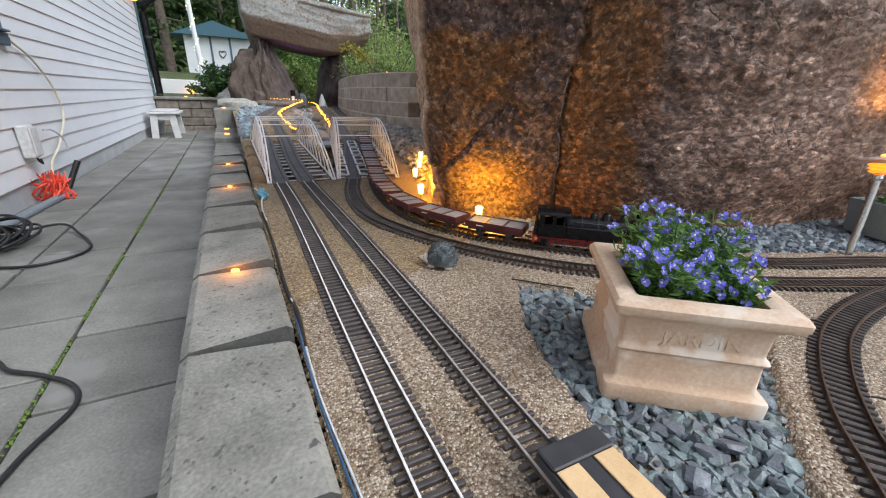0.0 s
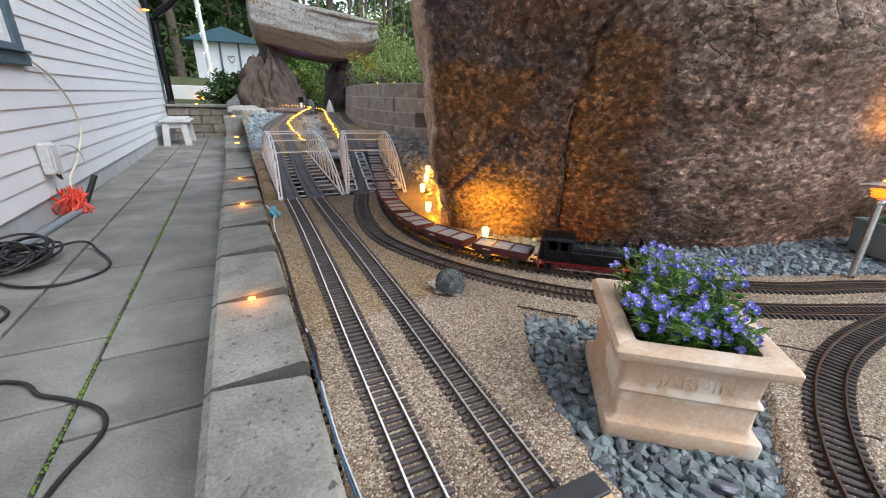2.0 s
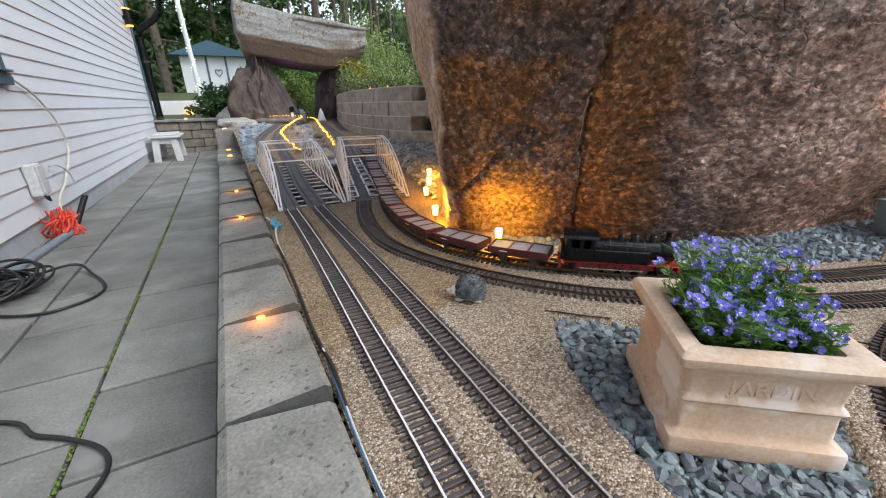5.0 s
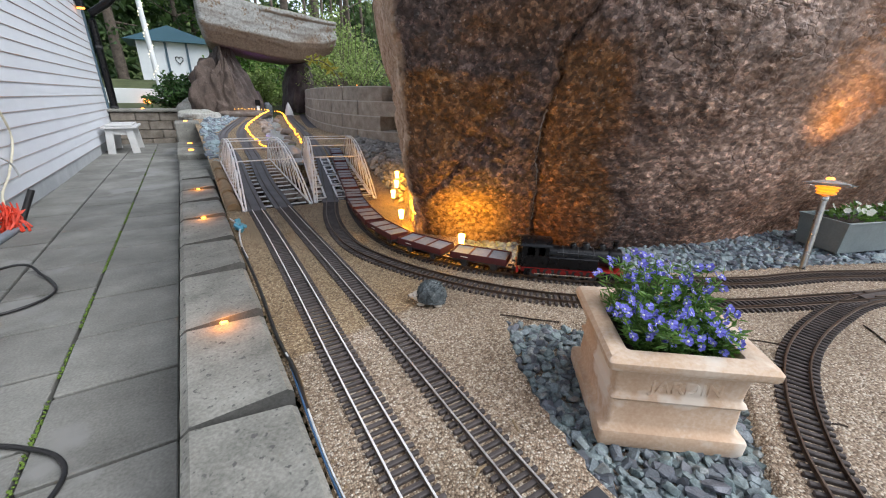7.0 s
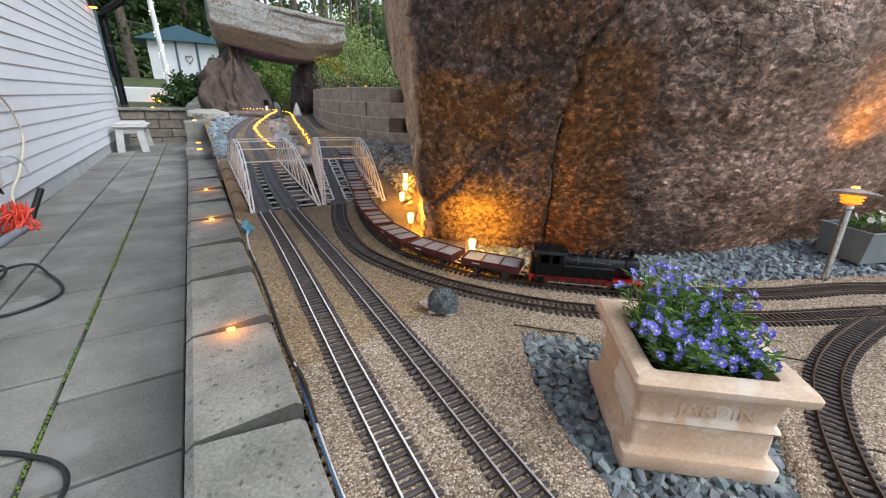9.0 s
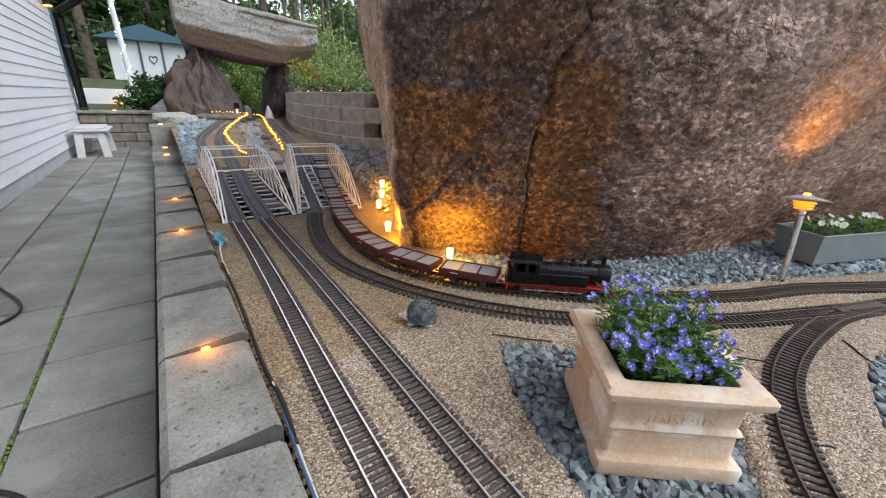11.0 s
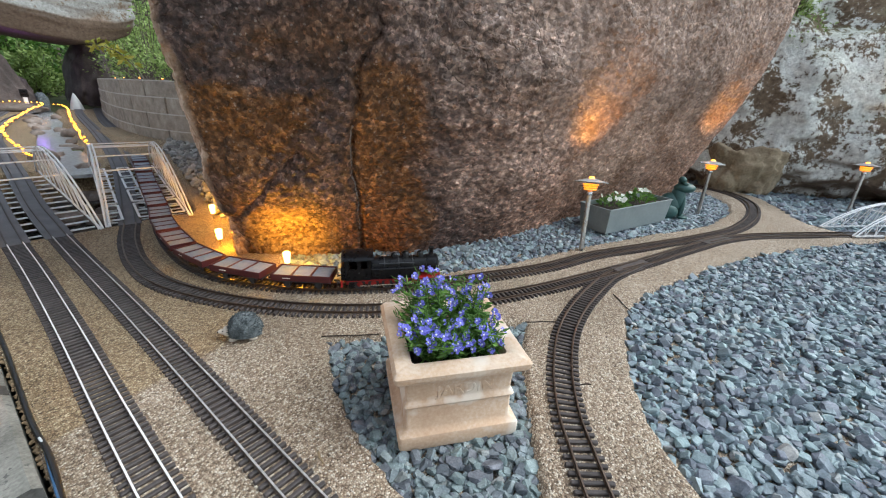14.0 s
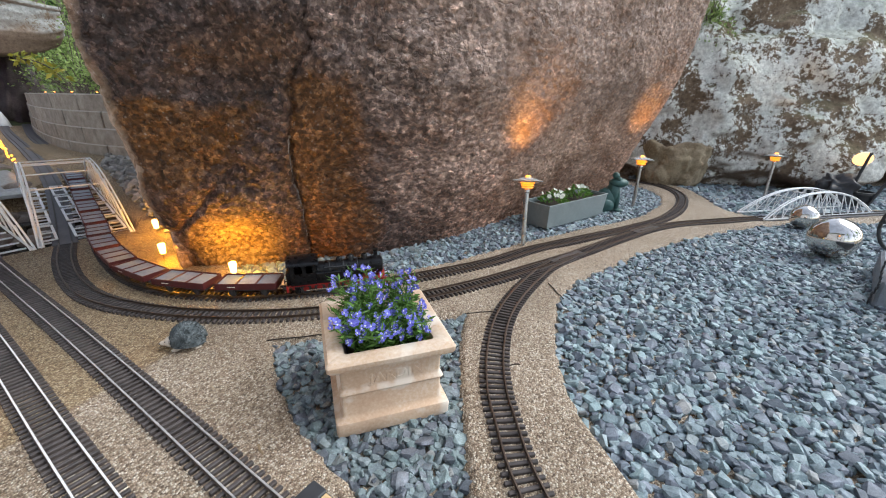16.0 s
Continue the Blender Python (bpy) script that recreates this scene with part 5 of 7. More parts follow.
def chip_matrix(x, y, k, size, r, lift=0.0, tilt=25):
    s = size * r.uniform(0.55, 1.2) * (1.3 if r.random() < 0.12 else 1.0)
    z = float(bed_height(np.array(x), np.array(y))) - 0.022 + lift + s * 0.25 + k * size * 0.33
    m = pose(x, y, z, r.gauss(0, tilt), r.gauss(0, tilt), r.uniform(0, 360))
    return m @ Matrix.Diagonal((s, s * r.uniform(0.8, 1.12), s * r.uniform(0.6, 1.1), 1))


def chip_pile(name, places, size, seed, label, mat=SLATE, lift=0.0):
    r = random.Random(seed)
    g = Geo()
    vs, fs, o = [], [], 0
    for x, y, k in places:
        m = np.array(chip_matrix(x, y, k, size, r, lift))
        v, f = CHIPS[r.randrange(len(CHIPS))]
        vs.append(v @ m[:3, :3].T + m[:3, 3])
        fs += [tuple(i + o for i in q) for q in f]
        o += len(v)
    g.v, g.f = list(map(tuple, np.concatenate(vs))), fs
    return tagged(new(name, g.mesh(name, mat)), label, "gravel", "", "stuff")


PLANTER_FOOT = [(0.72, 0.50), (0.88, 0.375), (1.03, 0.56), (0.87, 0.69)]
near_bed = scatter(BED_PLANTER, 0.0175, 3, 3, (PLANTER_FOOT,))
near_bed.sort(key=lambda p: p[1] + 0.4 * p[0])
slate_bed = thing("slate_bed", "blue-grey slate chippings round the terracotta planter", "gravel", "", "structure")
CHIP_MESHES = []
for v, f in CHIPS[:14]:
    gg = Geo()
    gg.v, gg.f = list(map(tuple, v)), f
    CHIP_MESHES.append(gg.mesh("stone", SLATE_ONE))
rr = random.Random(77)
for x, y, k in near_bed[:300]:
    part("stone", CHIP_MESHES[rr.randrange(14)], None, slate_bed, m=chip_matrix(x, y, k, 0.0138, rr))
chip_pile("slate_chips", near_bed[300:], 0.0138, 5, "blue-grey slate chippings behind the planter", SLATE_DARK)
chip_pile("slate_gravel", scatter(BED_RIGHT[:13] + [(0.7, -0.4), (1.3, -1.0), (2.2, -1.2), (3.0, -1.6), (4.4, -2.0), (3.9, -1.2)], 0.0215, 7, 3), 0.0152, 9, "wide bed of broken blue-grey slate")
chip_pile("slate_gravel", scatter(BED_BOULDER, 0.0215, 11, 2), 0.0155, 12, "blue-grey slate strip between the track and the boulder")
chip_pile("slate_gravel", scatter(BED_FAR, 0.034, 13, 2), 0.026, 14, "slate gravel before the lichen-covered boulder")
SLOPE = [(1.12, 2.2), (1.2, 2.6), (1.3, 3.2), (1.42, 3.75), (1.6, 4.2), (2.2, 4.0), (1.9, 3.2), (1.5, 2.7), (1.25, 2.4)]
chip_pile("slate_gravel", scatter(SLOPE, 0.034, 15, 2), 0.026, 16, "grey-brown gravel sloping up behind the bridge", PALEGRAVEL, 0.024)
LEFTBANK = [(0.26, 3.75), (0.33, 3.7), (0.36, 4.6), (0.40, 5.3), (0.6, 6.3), (0.95, 8.2), (0.5, 8.4), (0.33, 6.5), (0.28, 5.0)]
chip_pile("slate_gravel", scatter(LEFTBANK, 0.045, 17, 2), 0.036, 18, "pale slate gravel beside the upper tracks")

EDGE_DIRT = [(0.243, 0.25), (0.262, 0.25), (0.268, 0.8), (0.270, 1.3), (0.266, 1.9), (0.270, 2.42), (0.244, 2.42), (0.243, 1.3)]
chip_pile("edge_litter", scatter(EDGE_DIRT, 0.0085, 21, 2), 0.0062, 22, "brown leaf litter and soil between the wall and the gravel", LOG, 0.016)

# ---- terracotta planter ----
PL = pose(0.70, 0.508, -0.003, 0, 0, -38.6)


def square_ring(g, rows):
    """Stacked rectangles, each (inset, height), joined by faces: a moulded box of size LX, LY."""
    o = len(g.v)
    for ins, z in rows:
        a, b, c, d = ins, PX - ins, ins, PY - ins
        r = 0.0075
        for cx, cy, start in ((b - r, c + r, -90), (b - r, d - r, 0), (a + r, d - r, 90), (a + r, c + r, 180)):
            for k in range(5):
                t = radians(start + 22.5 * k)
                g.v.append((cx + r * math.cos(t), cy + r * math.sin(t), z))
    for i in range(len(rows) - 1):
        for j in range(20):
            k = (j + 1) % 20
            g.f.append((o + i * 20 + j, o + i * 20 + k, o + (i + 1) * 20 + k, o + (i + 1) * 20 + j))


PX, PY = 0.245, 0.255
planter = thing("planter", "pale terracotta planter box with moulded bands and worn relief lettering", "planter", m=PL)
g = Geo()
square_ring(g, [(0.006, -0.0101), (-0.004, -0.006), (-0.0055, 0.002), (-0.0060, 0.0245), (-0.0045, 0.0285), (0.0025, 0.0300), (0.0070, 0.0330), (0.0098, 0.0385), (0.0110, 0.0882), (0.0075, 0.0912), (0.0055, 0.095), (0.0075, 0.0995), (0.0115, 0.103), (0.0125, 0.1075), (0.0105, 0.1495), (0.005, 0.1562), (-0.004, 0.162), (-0.0115, 0.1665), (-0.015, 0.1725), (-0.0155, 0.1835), (-0.0095, 0.1908), (0.012, 0.1924), (0.024, 0.1865), (0.028, 0.1680), (0.034, 0.1344)])
part("box", g, TERRACOTTA, planter, smooth=42)
part("soil", Geo().box((0.036, 0.036, 0.12), (PX - 0.036, PY - 0.036, 0.158)), SOIL, planter, "dark potting soil")
txt = bpy.data.curves.new("relief", "FONT")
txt.body, txt.size, txt.extrude, txt.bevel_depth, txt.align_x, txt.space_character = "JARDIN", 0.035, 0.0006, 0.0008, "CENTER", 1.06
txt.materials.append(TERRACOTTA)
letters = new("relief_source", txt)
bpy.context.view_layer.update()
relief = bpy.data.meshes.new_from_object(letters.evaluated_get(bpy.context.evaluated_depsgraph_get()))
bpy.data.objects.remove(letters)
tob = new("relief_lettering", relief)
tob.parent = planter
tob.matrix_basis = pose(PX / 2 + 0.01, 0.0112, 0.1125, 87, 0, 0)
tagged(tob, "worn raised lettering")

# ---- lobelia in the planter ----
lob = thing("lobelia_plant", "bushy lobelia with violet-blue flowers and thin green leaves", "flower", m=PL)
r = random.Random(4)
stems, leaves = Geo(), Geo()
flowers = []


def leaf_blade(g, base, d, length, width, r):
    d = d.normalized()
    side = d.cross(Vector((r.uniform(-1, 1), r.uniform(-1, 1), r.uniform(-0.3, 1)))).normalized()
    up = side.cross(d)
    mid = base + d * length * 0.5 + up * length * 0.06
    g.add([base, mid - side * width / 2, base + d * length, mid + side * width / 2], [(0, 1, 2), (0, 2, 3)])


for i in range(150):
    bx, by = r.uniform(0.055, PX - 0.055), r.uniform(0.055, PY - 0.055)
    b = Vector((bx, by, 0.156))
    out = Vector(((bx - PX / 2) * 5.0, (by - PY / 2) * 5.0, 0)) + Vector((r.gauss(0, 0.28), r.gauss(0, 0.28), 0))
    L = r.uniform(0.07, 0.175) * (1.12 if by > PY * 0.45 else 0.75)
    pts = []
    for k in range(6):
        t = k / 5
        pts.append(b + Vector((out.x * (0.55 if out.x > 0 else 1.0), out.y * (0.75 if out.y > 0 else 0.9), 0)) * (0.060 * t + 0.018 * t * t) + Vector((0, 0, L * (t - 0.22 * t * t))) + Vector((r.gauss(0, 0.003), r.gauss(0, 0.003), 0)) * t)
    stems.tube(pts, [0.0014, 0.0013, 0.0012, 0.001, 0.0009, 0.0007], 4)
    for k in range(1, 6):
        for _ in range(7 if k < 4 else 4):
            q = pts[k] + (pts[k - 1] - pts[k]) * r.random()
            leaf_blade(leaves, q, Vector((r.gauss(0, 1), r.gauss(0, 1), r.uniform(-0.1, 0.9))), r.uniform(0.013, 0.030), r.uniform(0.003, 0.007), r)
    if i % 9 < 6:
        for _ in range(r.choice((2, 2, 3))):
            k = r.choice((3, 4, 5, 5))
            flowers.append(pts[k] + Vector((r.gauss(0, 0.008), r.gauss(0, 0.008), 0.003)))
tagged(part("stem_mass", stems, LEAF, lob, "thin green stems"), kind="stuff")
tagged(part("leaves", leaves, LEAF, lob), kind="stuff")


def flower_mesh(mat, n=5, size=0.0095):
    g = Geo()
    rr = random.Random(n)
    angles = (-50, 0, 50, 150, 210) if n == 5 else [360 / n * k for k in range(n)]
    for k, a in enumerate(angles):
        big = 1.0 if k < 3 or n != 5 else 0.6
        a = radians(a)
        d = Vector((math.cos(a), math.sin(a), 0.12))
        s = Vector((-math.sin(a), math.cos(a), 0))
        L, w = size * big, size * 0.52 * big
        g.add([d * 0.001, d * L * 0.6 - s * w, d * L + s * (-w * 0.4), d * L * 1.05 + Vector((0, 0, -0.0015)), d * L + s * w * 0.4, d * L * 0.6 + s * w], [(0, 1, 2, 3), (0, 3, 4, 5)])
    g.add([Vector((0.0022 * math.cos(t), 0.0022 * math.sin(t), 0.0012)) for t in np.arange(6) * math.pi / 3] + [Vector((0, 0, 0.003))], [(i, (i + 1) % 6, 6) for i in range(6)])
    me = g.mesh("flower", [mat, WHITEPETAL])
    for p in me.polygons[-6:]:
        p.material_index = 1
    return me


FLOWER_MESHES = [flower_mesh(PETAL, 5, s) for s in (0.0078, 0.0088, 0.0100)]
for i, p in enumerate(flowers):
    part("flower", FLOWER_MESHES[i % 3], None, lob, m=pose(p.x, p.y, p.z, r.uniform(20, 75), r.gauss(0, 20), r.uniform(-70, 70)))

# ---- hedgehog-like stone ornament on the gravel ----
bm = bmesh.new()


def hog_surface(u, w):
    """The spiny back: u from nose to tail, w round from side to side."""
    a, s = math.pi * u, math.sin(math.pi * u) ** 0.62
    lift = 1.0 + 0.16 * math.sin(2.6 * u)
    return Vector((-0.043 * math.cos(a) + 0.004, 0.040 * s * math.cos(w), 0.017 + 0.056 * s * lift * math.sin(w) - 0.007 * u))


rows = [[bm.verts.new(hog_surface(0.03 + 0.94 * i / 14, math.pi * j / 18)) for j in range(19)] for i in range(15)]
for i in range(14):
    for j in range(18):
        bm.faces.new((rows[i][j], rows[i + 1][j], rows[i + 1][j + 1], rows[i][j + 1]))
bm.faces.new([row[0] for row in rows] + [row[-1] for row in reversed(rows)])
rh = random.Random(19)
for k in range(520):
    u, w = rh.uniform(0.05, 0.97), rh.uniform(0.04, math.pi - 0.04)
    p = hog_surface(u, w)
    n = (p - Vector((0.004, 0, 0.012))).normalized() + Vector((0.55, 0, 0.0))
    n.normalize()
    side = n.cross(Vector((0.3, 0.9, 0.2))).normalized() * 0.0021
    other = n.cross(side.normalized()) * 0.0021
    tip = bm.verts.new(p + n * rh.uniform(0.0045, 0.0075))
    ring = [bm.verts.new(p - n * 0.001 + q) for q in (side, other, -side, -other)]
    for j in range(4):
        bm.faces.new((ring[j], ring[(j + 1) % 4], tip))


def hog_lump(at, size, slot, turn=0.0):
    res = bmesh.ops.create_uvsphere(bm, u_segments=14, v_segments=9, radius=1.0)
    bmesh.ops.transform(bm, matrix=Matrix.Translation(at) @ Matrix.Rotation(radians(turn), 4, "Y") @ Matrix.Diagonal((*size, 1)), verts=res["verts"])
    for face in {f for v in res["verts"] for f in v.link_faces}:
        face.material_index = slot


hog_lump((-0.004, 0, 0.017), (0.043, 0.035, 0.013), 1)
hog_lump((-0.038, 0, 0.024), (0.019, 0.021, 0.016), 1)
hog_lump((-0.054, 0, 0.021), (0.014, 0.009, 0.008), 1, 12)
hog_lump((-0.067, 0, 0.021), (0.0034, 0.0034, 0.0034), 2)
for s in (-1, 1):
    hog_lump((-0.050, s * 0.0115, 0.030), (0.0024, 0.0024, 0.0024), 2)
    hog_lump((-0.026, s * 0.022, 0.0045), (0.012, 0.007, 0.006), 1)
    hog_lump((0.026, s * 0.024, 0.0045), (0.013, 0.008, 0.006), 1)
me = bpy.data.meshes.new("stone_hedgehog")
bm.to_mesh(me)
bm.free()
for slot in (STONEHOG, CREAM, BLACK):
    me.materials.append(slot)
hog = tagged(new("stone_hedgehog", me), "small grey speckled stone hedgehog ornament with a cream face", "garden ornament")
hog.matrix_basis = pose(0.690, 1.118, 0.0, 0, 0, -37) @ Matrix.Diagonal((1.0, 1.0, 0.93, 1))

# ---- zinc trough with white flowers ----
TR = pose(2.40, 0.612, 0.0, 0, 0, -19.5)
trough = thing("trough", "long grey zinc trough planter on the slate", "planter", m=TR)
TL, TW, TH = 0.60, 0.195, 0.132
for name, a, b, c, d in (("front_panel", (0.012, 0.012), (TL - 0.012, 0.012), (0, 0), (TL, 0)), ("back_panel", (TL - 0.012, TW - 0.012), (0.012, TW - 0.012), (TL, TW), (0, TW)), ("end_panel", (0.012, TW - 0.012), (0.012, 0.012), (0, TW), (0, 0)), ("end_panel", (TL - 0.012, 0.012), (TL - 0.012, TW - 0.012), (TL, 0), (TL, TW))):
    cx, cy = TL / 2, TW / 2
    g = Geo()
    inn = lambda p, k=0.97: (cx + (p[0] - cx) * k, cy + (p[1] - cy) * (0.92 if k < 1 else 1))
    g.v = [(*a, 0), (*b, 0), (*d, TH), (*c, TH), (*inn(a), 0), (*inn(b), 0), (*inn(d), TH), (*inn(c), TH)]
    g.f = [(0, 1, 2, 3), (7, 6, 5, 4), (3, 2, 6, 7), (0, 3, 7, 4), (1, 5, 6, 2), (0, 4, 5, 1)]
    part(name, g, ZINC, trough)
part("rim", Geo().box((-0.004, -0.004, TH), (TL + 0.004, 0.006, TH + 0.006), 0.001).box((-0.004, TW - 0.006, TH), (TL + 0.004, TW + 0.004, TH + 0.006), 0.001).box((-0.004, 0.006, TH), (0.006, TW - 0.006, TH + 0.006)).box((TL - 0.006, 0.006, TH), (TL + 0.004, TW - 0.006, TH + 0.006)), ZINC, trough, "rolled rim")
part("soil", Geo().box((0.02, 0.02, 0.06), (TL - 0.02, TW - 0.02, 0.118)), SOIL, trough, "dark soil")
WHITE_MESH = flower_mesh(WHITEPETAL, 6, 0.0135)
for cx, wid in ((0.17, 0.085), (0.42, 0.10)):
    pl = thing("petunia_plant", "low white-flowered bedding plant with green leaves", "flower", "white flowers", m=TR @ pose(cx, TW / 2, 0.11))
    lv = Geo()
    for i in range(150):
        a, q = r.uniform(0, 6.28), r.uniform(0, 1) ** 0.6
        p = Vector((wid * q * math.cos(a), 0.075 * q * math.sin(a), 0.015 + 0.06 * (1 - q * q) * r.random()))
        leaf_blade(lv, p, Vector((math.cos(a), math.sin(a), r.uniform(0.1, 1.2))), r.uniform(0.02, 0.036), r.uniform(0.011, 0.018), r)
    tagged(part("leaves", lv, PETUNIA, pl), kind="stuff")
    for i in range(11):
        a, q = r.uniform(0, 6.28), r.uniform(0.2, 1)
        part("flower", WHITE_MESH, None, pl, m=pose(wid * q * math.cos(a), 0.075 * q * math.sin(a), 0.055 + 0.035 * (1 - q), r.uniform(20, 70), 0, r.uniform(-60, 60)))

# ---- frog figure beside the trough ----
bm = bmesh.new()


def blob(bm, at, size, seg=14):
    res = bmesh.ops.create_uvsphere(bm, u_segments=seg, v_segments=seg // 2 + 2, radius=1.0)
    bmesh.ops.transform(bm, matrix=Matrix.Translation(at) @ Matrix.Diagonal((*size, 1)), verts=res["verts"])


for at, size in (((-0.015, 0, 0.085), (0.075, 0.058, 0.08)), ((0.025, 0, 0.125), (0.048, 0.05, 0.085)), ((0.055, 0, 0.200), (0.066, 0.052, 0.034)), ((0.045, 0.026, 0.228), (0.018, 0.016, 0.017)), ((0.045, -0.026, 0.228), (0.018, 0.016, 0.017)), ((0.03, 0, 0.25), (0.024, 0.026, 0.024)), ((-0.03, 0.05, 0.045), (0.062, 0.028, 0.048)), ((-0.03, -0.05, 0.045), (0.062, 0.028, 0.048)), ((0.055, 0.032, 0.075), (0.016, 0.015, 0.078)), ((0.055, -0.032, 0.075), (0.016, 0.015, 0.078)), ((0.07, 0.036, 0.012), (0.035, 0.026, 0.012)), ((0.07, -0.036, 0.012), (0.035, 0.026, 0.012))):
    blob(bm, at, size)
me = bpy.data.meshes.new("frog_figure")
bm.to_mesh(me)
bm.free()
me.materials.append(FROG)
me.shade_smooth()
fr = tagged(new("frog_figure", me), "dark green sitting frog figure on the slate", "garden ornament")
fr.matrix_basis = pose(3.13, 0.43, -0.012, 0, 0, -62) @ Matrix.Scale(0.97, 4)

# ---- mirror balls ----
for x, y, rad in ((2.79, -0.665, 0.100), (3.36, -0.65, 0.071)):
    ob = tagged(new("mirror_ball", Geo().ball(rad, (0, 0, 0), 40).mesh("mirror_ball", MIRROR, 60)), "polished steel garden ball lying on the slate", "garden ornament", "mirror balls")
    ob.matrix_basis = pose(x, y, rad - 0.004)


# ---- steam train on the outer track ----
ROUTE = spline([*reversed(T4B)][:-1] + T4, 0.01)
ROUTE_S = np.r_[0, np.cumsum(np.linalg.norm(np.diff(ROUTE, axis=0), axis=1))]


def on_route(s, half):
    """The pose of a vehicle whose middle is s along the route, wheels at half a base each way."""
    a, b = [np.array([np.interp(s + h, ROUTE_S, ROUTE[:, k]) for k in range(3)]) for h in (-half, half)]
    d = b - a
    x = Vector(d).normalized()
    y = Vector((0, 0, 1)).cross(x).normalized()
    m = Matrix((x, y, x.cross(y))).transposed().to_4x4()
    m.translation = Vector((a + b) / 2) + Vector((0, 0, 0.0153))
    return m


def wheel_geo(r, w, y, x):
    s = 1 if y > 0 else -1
    tyre = Geo().lathe([(r * 0.86, 0), (r, 0.0005), (r, w), (r * 0.86, w)], 20, m=pose(x, y, r, -90 * s, 0, 0))
    disc = Geo().lathe([(r * 0.2, -0.001), (r * 0.86, 0.001), (r * 0.86, w * 0.8), (r * 0.2, w + 0.001)], 20, m=pose(x, y, r, -90 * s, 0, 0))
    return tyre, disc


def wheel(ob, r, w, y, x, disc_mat):
    t, d = wheel_geo(r, w, y, x)
    p = part("wheel", d, disc_mat, ob, smooth=40)
    part("tyre", t, DARK, p, "dark steel tyre", smooth=40)


def steam_locomotive(m):
    ob = thing("steam_locomotive", "black model tank locomotive with a red chassis", "model train", m=m)
    part("chassis", Geo().box((-0.165, -0.026, 0.016), (0.165, 0.026, 0.036), 0.002), RED, ob, "red frame")
    part("running_board", Geo().box((-0.172, -0.045, 0.037), (0.172, 0.045, 0.041), 0.001), RED, ob, "red running board")
    part("boiler", Geo().lathe([(0.031, -0.075), (0.031, 0.120)], 28, m=pose(0, 0, 0.078, 0, 90, 0)), BLACK, ob, "black boiler", smooth=50)
    for x in (-0.03, 0.02, 0.07):
        part("boiler_band", Geo().lathe([(0.0316, x - 0.0015), (0.0322, x - 0.001), (0.0322, x + 0.001), (0.0316, x + 0.0015)], 28, m=pose(0, 0, 0.078, 0, 90, 0)), DARK, ob, smooth=50)
    smoke = part("smokebox", Geo().lathe([(0.033, 0.118), (0.034, 0.122), (0.034, 0.158), (0.029, 0.163), (0.010, 0.166)], 28, m=pose(0, 0, 0.078, 0, 90, 0)), BLACK, ob, "black smokebox", smooth=40)
    part("door_hinge", Geo().box((0.163, -0.012, 0.0765), (0.1675, 0.012, 0.0795)), CHROME, smoke)
    part("chimney", Geo().lathe([(0.010, 0.108), (0.008, 0.113), (0.0075, 0.132), (0.0105, 0.136), (0.0105, 0.140), (0.006, 0.140)], 18, at=(0.14, 0, 0)), BLACK, ob, smooth=40)
    for x, r, h in ((0.098, 0.012, 0.126), (0.045, 0.014, 0.127), (0.005, 0.011, 0.123)):
        part("dome", Geo().lathe([(r * 1.15, 0.102), (r, 0.108), (r, h - 0.006), (r * 0.75, h - 0.001), (r * 0.2, h + 0.001)], 18, at=(x, 0, 0)), BLACK, ob, smooth=50)
    part("feed_pipe", Geo().tube([(0.075, -0.029, 0.092), (0.03, -0.032, 0.096), (-0.05, -0.031, 0.096)], 0.0018, 6).tube([(0.075, 0.029, 0.092), (0.03, 0.032, 0.096), (-0.05, 0.031, 0.096)], 0.0018, 6), DARK, ob, smooth=50)
    for s in (-1, 1):
        part("side_tank", Geo().box((-0.078, s * 0.0365 - 0.011, 0.042), (0.085, s * 0.0365 + 0.011, 0.083), 0.0025), BLACK, ob, "black side tank")
    cab = Geo()
    for s in (-1, 1):
        y = s * 0.045
        cab.box((-0.165, y - 0.0015, 0.042), (-0.079, y + 0.0015, 0.085))
        cab.box((-0.165, y - 0.0015, 0.085), (-0.150, y + 0.0015, 0.116))
        cab.box((-0.124, y - 0.0015, 0.085), (-0.112, y + 0.0015, 0.116))
        cab.box((-0.090, y - 0.0015, 0.085), (-0.079, y + 0.0015, 0.116))
    cab.box((-0.0805, -0.0435, 0.042), (-0.0775, 0.0435, 0.120)).box((-0.1665, -0.0435, 0.042), (-0.1635, 0.0435, 0.120))
    part("cab", cab, BLACK, ob, "black cab with open windows")
    roof = Geo()
    k = 9
    for x in (-0.176, -0.068):
        for z in (0, 0.003):
            roof.v += [(x, 0.051 * math.sin(a), 0.116 + z + 0.015 * (math.cos(a) - 0.0) - 0.0) for a in np.linspace(-math.pi / 2, math.pi / 2, k)]
    for i in range(k - 1):
        roof.f += [(i, i + 1, 2 * k + i + 1, 2 * k + i), (k + i, 3 * k + i, 3 * k + i + 1, k + i + 1), (i, k + i, k + i + 1, i + 1), (2 * k + i, 2 * k + i + 1, 3 * k + i + 1, 3 * k + i)]
    part("cab_roof", roof, BLACK, ob, "dark arched roof", smooth=40)
    part("coal_bunker", Geo().box((-0.180, -0.040, 0.042), (-0.167, 0.040, 0.090), 0.002), BLACK, ob)
    for x in (-0.118, -0.070, -0.022, 0.026, 0.074):
        for s in (-1, 1):
            wheel(ob, 0.019, 0.005, s * 0.0225, x, RED)
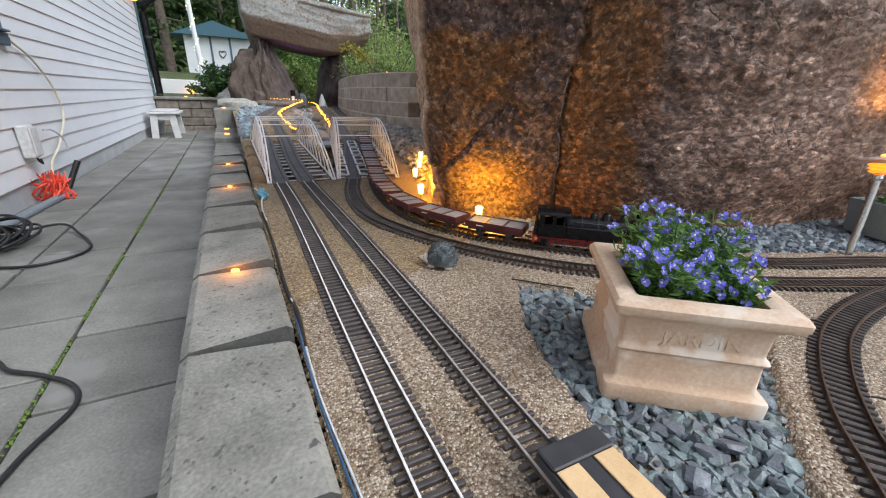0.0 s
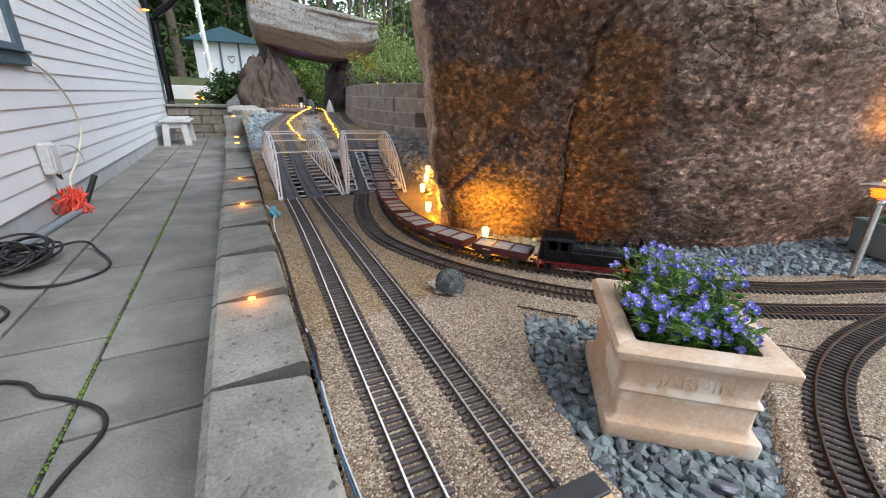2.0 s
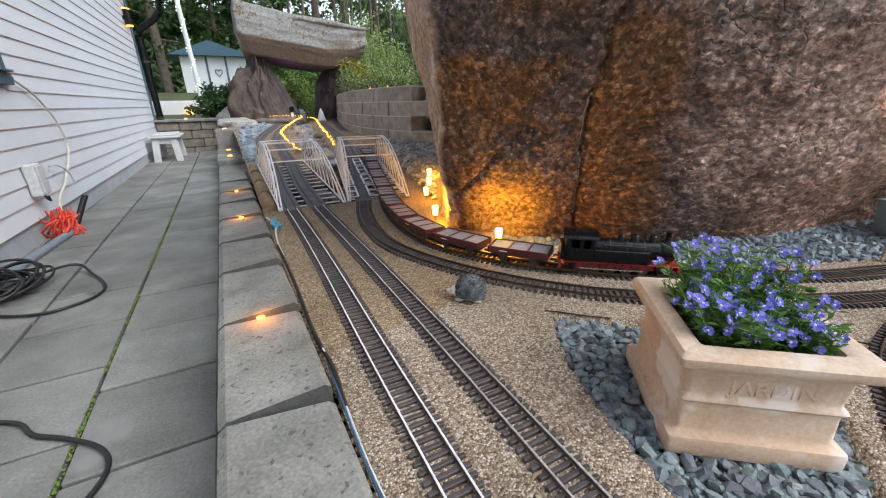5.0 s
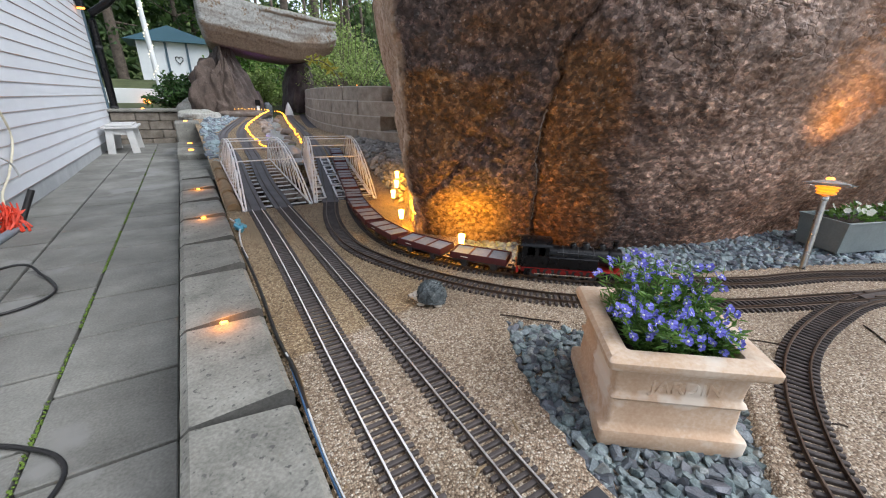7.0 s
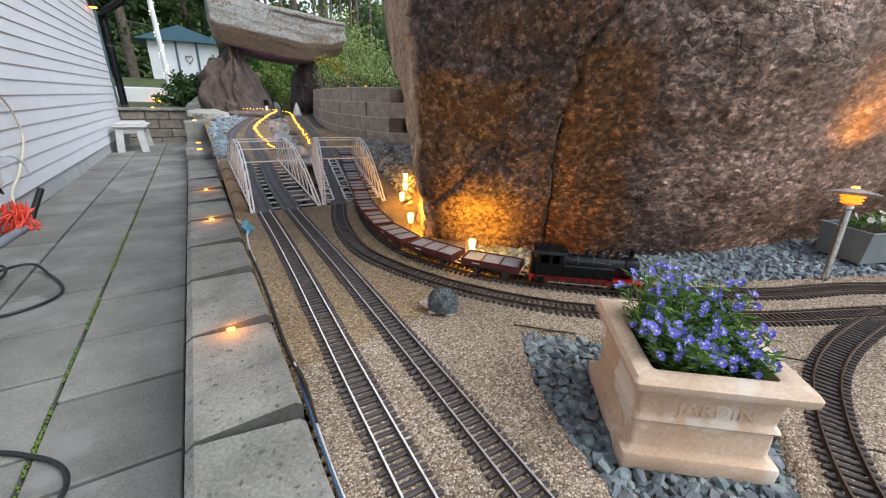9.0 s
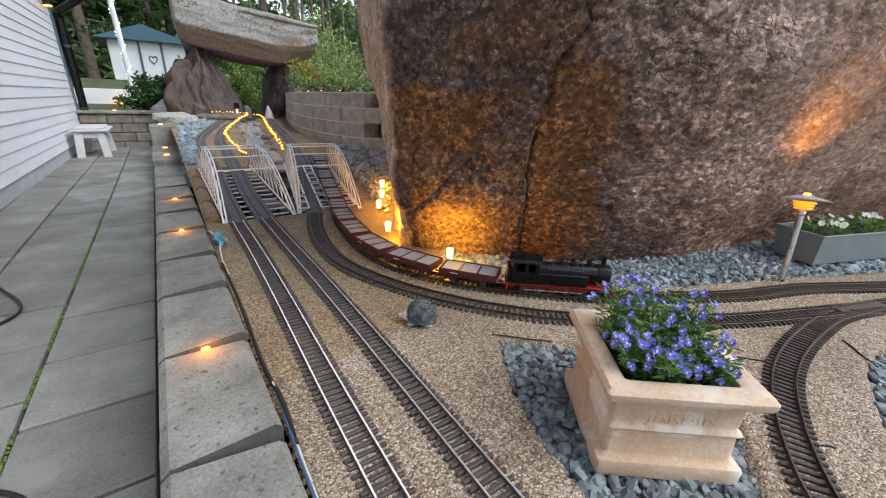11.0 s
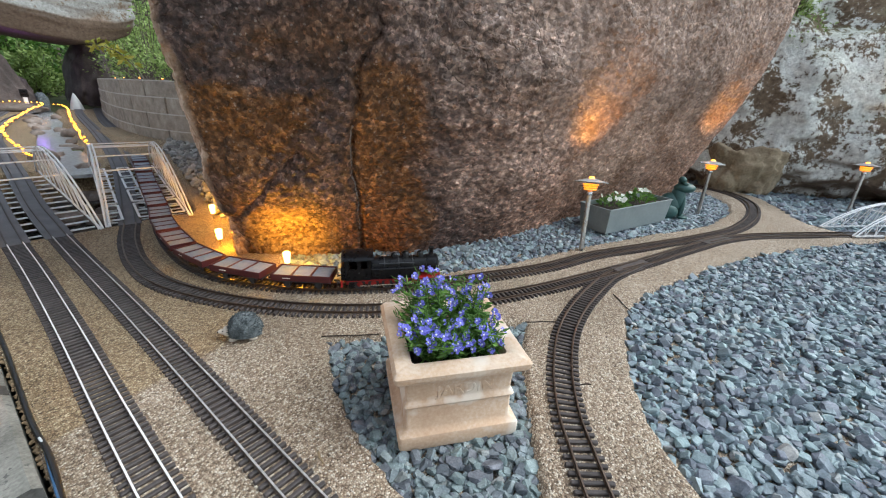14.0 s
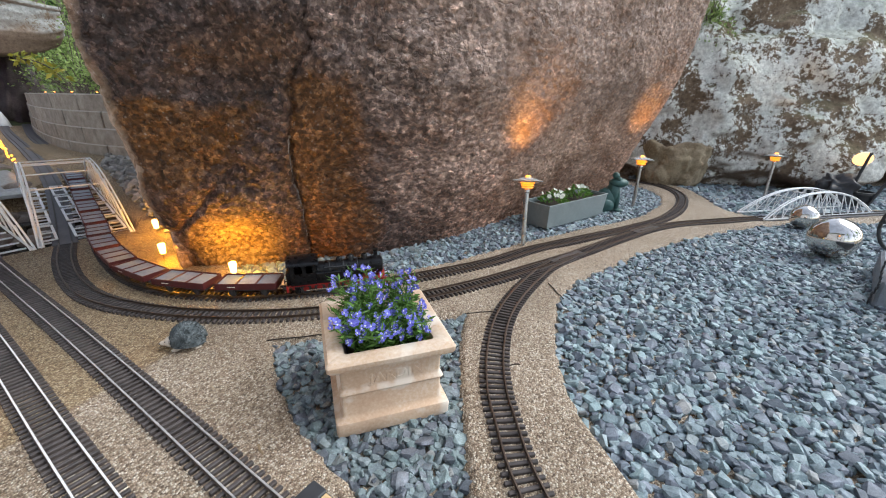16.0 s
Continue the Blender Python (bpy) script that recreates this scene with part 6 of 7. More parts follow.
    for s in (-1, 1):
        wheel(ob, 0.012, 0.004, s * 0.0225, 0.128, RED)
        part("coupling_rod", Geo().bar((-0.118, s * 0.031, 0.0135), (0.074, s * 0.031, 0.0135), 0.002, 0.004), CHROME, ob, "steel coupling rod")
        part("cylinder", Geo().lathe([(0.012, 0.108), (0.0135, 0.111), (0.0135, 0.142), (0.012, 0.145)], 16, m=pose(0, s * 0.036, 0.026, 0, 90, 0)), BLACK, ob, smooth=40)
        part("step", Geo().box((-0.155, s * 0.043 - 0.004, 0.012), (-0.135, s * 0.043 + 0.004, 0.036), 0.001), BLACK, ob)
        for x in (0.175, -0.183):
            part("buffer", Geo().lathe([(0.003, 0), (0.003, 0.010), (0.008, 0.011), (0.008, 0.013)], 12, m=pose(x, s * 0.030, 0.030, 0, 90 if x > 0 else -90, 0)), DARK, ob, smooth=40)
        part("headlamp", Geo().lathe([(0.0035, 0), (0.0045, 0.006), (0.004, 0.008)], 12, m=pose(0.168, s * 0.026, 0.050, 0, 90, 0)), CHROME, ob, "small headlamp", smooth=40)
    part("buffer_beam", Geo().box((0.166, -0.046, 0.018), (0.174, 0.046, 0.040), 0.001), RED, ob, "red buffer beam")
    part("rear_beam", Geo().box((-0.183, -0.046, 0.018), (-0.175, 0.046, 0.040), 0.001), RED, ob, "red buffer beam")
    return ob


def low_wagon():
    ob = thing("low_wagon", "oxide-red low model goods wagon with a grey deck", "model train", "goods wagons")
    part("underframe", Geo().box((-0.098, -0.030, 0.022), (0.098, 0.030, 0.038), 0.001), DARK, ob, "dark underframe")
    part("floor", Geo().box((-0.102, -0.044, 0.0385), (0.102, 0.044, 0.049)), MAROON, ob)
    for s in (-1, 1):
        part("side_board", Geo().box((-0.104, s * 0.0445 - 0.0015, 0.034), (0.104, s * 0.0445 + 0.0015, 0.057), 0.0005), MAROON, ob, "oxide-red side board")
        part("end_board", Geo().box((s * 0.1025 - 0.0015, -0.043, 0.034), (s * 0.1025 + 0.0015, 0.043, 0.057), 0.0005), MAROON, ob)
        part("lettering_bar", Geo().box((-0.062, s * 0.0464 - 0.0002, 0.043), (-0.035, s * 0.0464 + 0.0002, 0.046)), WHITEPETAL, ob, "small white lettering bar")
    for x in (-0.067, 0.0, 0.067):
        part("deck_panel", Geo().box((x - 0.0305, -0.041, 0.0495), (x + 0.0305, 0.041, 0.0535), 0.001), DECKGREY, ob)
    for x in (-0.0335, 0.0335):
        part("deck_rib", Geo().box((x - 0.0025, -0.041, 0.0495), (x + 0.0025, 0.041, 0.0560)), MAROON, ob)
    for x in (-0.055, 0.055):
        for s in (-1, 1):
            wheel(ob, 0.0145, 0.004, s * 0.0225, x, DARK)
            part("axle_guard", Geo().box((x - 0.010, s * 0.031 - 0.002, 0.010), (x + 0.010, s * 0.031 + 0.002, 0.030), 0.001), DARK, ob)
    for s in (-1, 1):
        part("coupler", Geo().box((s * 0.114 - 0.011, -0.004, 0.020), (s * 0.114 + 0.011, 0.004, 0.026), 0.001), DARK, ob)
    return ob


near = int(np.argmin(np.hypot(ROUTE[:, 0] - 1.33, ROUTE[:, 1] - 0.905) + (ROUTE[:, 2] > 0.02)))
front = ROUTE_S[near]
steam_locomotive(on_route(front - 0.18, 0.09))
first = low_wagon()
first.matrix_basis = on_route(front - 0.36 - 0.130, 0.055)
for k in range(1, 11):
    copy_thing(first, on_route(front - 0.36 - 0.130 - 0.236 * k, 0.055))


# ---- flat wagon leaving along the second track ----
def flat_wagon(m):
    ob = thing("flat_wagon", "long flat model wagon with pine deck and grey centre strip", "model train", m=m)
    L, W = 0.60, 0.098
    part("sole_bar", Geo().box((-L / 2, -W / 2, 0.034), (L / 2, -W / 2 + 0.006, 0.048), 0.001).box((-L / 2, W / 2 - 0.006, 0.034), (L / 2, W / 2, 0.048), 0.001), DARK, ob, "dark side sills")
    part("deck", Geo().box((-L / 2, -W / 2 + 0.006, 0.036), (L / 2, W / 2 - 0.006, 0.0495), 0.001), DARK, ob, "dark grey deck")
    for s in (-1, 1):
        part("deck_panel", Geo().box((-L / 2 + 0.035, s * 0.029 - 0.0165, 0.05), (L / 2 - 0.035, s * 0.029 + 0.0165, 0.0525), 0.0005), DECKWOOD, ob, "pine deck panel")
        part("end_plate", Geo().box((s * (L / 2 - 0.017) - 0.017, -W / 2, 0.05), (s * (L / 2 - 0.017) + 0.017, W / 2, 0.0555), 0.002), DARK, ob, "dark end plate")
        for k in range(8):
            x = -L / 2 + 0.06 + k * 0.068
            part("stake_pocket", Geo().box((x - 0.006, s * W / 2 - 0.003, 0.038), (x + 0.006, s * W / 2 + 0.003, 0.0535), 0.0005), DARK, ob)
        for q in (-0.035, 0.035):
            for t in (-1, 1):
                wheel(ob, 0.0155, 0.004, t * 0.0225, s * 0.21 + q, DARK)
        part("bogie_frame", Geo().box((s * 0.21 - 0.055, -0.036, 0.014), (s * 0.21 + 0.055, -0.030, 0.026), 0.001).box((s * 0.21 - 0.055, 0.030, 0.014), (s * 0.21 + 0.055, 0.036, 0.026), 0.001).box((s * 0.21 - 0.01, -0.03, 0.02), (s * 0.21 + 0.01, 0.03, 0.035)), DARK, ob)
        part("coupler", Geo().box((s * (L / 2 + 0.012) - 0.013, -0.005, 0.022), (s * (L / 2 + 0.012) + 0.013, 0.005, 0.029), 0.001), DARK, ob)
    return ob


flat_wagon(pose(0.503, 0.12, 0.0153, 0, 0, 88.2))

# ---- things at the house ----
stool = thing("stool", "worn pale grey painted wooden stool at the house corner", "stool", m=pose(-0.63, 7.50, -0.2))
part("seat", Geo().box((-0.185, -0.40, 0.325), (0.195, 0.40, 0.352), 0.006), STOOLPAINT, stool)
part("seat_pad", Geo().box((-0.145, -0.34, 0.3525), (0.150, 0.34, 0.378), 0.008), STOOLPAINT, stool, "raised grey seat slab")
for y in (-0.345, 0.345):
    part("apron", Geo().box((-0.150, y - 0.01, 0.245), (0.150, y + 0.01, 0.3245), 0.003), STOOLPAINT, stool)
for x in (-1, 1):
    for y in (-1, 1):
        v, f = chamfer_box(0.085, 0.045, 0.325, 0.004)
        lean = [(p[0] + x * (0.108 + 0.028 * (0.1625 - p[2]) / 0.325), p[1] + y * (0.345 + 0.02 * (0.1625 - p[2]) / 0.325), p[2] + 0.1622) for p in v]
        part("leg", Geo().add(lean, f), STOOLPAINT, stool)

pipe = thing("downpipe", "black downpipe at the corner of the house", "downpipe", "", "structure")
part("pipe", Geo().tube([(-0.765, 8.54, -0.2), (-0.765, 8.54, 1.56), (-0.74, 8.52, 1.66), (-0.50, 8.35, 1.80), (-0.40, 8.3, 1.90), (-0.38, 8.3, 2.05), (-0.38, 8.3, 2.9)], 0.05, 12), BLACK, pipe, smooth=60)
for z in (0.35, 1.2):
    part("pipe_clip", Geo().lathe([(0.054, z), (0.054, z + 0.03)], 12, at=(-0.765, 8.54, 0)), DARK, pipe)

lan = thing("wall_lantern", "black cylindrical wall lantern with amber glowing rings", "wall lamp", m=pose(-0.80, 8.1, 1.66))
part("body", Geo().lathe([(0.045, 0), (0.045, 0.20)], 16), BLACK, lan, smooth=40)
for z in (-0.016, 0.201):
    part("glow_ring", Geo().lathe([(0.043, z), (0.046, z + 0.004), (0.046, z + 0.011), (0.043, z + 0.015)], 16), LEDGLOW, lan, "amber glowing ring")
part("bracket", Geo().box((-0.10, -0.02, 0.07), (-0.044, 0.02, 0.11)), BLACK, lan)

ebox = thing("junction_box", "grey plastic junction box on the clapboard wall", "electric box", m=house_m @ pose(0.006, 0.19, 0.06))
part("body", Geo().box((0.0, -0.055, 0.0), (0.055, 0.055, 0.185), 0.008), PVC, ebox)
part("lid", Geo().box((0.0555, -0.05, 0.01), (0.066, 0.05, 0.175), 0.006), PVC, ebox, "grey lid")
part("outlet_cable", Geo().tube([(0.03, 0.03, 0.0), (0.035, 0.04, -0.03), (0.04, 0.06, -0.045), (0.03, 0.08, -0.02)], 0.006, 6), CABLE, ebox, "black cable")

hose = thing("yellow_hose", "pale yellow hose hanging from the window corner", "hose")
hp = spline([(-0.895, 3.60, 0.715), (-0.89, 3.84, 0.63), (-0.885, 4.00, 0.52), (-0.88, 4.08, 0.42), (-0.88, 4.10, 0.26), (-0.88, 3.84, 0.08), (-0.87, 3.58, -0.01), (-0.85, 3.48, -0.12)], 0.03)
part("pipe", Geo().tube(hp, 0.007, 6), WHITECABLE, hose, smooth=60)
part("grip", Geo().tube([(-0.895, 3.54, 0.725), (-0.892, 3.61, 0.712)], 0.011, 8), CABLE, hose, "black end")
wl = thing("grey_wire", "thin grey wire looping from the junction box", "cable")
part("wire", Geo().tube(spline([(-0.89, 3.68, 0.195), (-0.87, 3.76, 0.19), (-0.85, 3.84, 0.13), (-0.84, 3.86, 0.04)], 0.03), 0.006, 6), PVC, wl, smooth=60)

net = thing("red_net", "crumpled red plastic netting round a pipe end at the house foot", "plastic net", m=pose(-0.835, 3.40, -0.205))
rn = random.Random(31)
for k in range(30):
    a = rn.uniform(0, 6.28)
    pts = []
    rad = rn.uniform(0.02, 0.095)
    for i in range(7):
        t = i / 6
        pts.append((rad * (0.7 + 0.6 * math.sin(3 * t + k)) * math.cos(a + t * 1.3), rad * (0.7 + 0.6 * math.sin(3 * t + k)) * math.sin(a + t * 1.3), 0.01 + 0.17 * t * rn.uniform(0.8, 1.1) * (1.1 - rad * 4)))
    part("strand", Geo().tube(pts, [0.007] * 6 + [0.003], 4), REDNET, net)
pe = thing("black_pipe_end", "black corrugated pipe end leaning at the foundation", "pipe", m=pose(-0.80, 3.58, -0.12))
part("pipe", Geo().tube([(-0.03, -0.04, -0.08), (0.0, 0.0, 0.0), (0.05, 0.05, 0.12)], 0.018, 10), CABLE, pe, smooth=40)
dc = thing("grey_conduit", "grey conduit running along the foundation", "pipe")
part("pipe", Geo().tube(spline([(-0.80, 3.5, -0.18), (-0.84, 3.1, -0.185), (-0.88, 2.6, -0.185), (-0.92, 1.9, -0.185), (-0.95, 1.0, -0.185)], 0.06), 0.022, 10), plain("grey_blue_conduit", (0.20, 0.23, 0.26), 0.5), dc, smooth=60)

coil = thing("cable_coil", "loosely coiled black rubber cable on the paving", "cable")
pts = []
rc = random.Random(8)
cx, cy, rad = -0.80, 2.46, 0.12
for i in range(12):
    nxt = (-0.80 + rc.uniform(-0.05, 0.05), 2.46 + rc.uniform(-0.07, 0.07), rc.uniform(0.07, 0.155))
    squash, turn = rc.uniform(0.6, 1.0), rc.uniform(0, 3.1)
    for q in range(8):
        a, f = 2 * math.pi * q / 8 + 0.31 * i, q / 8
        ox, oy, rr = (u + (w - u) * f for u, w in zip((cx, cy, rad), nxt))
        u, w = rr * math.cos(a), rr * math.sin(a) * squash
        pts.append((ox + u * math.cos(turn) - w * math.sin(turn), oy + u * math.sin(turn) + w * math.cos(turn), -0.192 + 0.0030 * i + 0.010 * rc.random() + (0.012 + 0.0022 * i) * (1 + math.sin(a + turn))))
    cx, cy, rad = nxt
pts += [(-0.62, 2.58, -0.15), (-0.52, 2.50, -0.185), (-0.44, 2.32, -0.191), (-0.46, 2.2, -0.191), (-0.58, 2.13, -0.191), (-0.72, 2.18, -0.191), (-0.84, 2.3, -0.191)]
part("cable", Geo().tube(spline(pts, 0.02), 0.006, 7), CABLE, coil, smooth=60)
cab2 = thing("loose_cable", "black rubber cable lying across the paving", "cable")
part("cable", Geo().tube(spline([(-1.0, 1.50, -0.191), (-0.7, 1.45, -0.191), (-0.53, 1.46, -0.191), (-0.44, 1.42, -0.191), (-0.39, 1.35, -0.191), (-0.32, 1.30, -0.191), (-0.235, 1.22, -0.191), (-0.21, 1.13, -0.191), (-0.26, 1.0, -0.191), (-0.30, 0.8, -0.191), (-0.33, 0.5, -0.191)], 0.02), 0.0058, 8), CABLE, cab2, smooth=60)

cab3 = thing("loose_cable", "loop of black rubber cable on the paving near the house", "cable")
part("cable", Geo().tube(spline([(-0.98, 2.06, -0.191), (-0.85, 2.05, -0.191), (-0.72, 2.01, -0.191), (-0.655, 1.94, -0.191), (-0.645, 1.87, -0.191), (-0.68, 1.78, -0.191), (-0.80, 1.70, -0.191), (-0.98, 1.64, -0.191)], 0.02), 0.0058, 8), CABLE, cab3, smooth=60)
moss = Geo()
rm = random.Random(55)
for k in range(1500):
    y = rm.uniform(0.6, 4.2) if k % 4 else rm.uniform(4.2, 7.5)
    if fbm((0.0, y * 2.3, 1.0), 2) < -0.15:
        continue
    moss.ball(rm.uniform(0.0015, 0.0042), (-0.300 + rm.gauss(0, 0.0028), y, -0.2025), 5, 0.8)
tagged(new("joint_moss", moss.mesh("joint_moss", MOSS, 60)), "bright green moss growing in a joint of the paving", "moss", "", "stuff")

# ---- cables and edging along the wall ----
for name, lab, mat, pts, rad in (
    ("blue_cable", "thin blue cable tucked behind the block wall", BLUECABLE, [(0.262, 0.2, 0.004), (0.256, 0.5, 0.006), (0.247, 0.70, 0.012), (0.250, 0.9, 0.016), (0.255, 1.03, 0.006)], 0.0021),
    ("white_cable", "pale cable tucked behind the block wall", PVC, [(0.272, 0.25, 0.004), (0.262, 0.52, 0.004), (0.252, 0.72, 0.006), (0.257, 1.0, 0.012), (0.252, 1.06, 0.02)], 0.0022),
    ("dark_cable", "dark cable along the edge of the gravel", CABLE, [(0.252, 0.85, 0.010), (0.258, 0.98, 0.016), (0.252, 1.15, 0.004), (0.256, 1.5, 0.004), (0.252, 1.9, 0.004)], 0.005),
    ("white_cable", "pale cable hanging beside the teal tape", PVC, [(0.25, 2.3, 0.02), (0.275, 2.15, 0.02), (0.262, 2.05, 0.01), (0.255, 1.9, 0.004), (0.258, 1.75, 0.004)], 0.004)):
    ob = thing(name, lab, "cable")
    part("cable", Geo().tube(spline(pts, 0.02), rad, 6), mat, ob, smooth=60)
tape = thing("teal_tape", "rumpled teal plastic tape beside the block wall", "plastic tape", m=pose(0.272, 2.17, 0.0))
for k in range(5):
    rt = random.Random(k)
    part("fold", Geo().tube([(rt.gauss(0, 0.010), -0.06 + 0.03 * j, 0.012 + 0.018 * math.sin(j * 1.1 + k)) for j in range(5)], 0.010, 5), TEALBAG, tape, smooth=60)
for k in range(4):
    lg = tagged(new("log", Geo().tube([(0.285, 2.50 + k * 0.30, 0.01 + 0.02 * k), (0.287, 2.64 + k * 0.30, 0.018 + 0.02 * k), (0.285, 2.785 + k * 0.30, 0.022 + 0.02 * k)], [0.034, 0.036, 0.033], 14).mesh("log", LOG, 50)), "short weathered log edging beside the bridge", "log", "log edging")
for i, (x, y, a) in enumerate(((0.46, 0.56, 20), (0.575, 0.60, 75), (0.70, 1.72, 80), (0.44, 1.95, 15))):
    tw = tagged(new("twig", Geo().tube([(-0.014, 0, 0.014), (0.0, 0.002, 0.016), (0.016, -0.001, 0.014)], [0.0015, 0.003, 0.002], 6).mesh("twig", LOG)), "small pale dry twig lying on the gravel", "twig", "twigs")
    tw.matrix_basis = pose(x, y, 0.0, 0, 0, a)

# ---- things beyond the slate bed ----
dark_rock = tagged(new("black_rock", rock_mesh("black_rock", (0.12, 0.11, 0.12), DARK, 41, 0.5, 4)), "black lumpy rock behind the small bridge", "rock")
dark_rock.matrix_basis = pose(4.45, -1.0, 0.08)
pot = thing("black_pot", "short black plastic pot beside the lumpy rock", "pot", m=pose(4.42, -1.13, -0.01))
part("wall", Geo().lathe([(0.065, 0.0), (0.075, 0.09), (0.08, 0.094), (0.08, 0.11), (0.07, 0.112), (0.064, 0.03), (0.03, 0.025)], 22), DARK, pot, smooth=50)
disc = thing("round_lamp", "round amber glowing lamp shade on a thin dark post", "garden lamp", m=pose(4.48, -1.09, -0.06))
part("post", Geo().tube([(-0.06, 0.03, 0.0), (-0.055, 0.0, 0.30), (-0.05, -0.02, 0.44)], 0.010, 8), DARK, disc, "dark post")
part("shade", Geo().lathe([(0.012, 0.010), (0.044, 0.007), (0.056, 0.0), (0.055, -0.008), (0.036, -0.013), (0.012, -0.015)], 28, m=pose(0, 0, 0.39, 0, 62, 0) @ Matrix.Rotation(math.pi, 4, "X")), AMBER_SOFT, disc, "glowing amber shade", smooth=60)
rod = thing("leaning_rod", "thin dark metal rod leaning in the gravel", "rod", m=pose(4.36, -1.17, 0.0))
part("bar", Geo().tube([(0, 0, -0.02), (0.05, -0.14, 0.42)], 0.010, 8), DARK, rod)
box = thing("chain_box", "dark grey plastic box with a hanging chain", "box", m=pose(2.22, -0.69, -0.015, 0, 0, -14))
part("body", Geo().box((0.0, -0.5, 0), (0.5, 0, 0.11), 0.01), DECKGREY, box)
for k in range(9):
    part("chain_link", Geo().tube([(0.010 * math.cos(a) * (1 if k % 2 else 0.3), 0.008 + 0.004 * math.sin(k), 0.195 - 0.021 * k + 0.013 * math.sin(a)) for a in np.linspace(0, 6.28, 11)], 0.003, 5), DARK, box, "black chain link")
hoop = thing("hoop_lantern", "black hooped lantern with an amber glow standing on the box", "garden lamp", m=pose(2.32, -0.725, 0.095, 0, 0, 12))
part("stem", Geo().bar((0, -0.05, 0.0), (0, -0.05, 0.10), 0.012, 0.012, bevel=0.002), DARK, hoop)
part("hoop", Geo().tube([(0, 0.075 * math.cos(a), 0.19 + 0.10 * math.sin(a)) for a in np.linspace(-1.5, 4.6, 25)], 0.0065, 8), DARK, hoop, "black metal hoop", smooth=60)
part("cross_bar", Geo().bar((0, -0.072, 0.20), (0, 0.072, 0.20), 0.012, 0.016, bevel=0.002), DARK, hoop)
part("globe", Geo().ball(0.024, (0, 0, 0.234), 16), CAPGLOW, hoop, "glowing amber globe", smooth=60)

# ---- shed, pole ----
shed = thing("shed", "white shed with blue timber trim and a heart on its wall", "shed", m=pose(0.12, 16.0, 0.53))
part("wall", Geo().box((-0.82, 0, 0), (1.05, 2.0, 1.52)), WHITEPAINT, shed, "white boarded wall")
for x in (-0.10, 0.45):
    part("timber", Geo().box((x - 0.03, -0.03, 0), (x + 0.03, -0.001, 1.50)), TEALPAINT, shed, "blue-grey timber")
g = Geo()
g.v = [(-1.12, -0.25, 1.50), (1.4, -0.25, 1.50), (0.05, -0.25, 1.93), (-1.12, 2.2, 1.50), (1.4, 2.2, 1.50), (0.05, 2.2, 1.93)]
g.f = [(0, 1, 2), (5, 4, 3), (0, 2, 5, 3), (1, 4, 5, 2), (0, 3, 4, 1)]
part("roof", g, ROOFTIN, shed, "blue gable roof")
part("heart", Geo().tube([(0.20 + 0.0085 * 16 * math.sin(t) ** 3 * 0.75, -0.02, 1.02 + 0.0075 * (13 * math.cos(t) - 5 * math.cos(2 * t) - 2 * math.cos(3 * t) - math.cos(4 * t))) for t in np.linspace(0, 6.28, 30)], 0.012, 5), DARK, shed, "dark heart outline")
pole = thing("flag_pole", "white pole wound with fairy lights", "pole", m=pose(-0.20, 12.2, 0.3, 0, -2, 0))
part("pole", Geo().tube([(0, 0, 0), (0, 0, 7)], [0.055, 0.045], 12), WHITEPAINT, pole, smooth=60)
for k in range(46):
    a = k * 0.9
    part("fairy_light", Geo().ball(0.014, (0.062 * math.cos(a), 0.062 * math.sin(a), 0.45 + 0.06 * k), 6), FAIRY, pole, "tiny warm light")

# ---- plants ----
def leaf_cloud(g, centre, radius, count, size, r, flat=0.6, droop=0.0):
    for _ in range(count):
        d = Vector((r.gauss(0, 1), r.gauss(0, 1), r.gauss(0, 1) * flat))
        d = d.normalized() * radius * r.random() ** 0.45
        p = Vector(centre) + d
        leaf_blade(g, p, Vector((r.gauss(0, 1), r.gauss(0, 1), r.gauss(0, 0.7) - droop)), size * r.uniform(0.6, 1.4), size * r.uniform(0.35, 0.7), r)


def tree(x, y, z, h, rad, mat, seed, label, conifer=False):
    r = random.Random(seed)
    ob = thing("tree", label, "tree", "trees round the garden", m=pose(x, y, z))
    pts = [(0.05 * h * 0.02 * r.gauss(0, 1) * k, 0.02 * r.gauss(0, 1) * k, h * k / 6) for k in range(7)]
    rads = [0.018 * h * (1 - 0.88 * k / 6) for k in range(7)]
    part("trunk", Geo().tube(pts, rads, 9), BARK, ob, "grey-brown trunk", smooth=60)
    limbs, crown = Geo(), Geo()
    for k in range(26):
        t = r.uniform(0.16 if conifer else 0.3, 0.98)
        a = r.uniform(0, 6.28)
        L = rad * ((1.05 - t) * 1.1 if conifer else (0.55 + 0.6 * math.sin(math.pi * t))) * r.uniform(0.7, 1.15)
        base = Vector((0, 0, h * t))
        tip = base + Vector((L * math.cos(a), L * math.sin(a), (-0.16 if conifer else 0.30) * L))
        limbs.tube([base, (base + tip) / 2 + Vector((0, 0, 0.05 * L)), tip], [0.006 * h * (1 - t) + 0.012, 0.012, 0.005], 4)
        for q in (0.45, 0.75, 1.0):
            leaf_cloud(crown, base + (tip - base) * q, 0.30 * L + 0.12, 34, 0.17 if conifer else 0.15, r, 0.45, 0.5 if conifer else 0.1)
    tagged(part("limbs", limbs, BARK, ob), kind="stuff")
    tagged(part("crown", crown, mat, ob), kind="stuff")
    return ob


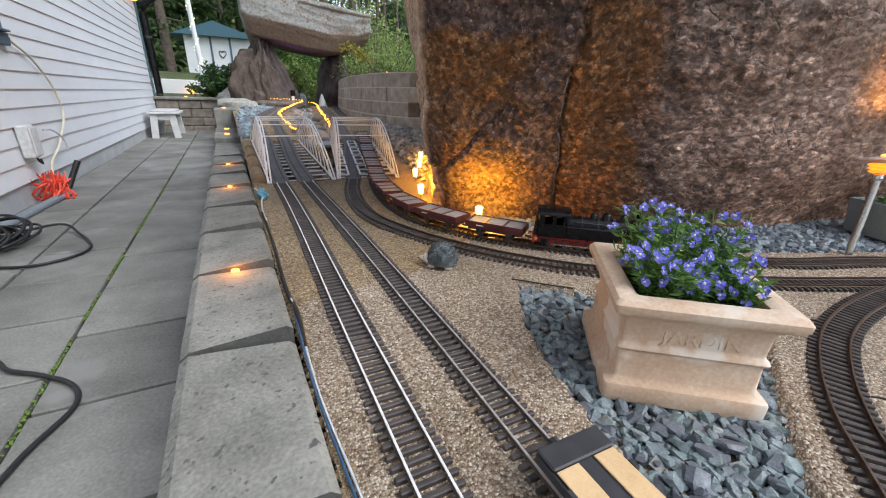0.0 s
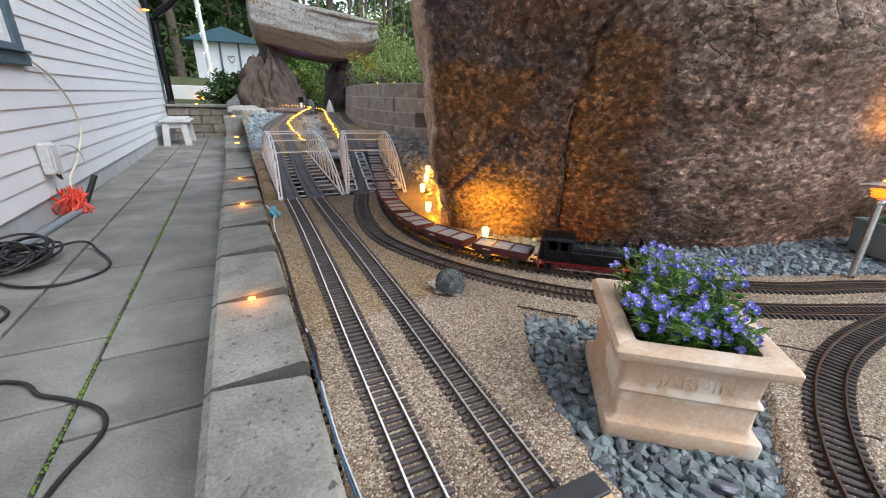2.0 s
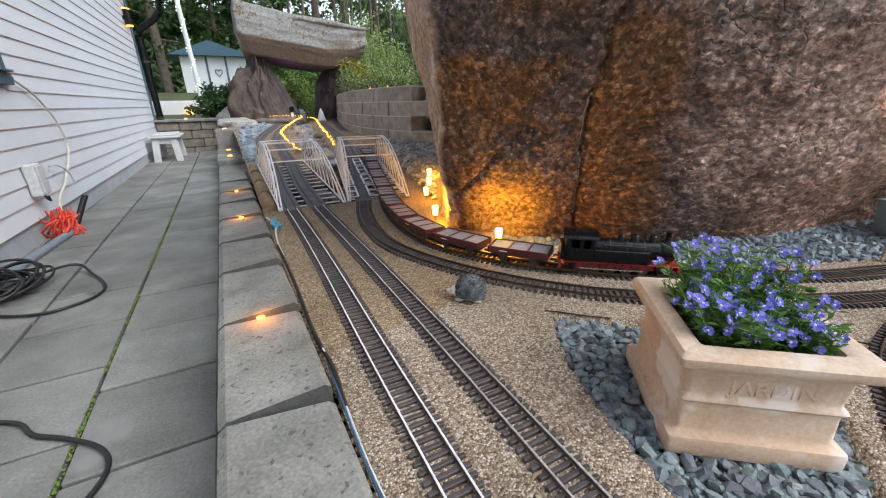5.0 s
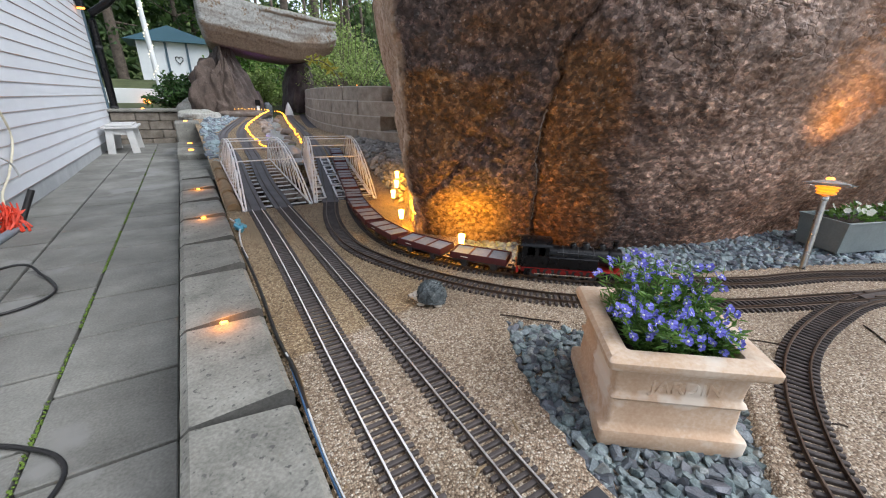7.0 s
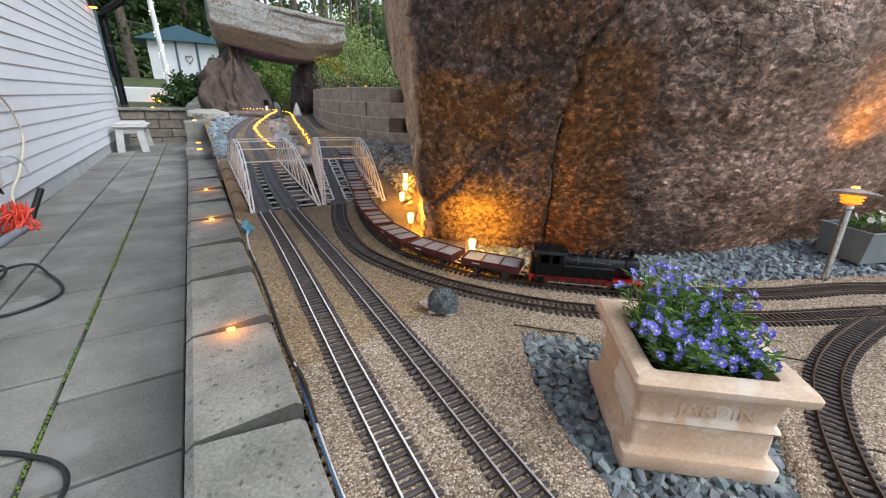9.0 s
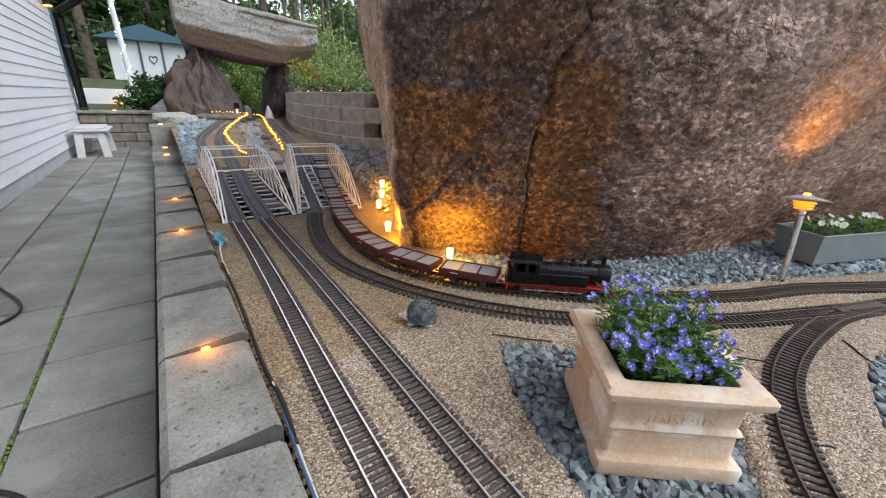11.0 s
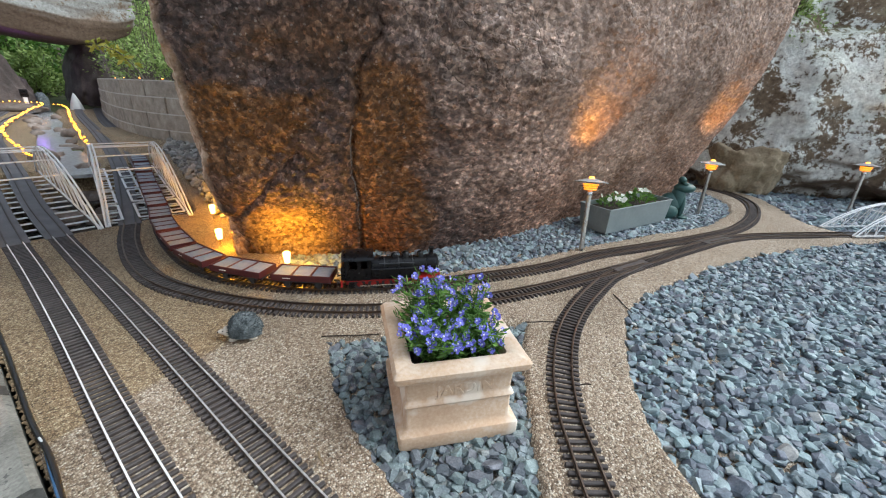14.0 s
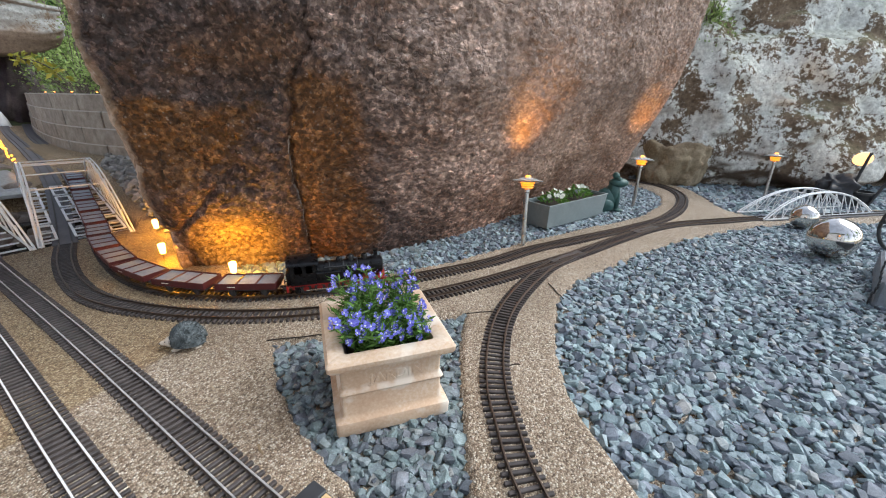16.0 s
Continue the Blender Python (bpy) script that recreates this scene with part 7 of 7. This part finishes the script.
edge = thing("forest_edge", "dark green wall of spruce and birch at the garden's end", "forest", "", "stuff")
fe = Geo()
rf = random.Random(90)
for k in range(760):
    x, z = rf.uniform(-13, 15), rf.uniform(0.6, 10.0)
    if x > 1.5 and z > 2.2 and rf.random() < 0.6:
        continue
    leaf_cloud(fe, (x, 23 + rf.uniform(-1.5, 4) + 0.03 * x * x, z), rf.uniform(0.5, 1.1), 42, 0.42, rf, 0.8, 0.4)
tagged(part("foliage", fe, DARKLEAF, edge), kind="stuff")
g = Geo()
for k in range(81):
    a = radians(-30 + 240 * k / 80)
    for z in (-2.0, 2.0, 5.6 + 1.6 * fbm((k * 0.9, 0, 3)) + 1.6 * rf.random()):
        g.v.append((2 + 33 * math.cos(a), 3 + 33 * math.sin(a), z))
for k in range(80):
    for j in (0, 1):
        g.f.append((3 * k + j, 3 * k + 3 + j, 3 * k + 4 + j, 3 * k + 1 + j))
tagged(new("backdrop", g.mesh("backdrop", DISTANT)), "far dark green woods round the garden", "woods", "", "structure")
t_spruce = tree(-1.6, 21, 1.0, 11, 2.3, DARKLEAF, 1, "tall dark spruce behind the shed", True)
t_birch = tree(3.4, 15, 0.9, 8.5, 2.2, FOLIAGE, 2, "leafy birch with light green leaves", False)
rt = random.Random(12)
for k, (x, y) in enumerate(((-3.6, 19), (0.6, 23), (2.6, 20), (5.2, 18), (-6.0, 23), (1.4, 27), (4.0, 26), (7.5, 21), (-0.4, 30), (-3.0, 28), (9.5, 16), (11, 10), (-9, 18))):
    src = t_spruce if k % 3 != 1 else t_birch
    copy_thing(src, pose(x, y, 1.0, 0, 0, rt.uniform(0, 360)) @ Matrix.Scale(rt.uniform(0.85, 1.2), 4))
# unseen trees behind the camera, added for reflections and to block sky
for k, (x, y) in enumerate(((12, 3), (11, -5), (7, -9), (1, -10), (-5, -9), (9, -12), (4, -13), (-9, -7))):
    copy_thing(t_spruce if k % 2 else t_birch, pose(x, y, -0.25, 0, 0, rt.uniform(0, 360)))


def bush(name, label, m, size, count, mat, seed, leaf=0.05, category="shrub"):
    r = random.Random(seed)
    ob = thing(name, label, category, m=m)
    st, lv = Geo(), Geo()
    for k in range(count):
        a, q = r.uniform(0, 6.28), r.random() ** 0.6
        tip = Vector((size[0] * q * math.cos(a), size[1] * q * math.sin(a), size[2] * (1.05 - 0.7 * q * q) * r.uniform(0.55, 1.1)))
        st.tube([(tip.x * 0.15, tip.y * 0.15, 0), tuple(tip * 0.6), tuple(tip)], [0.008, 0.006, 0.003], 4)
        for f in (0.55, 0.8, 1.0):
            leaf_cloud(lv, tip * f, 0.16 * max(size), 16, leaf, r, 0.6)
    tagged(part("stem_mass", st, BARK, ob, "brown stems"), kind="stuff")
    tagged(part("leaves", lv, mat, ob), kind="stuff")
    return ob


bush("juniper_bush", "dense dark green spreading juniper bush", pose(0.22, 9.35, 0.28), (0.62, 0.45, 0.62), 60, JUNIPER, 5, 0.075)
bush("yellowing_bush", "low shrub with yellow-green and brown leaves", pose(0.72, 9.0, 0.30), (0.3, 0.25, 0.32), 24, FOLIAGE, 6, 0.05)
bush("green_thicket", "bright green leafy thicket behind the capstone", pose(1.75, 12.2, 0.4), (1.3, 0.8, 1.3), 80, FOLIAGE, 7, 0.12)
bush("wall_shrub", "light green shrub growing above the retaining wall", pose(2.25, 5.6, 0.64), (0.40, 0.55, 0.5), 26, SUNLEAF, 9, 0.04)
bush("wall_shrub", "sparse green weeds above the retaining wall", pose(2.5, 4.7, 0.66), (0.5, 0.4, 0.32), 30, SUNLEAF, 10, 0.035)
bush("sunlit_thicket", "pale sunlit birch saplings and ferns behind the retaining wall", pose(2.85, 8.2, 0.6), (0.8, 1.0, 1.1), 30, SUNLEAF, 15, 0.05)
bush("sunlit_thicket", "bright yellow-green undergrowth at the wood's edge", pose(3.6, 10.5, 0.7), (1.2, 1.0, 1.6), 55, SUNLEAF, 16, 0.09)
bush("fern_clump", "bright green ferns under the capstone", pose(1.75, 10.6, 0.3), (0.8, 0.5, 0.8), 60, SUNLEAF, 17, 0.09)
rp = random.Random(66)
for k in range(11):
    h = rp.uniform(4.5, 7.0)
    sap = thing("sapling", "slender grey birch sapling with sparse pale leaves", "tree", "saplings behind the wall", m=pose(rp.uniform(2.4, 5.6), rp.uniform(9.5, 15.0), 0.6))
    part("trunk", Geo().tube([(0.03 * rp.gauss(0, 1) * j, 0.03 * rp.gauss(0, 1) * j, h * j / 4) for j in range(5)], [0.05, 0.045, 0.038, 0.028, 0.012], 7), BARK, sap, smooth=60)
    lv = Geo()
    for j in range(14):
        leaf_cloud(lv, (rp.gauss(0, 0.35), rp.gauss(0, 0.35), rp.uniform(0.8, h)), 0.3, 14, 0.09, rp, 0.6, 0.2)
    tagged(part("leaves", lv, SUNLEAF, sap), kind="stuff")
bush("side_bush", "green shrub beside the lichen-covered boulder", pose(6.0, -1.75, 0.2), (0.6, 0.5, 1.0), 40, FOLIAGE, 11, 0.07)
bush("moss_tuft", "bright green moss and grass between the two boulders", pose(4.78, 0.10, 0.98), (0.14, 0.18, 0.55), 70, SUNLEAF, 13, 0.03)
tg = thing("hanging_twigs", "thin bare brown birch twigs hanging beside the boulder", "twig")
r = random.Random(21)
for k in range(14):
    x, y = 1.42 + 0.05 * k * r.uniform(0.6, 1.2), 3.3 + 0.7 * r.random()
    z1 = r.uniform(0.72, 1.0)
    pts = [(x + 0.02 * math.sin(j * 1.3 + k), y + 0.02 * r.gauss(0, 1), 2.2 + (z1 - 2.2) * j / 7) for j in range(8)]
    part("twig", Geo().tube(pts, [0.005 - 0.0005 * j for j in range(8)], 4), BARK, tg)
fg = thing("leaning_branch", "leaning twig with a few yellow-green leaves", "branch")
pts = spline([(1.62, 4.5, 0.66), (1.58, 4.6, 0.80), (1.50, 4.75, 0.92), (1.36, 4.9, 0.96)], 0.03)
part("twig", Geo().tube(pts, 0.005, 5), BARK, fg)
lv = Geo()
for p in pts[6:]:
    leaf_cloud(lv, p, 0.06, 5, 0.06, r)
tagged(part("leaves", lv, leafy("yellow_leaf", (0.20, 0.22, 0.03), (0.42, 0.36, 0.05)), fg), kind="stuff")

tagged(new("ledge_stone", rock_mesh("ledge_stone", (0.42, 0.16, 0.075), STREAMROCK, 61, 0.15, 4)), "flat brown stone ledge behind the stream", "rock").matrix_basis = pose(1.02, 8.08, 0.262)
for k, (x, y) in enumerate(((1.70, 4.35), (1.68, 4.85), (1.80, 5.75), (1.97, 6.7))):
    wl = thing("wall_light", "tiny amber light on top of the retaining wall", "garden lamp", "wall top lights", m=pose(x, y, 0.687))
    part("base", Geo().lathe([(0.016, 0), (0.016, 0.008), (0.010, 0.010)], 10), DARK, wl, "dark base")
    part("lens", Geo().lathe([(0.009, 0.0105), (0.007, 0.015), (0.002, 0.017)], 10), LEDGLOW, wl, "glowing amber lens")

# ---- small figures on the upper layout ----
sig = thing("signal_post", "small white and black model signal beside the upper track", "model signal", m=pose(1.27, 8.1, 0.27) @ Matrix.Scale(0.7, 4))
part("post", Geo().box((-0.03, -0.03, 0), (0.03, 0.03, 0.30)), WHITE_METAL, sig)
part("board", Geo().box((-0.06, -0.045, 0.20), (0.06, -0.031, 0.34), 0.004), BLACK, sig)
tagged(new("upright_stone", rock_mesh("upright_stone", (0.07, 0.07, 0.14), STONEHOG, 51, 0.15, 3)), "small dark upright stone beside the stream", "rock").matrix_basis = pose(1.47, 8.35, 0.32)
tagged(new("pale_cone", Geo().lathe([(0.09, 0), (0.06, 0.12), (0.02, 0.22), (0.004, 0.25)], 12, (1.84, 8.4, 0.22)).mesh("pale_cone", STOOLPAINT, 40)), "small pale grey cone ornament by the track", "garden ornament")
purple = bpy.data.lights.new("effect_light", "POINT")
purple.energy, purple.color, purple.shadow_soft_size = 0.7, (0.40, 0.12, 1.0), 0.05
purple.specular_factor = 0.0
new("effect_light", purple).matrix_basis = pose(1.36, 8.45, 0.98)

# ---- paving slabs ----
rs = random.Random(3)
for c, (x0, x1, shift) in enumerate(((-0.296, -0.001, 0.08), (-0.604, -0.304, 0.22), (-0.90, -0.612, 0.03), (-1.15, -0.908, 0.2))):
    y = -1.9 + shift
    while y < 8.5:
        e = 0.0018
        g = Geo().box((x0 + e, y + 0.006, -0.255), (x1 - e, y + 0.324, -0.2), 0.003)
        part("paving_slab", g, SLAB, pavement, m=pose(0, 0, rs.uniform(-0.0015, 0.0015)))
        y += 0.33
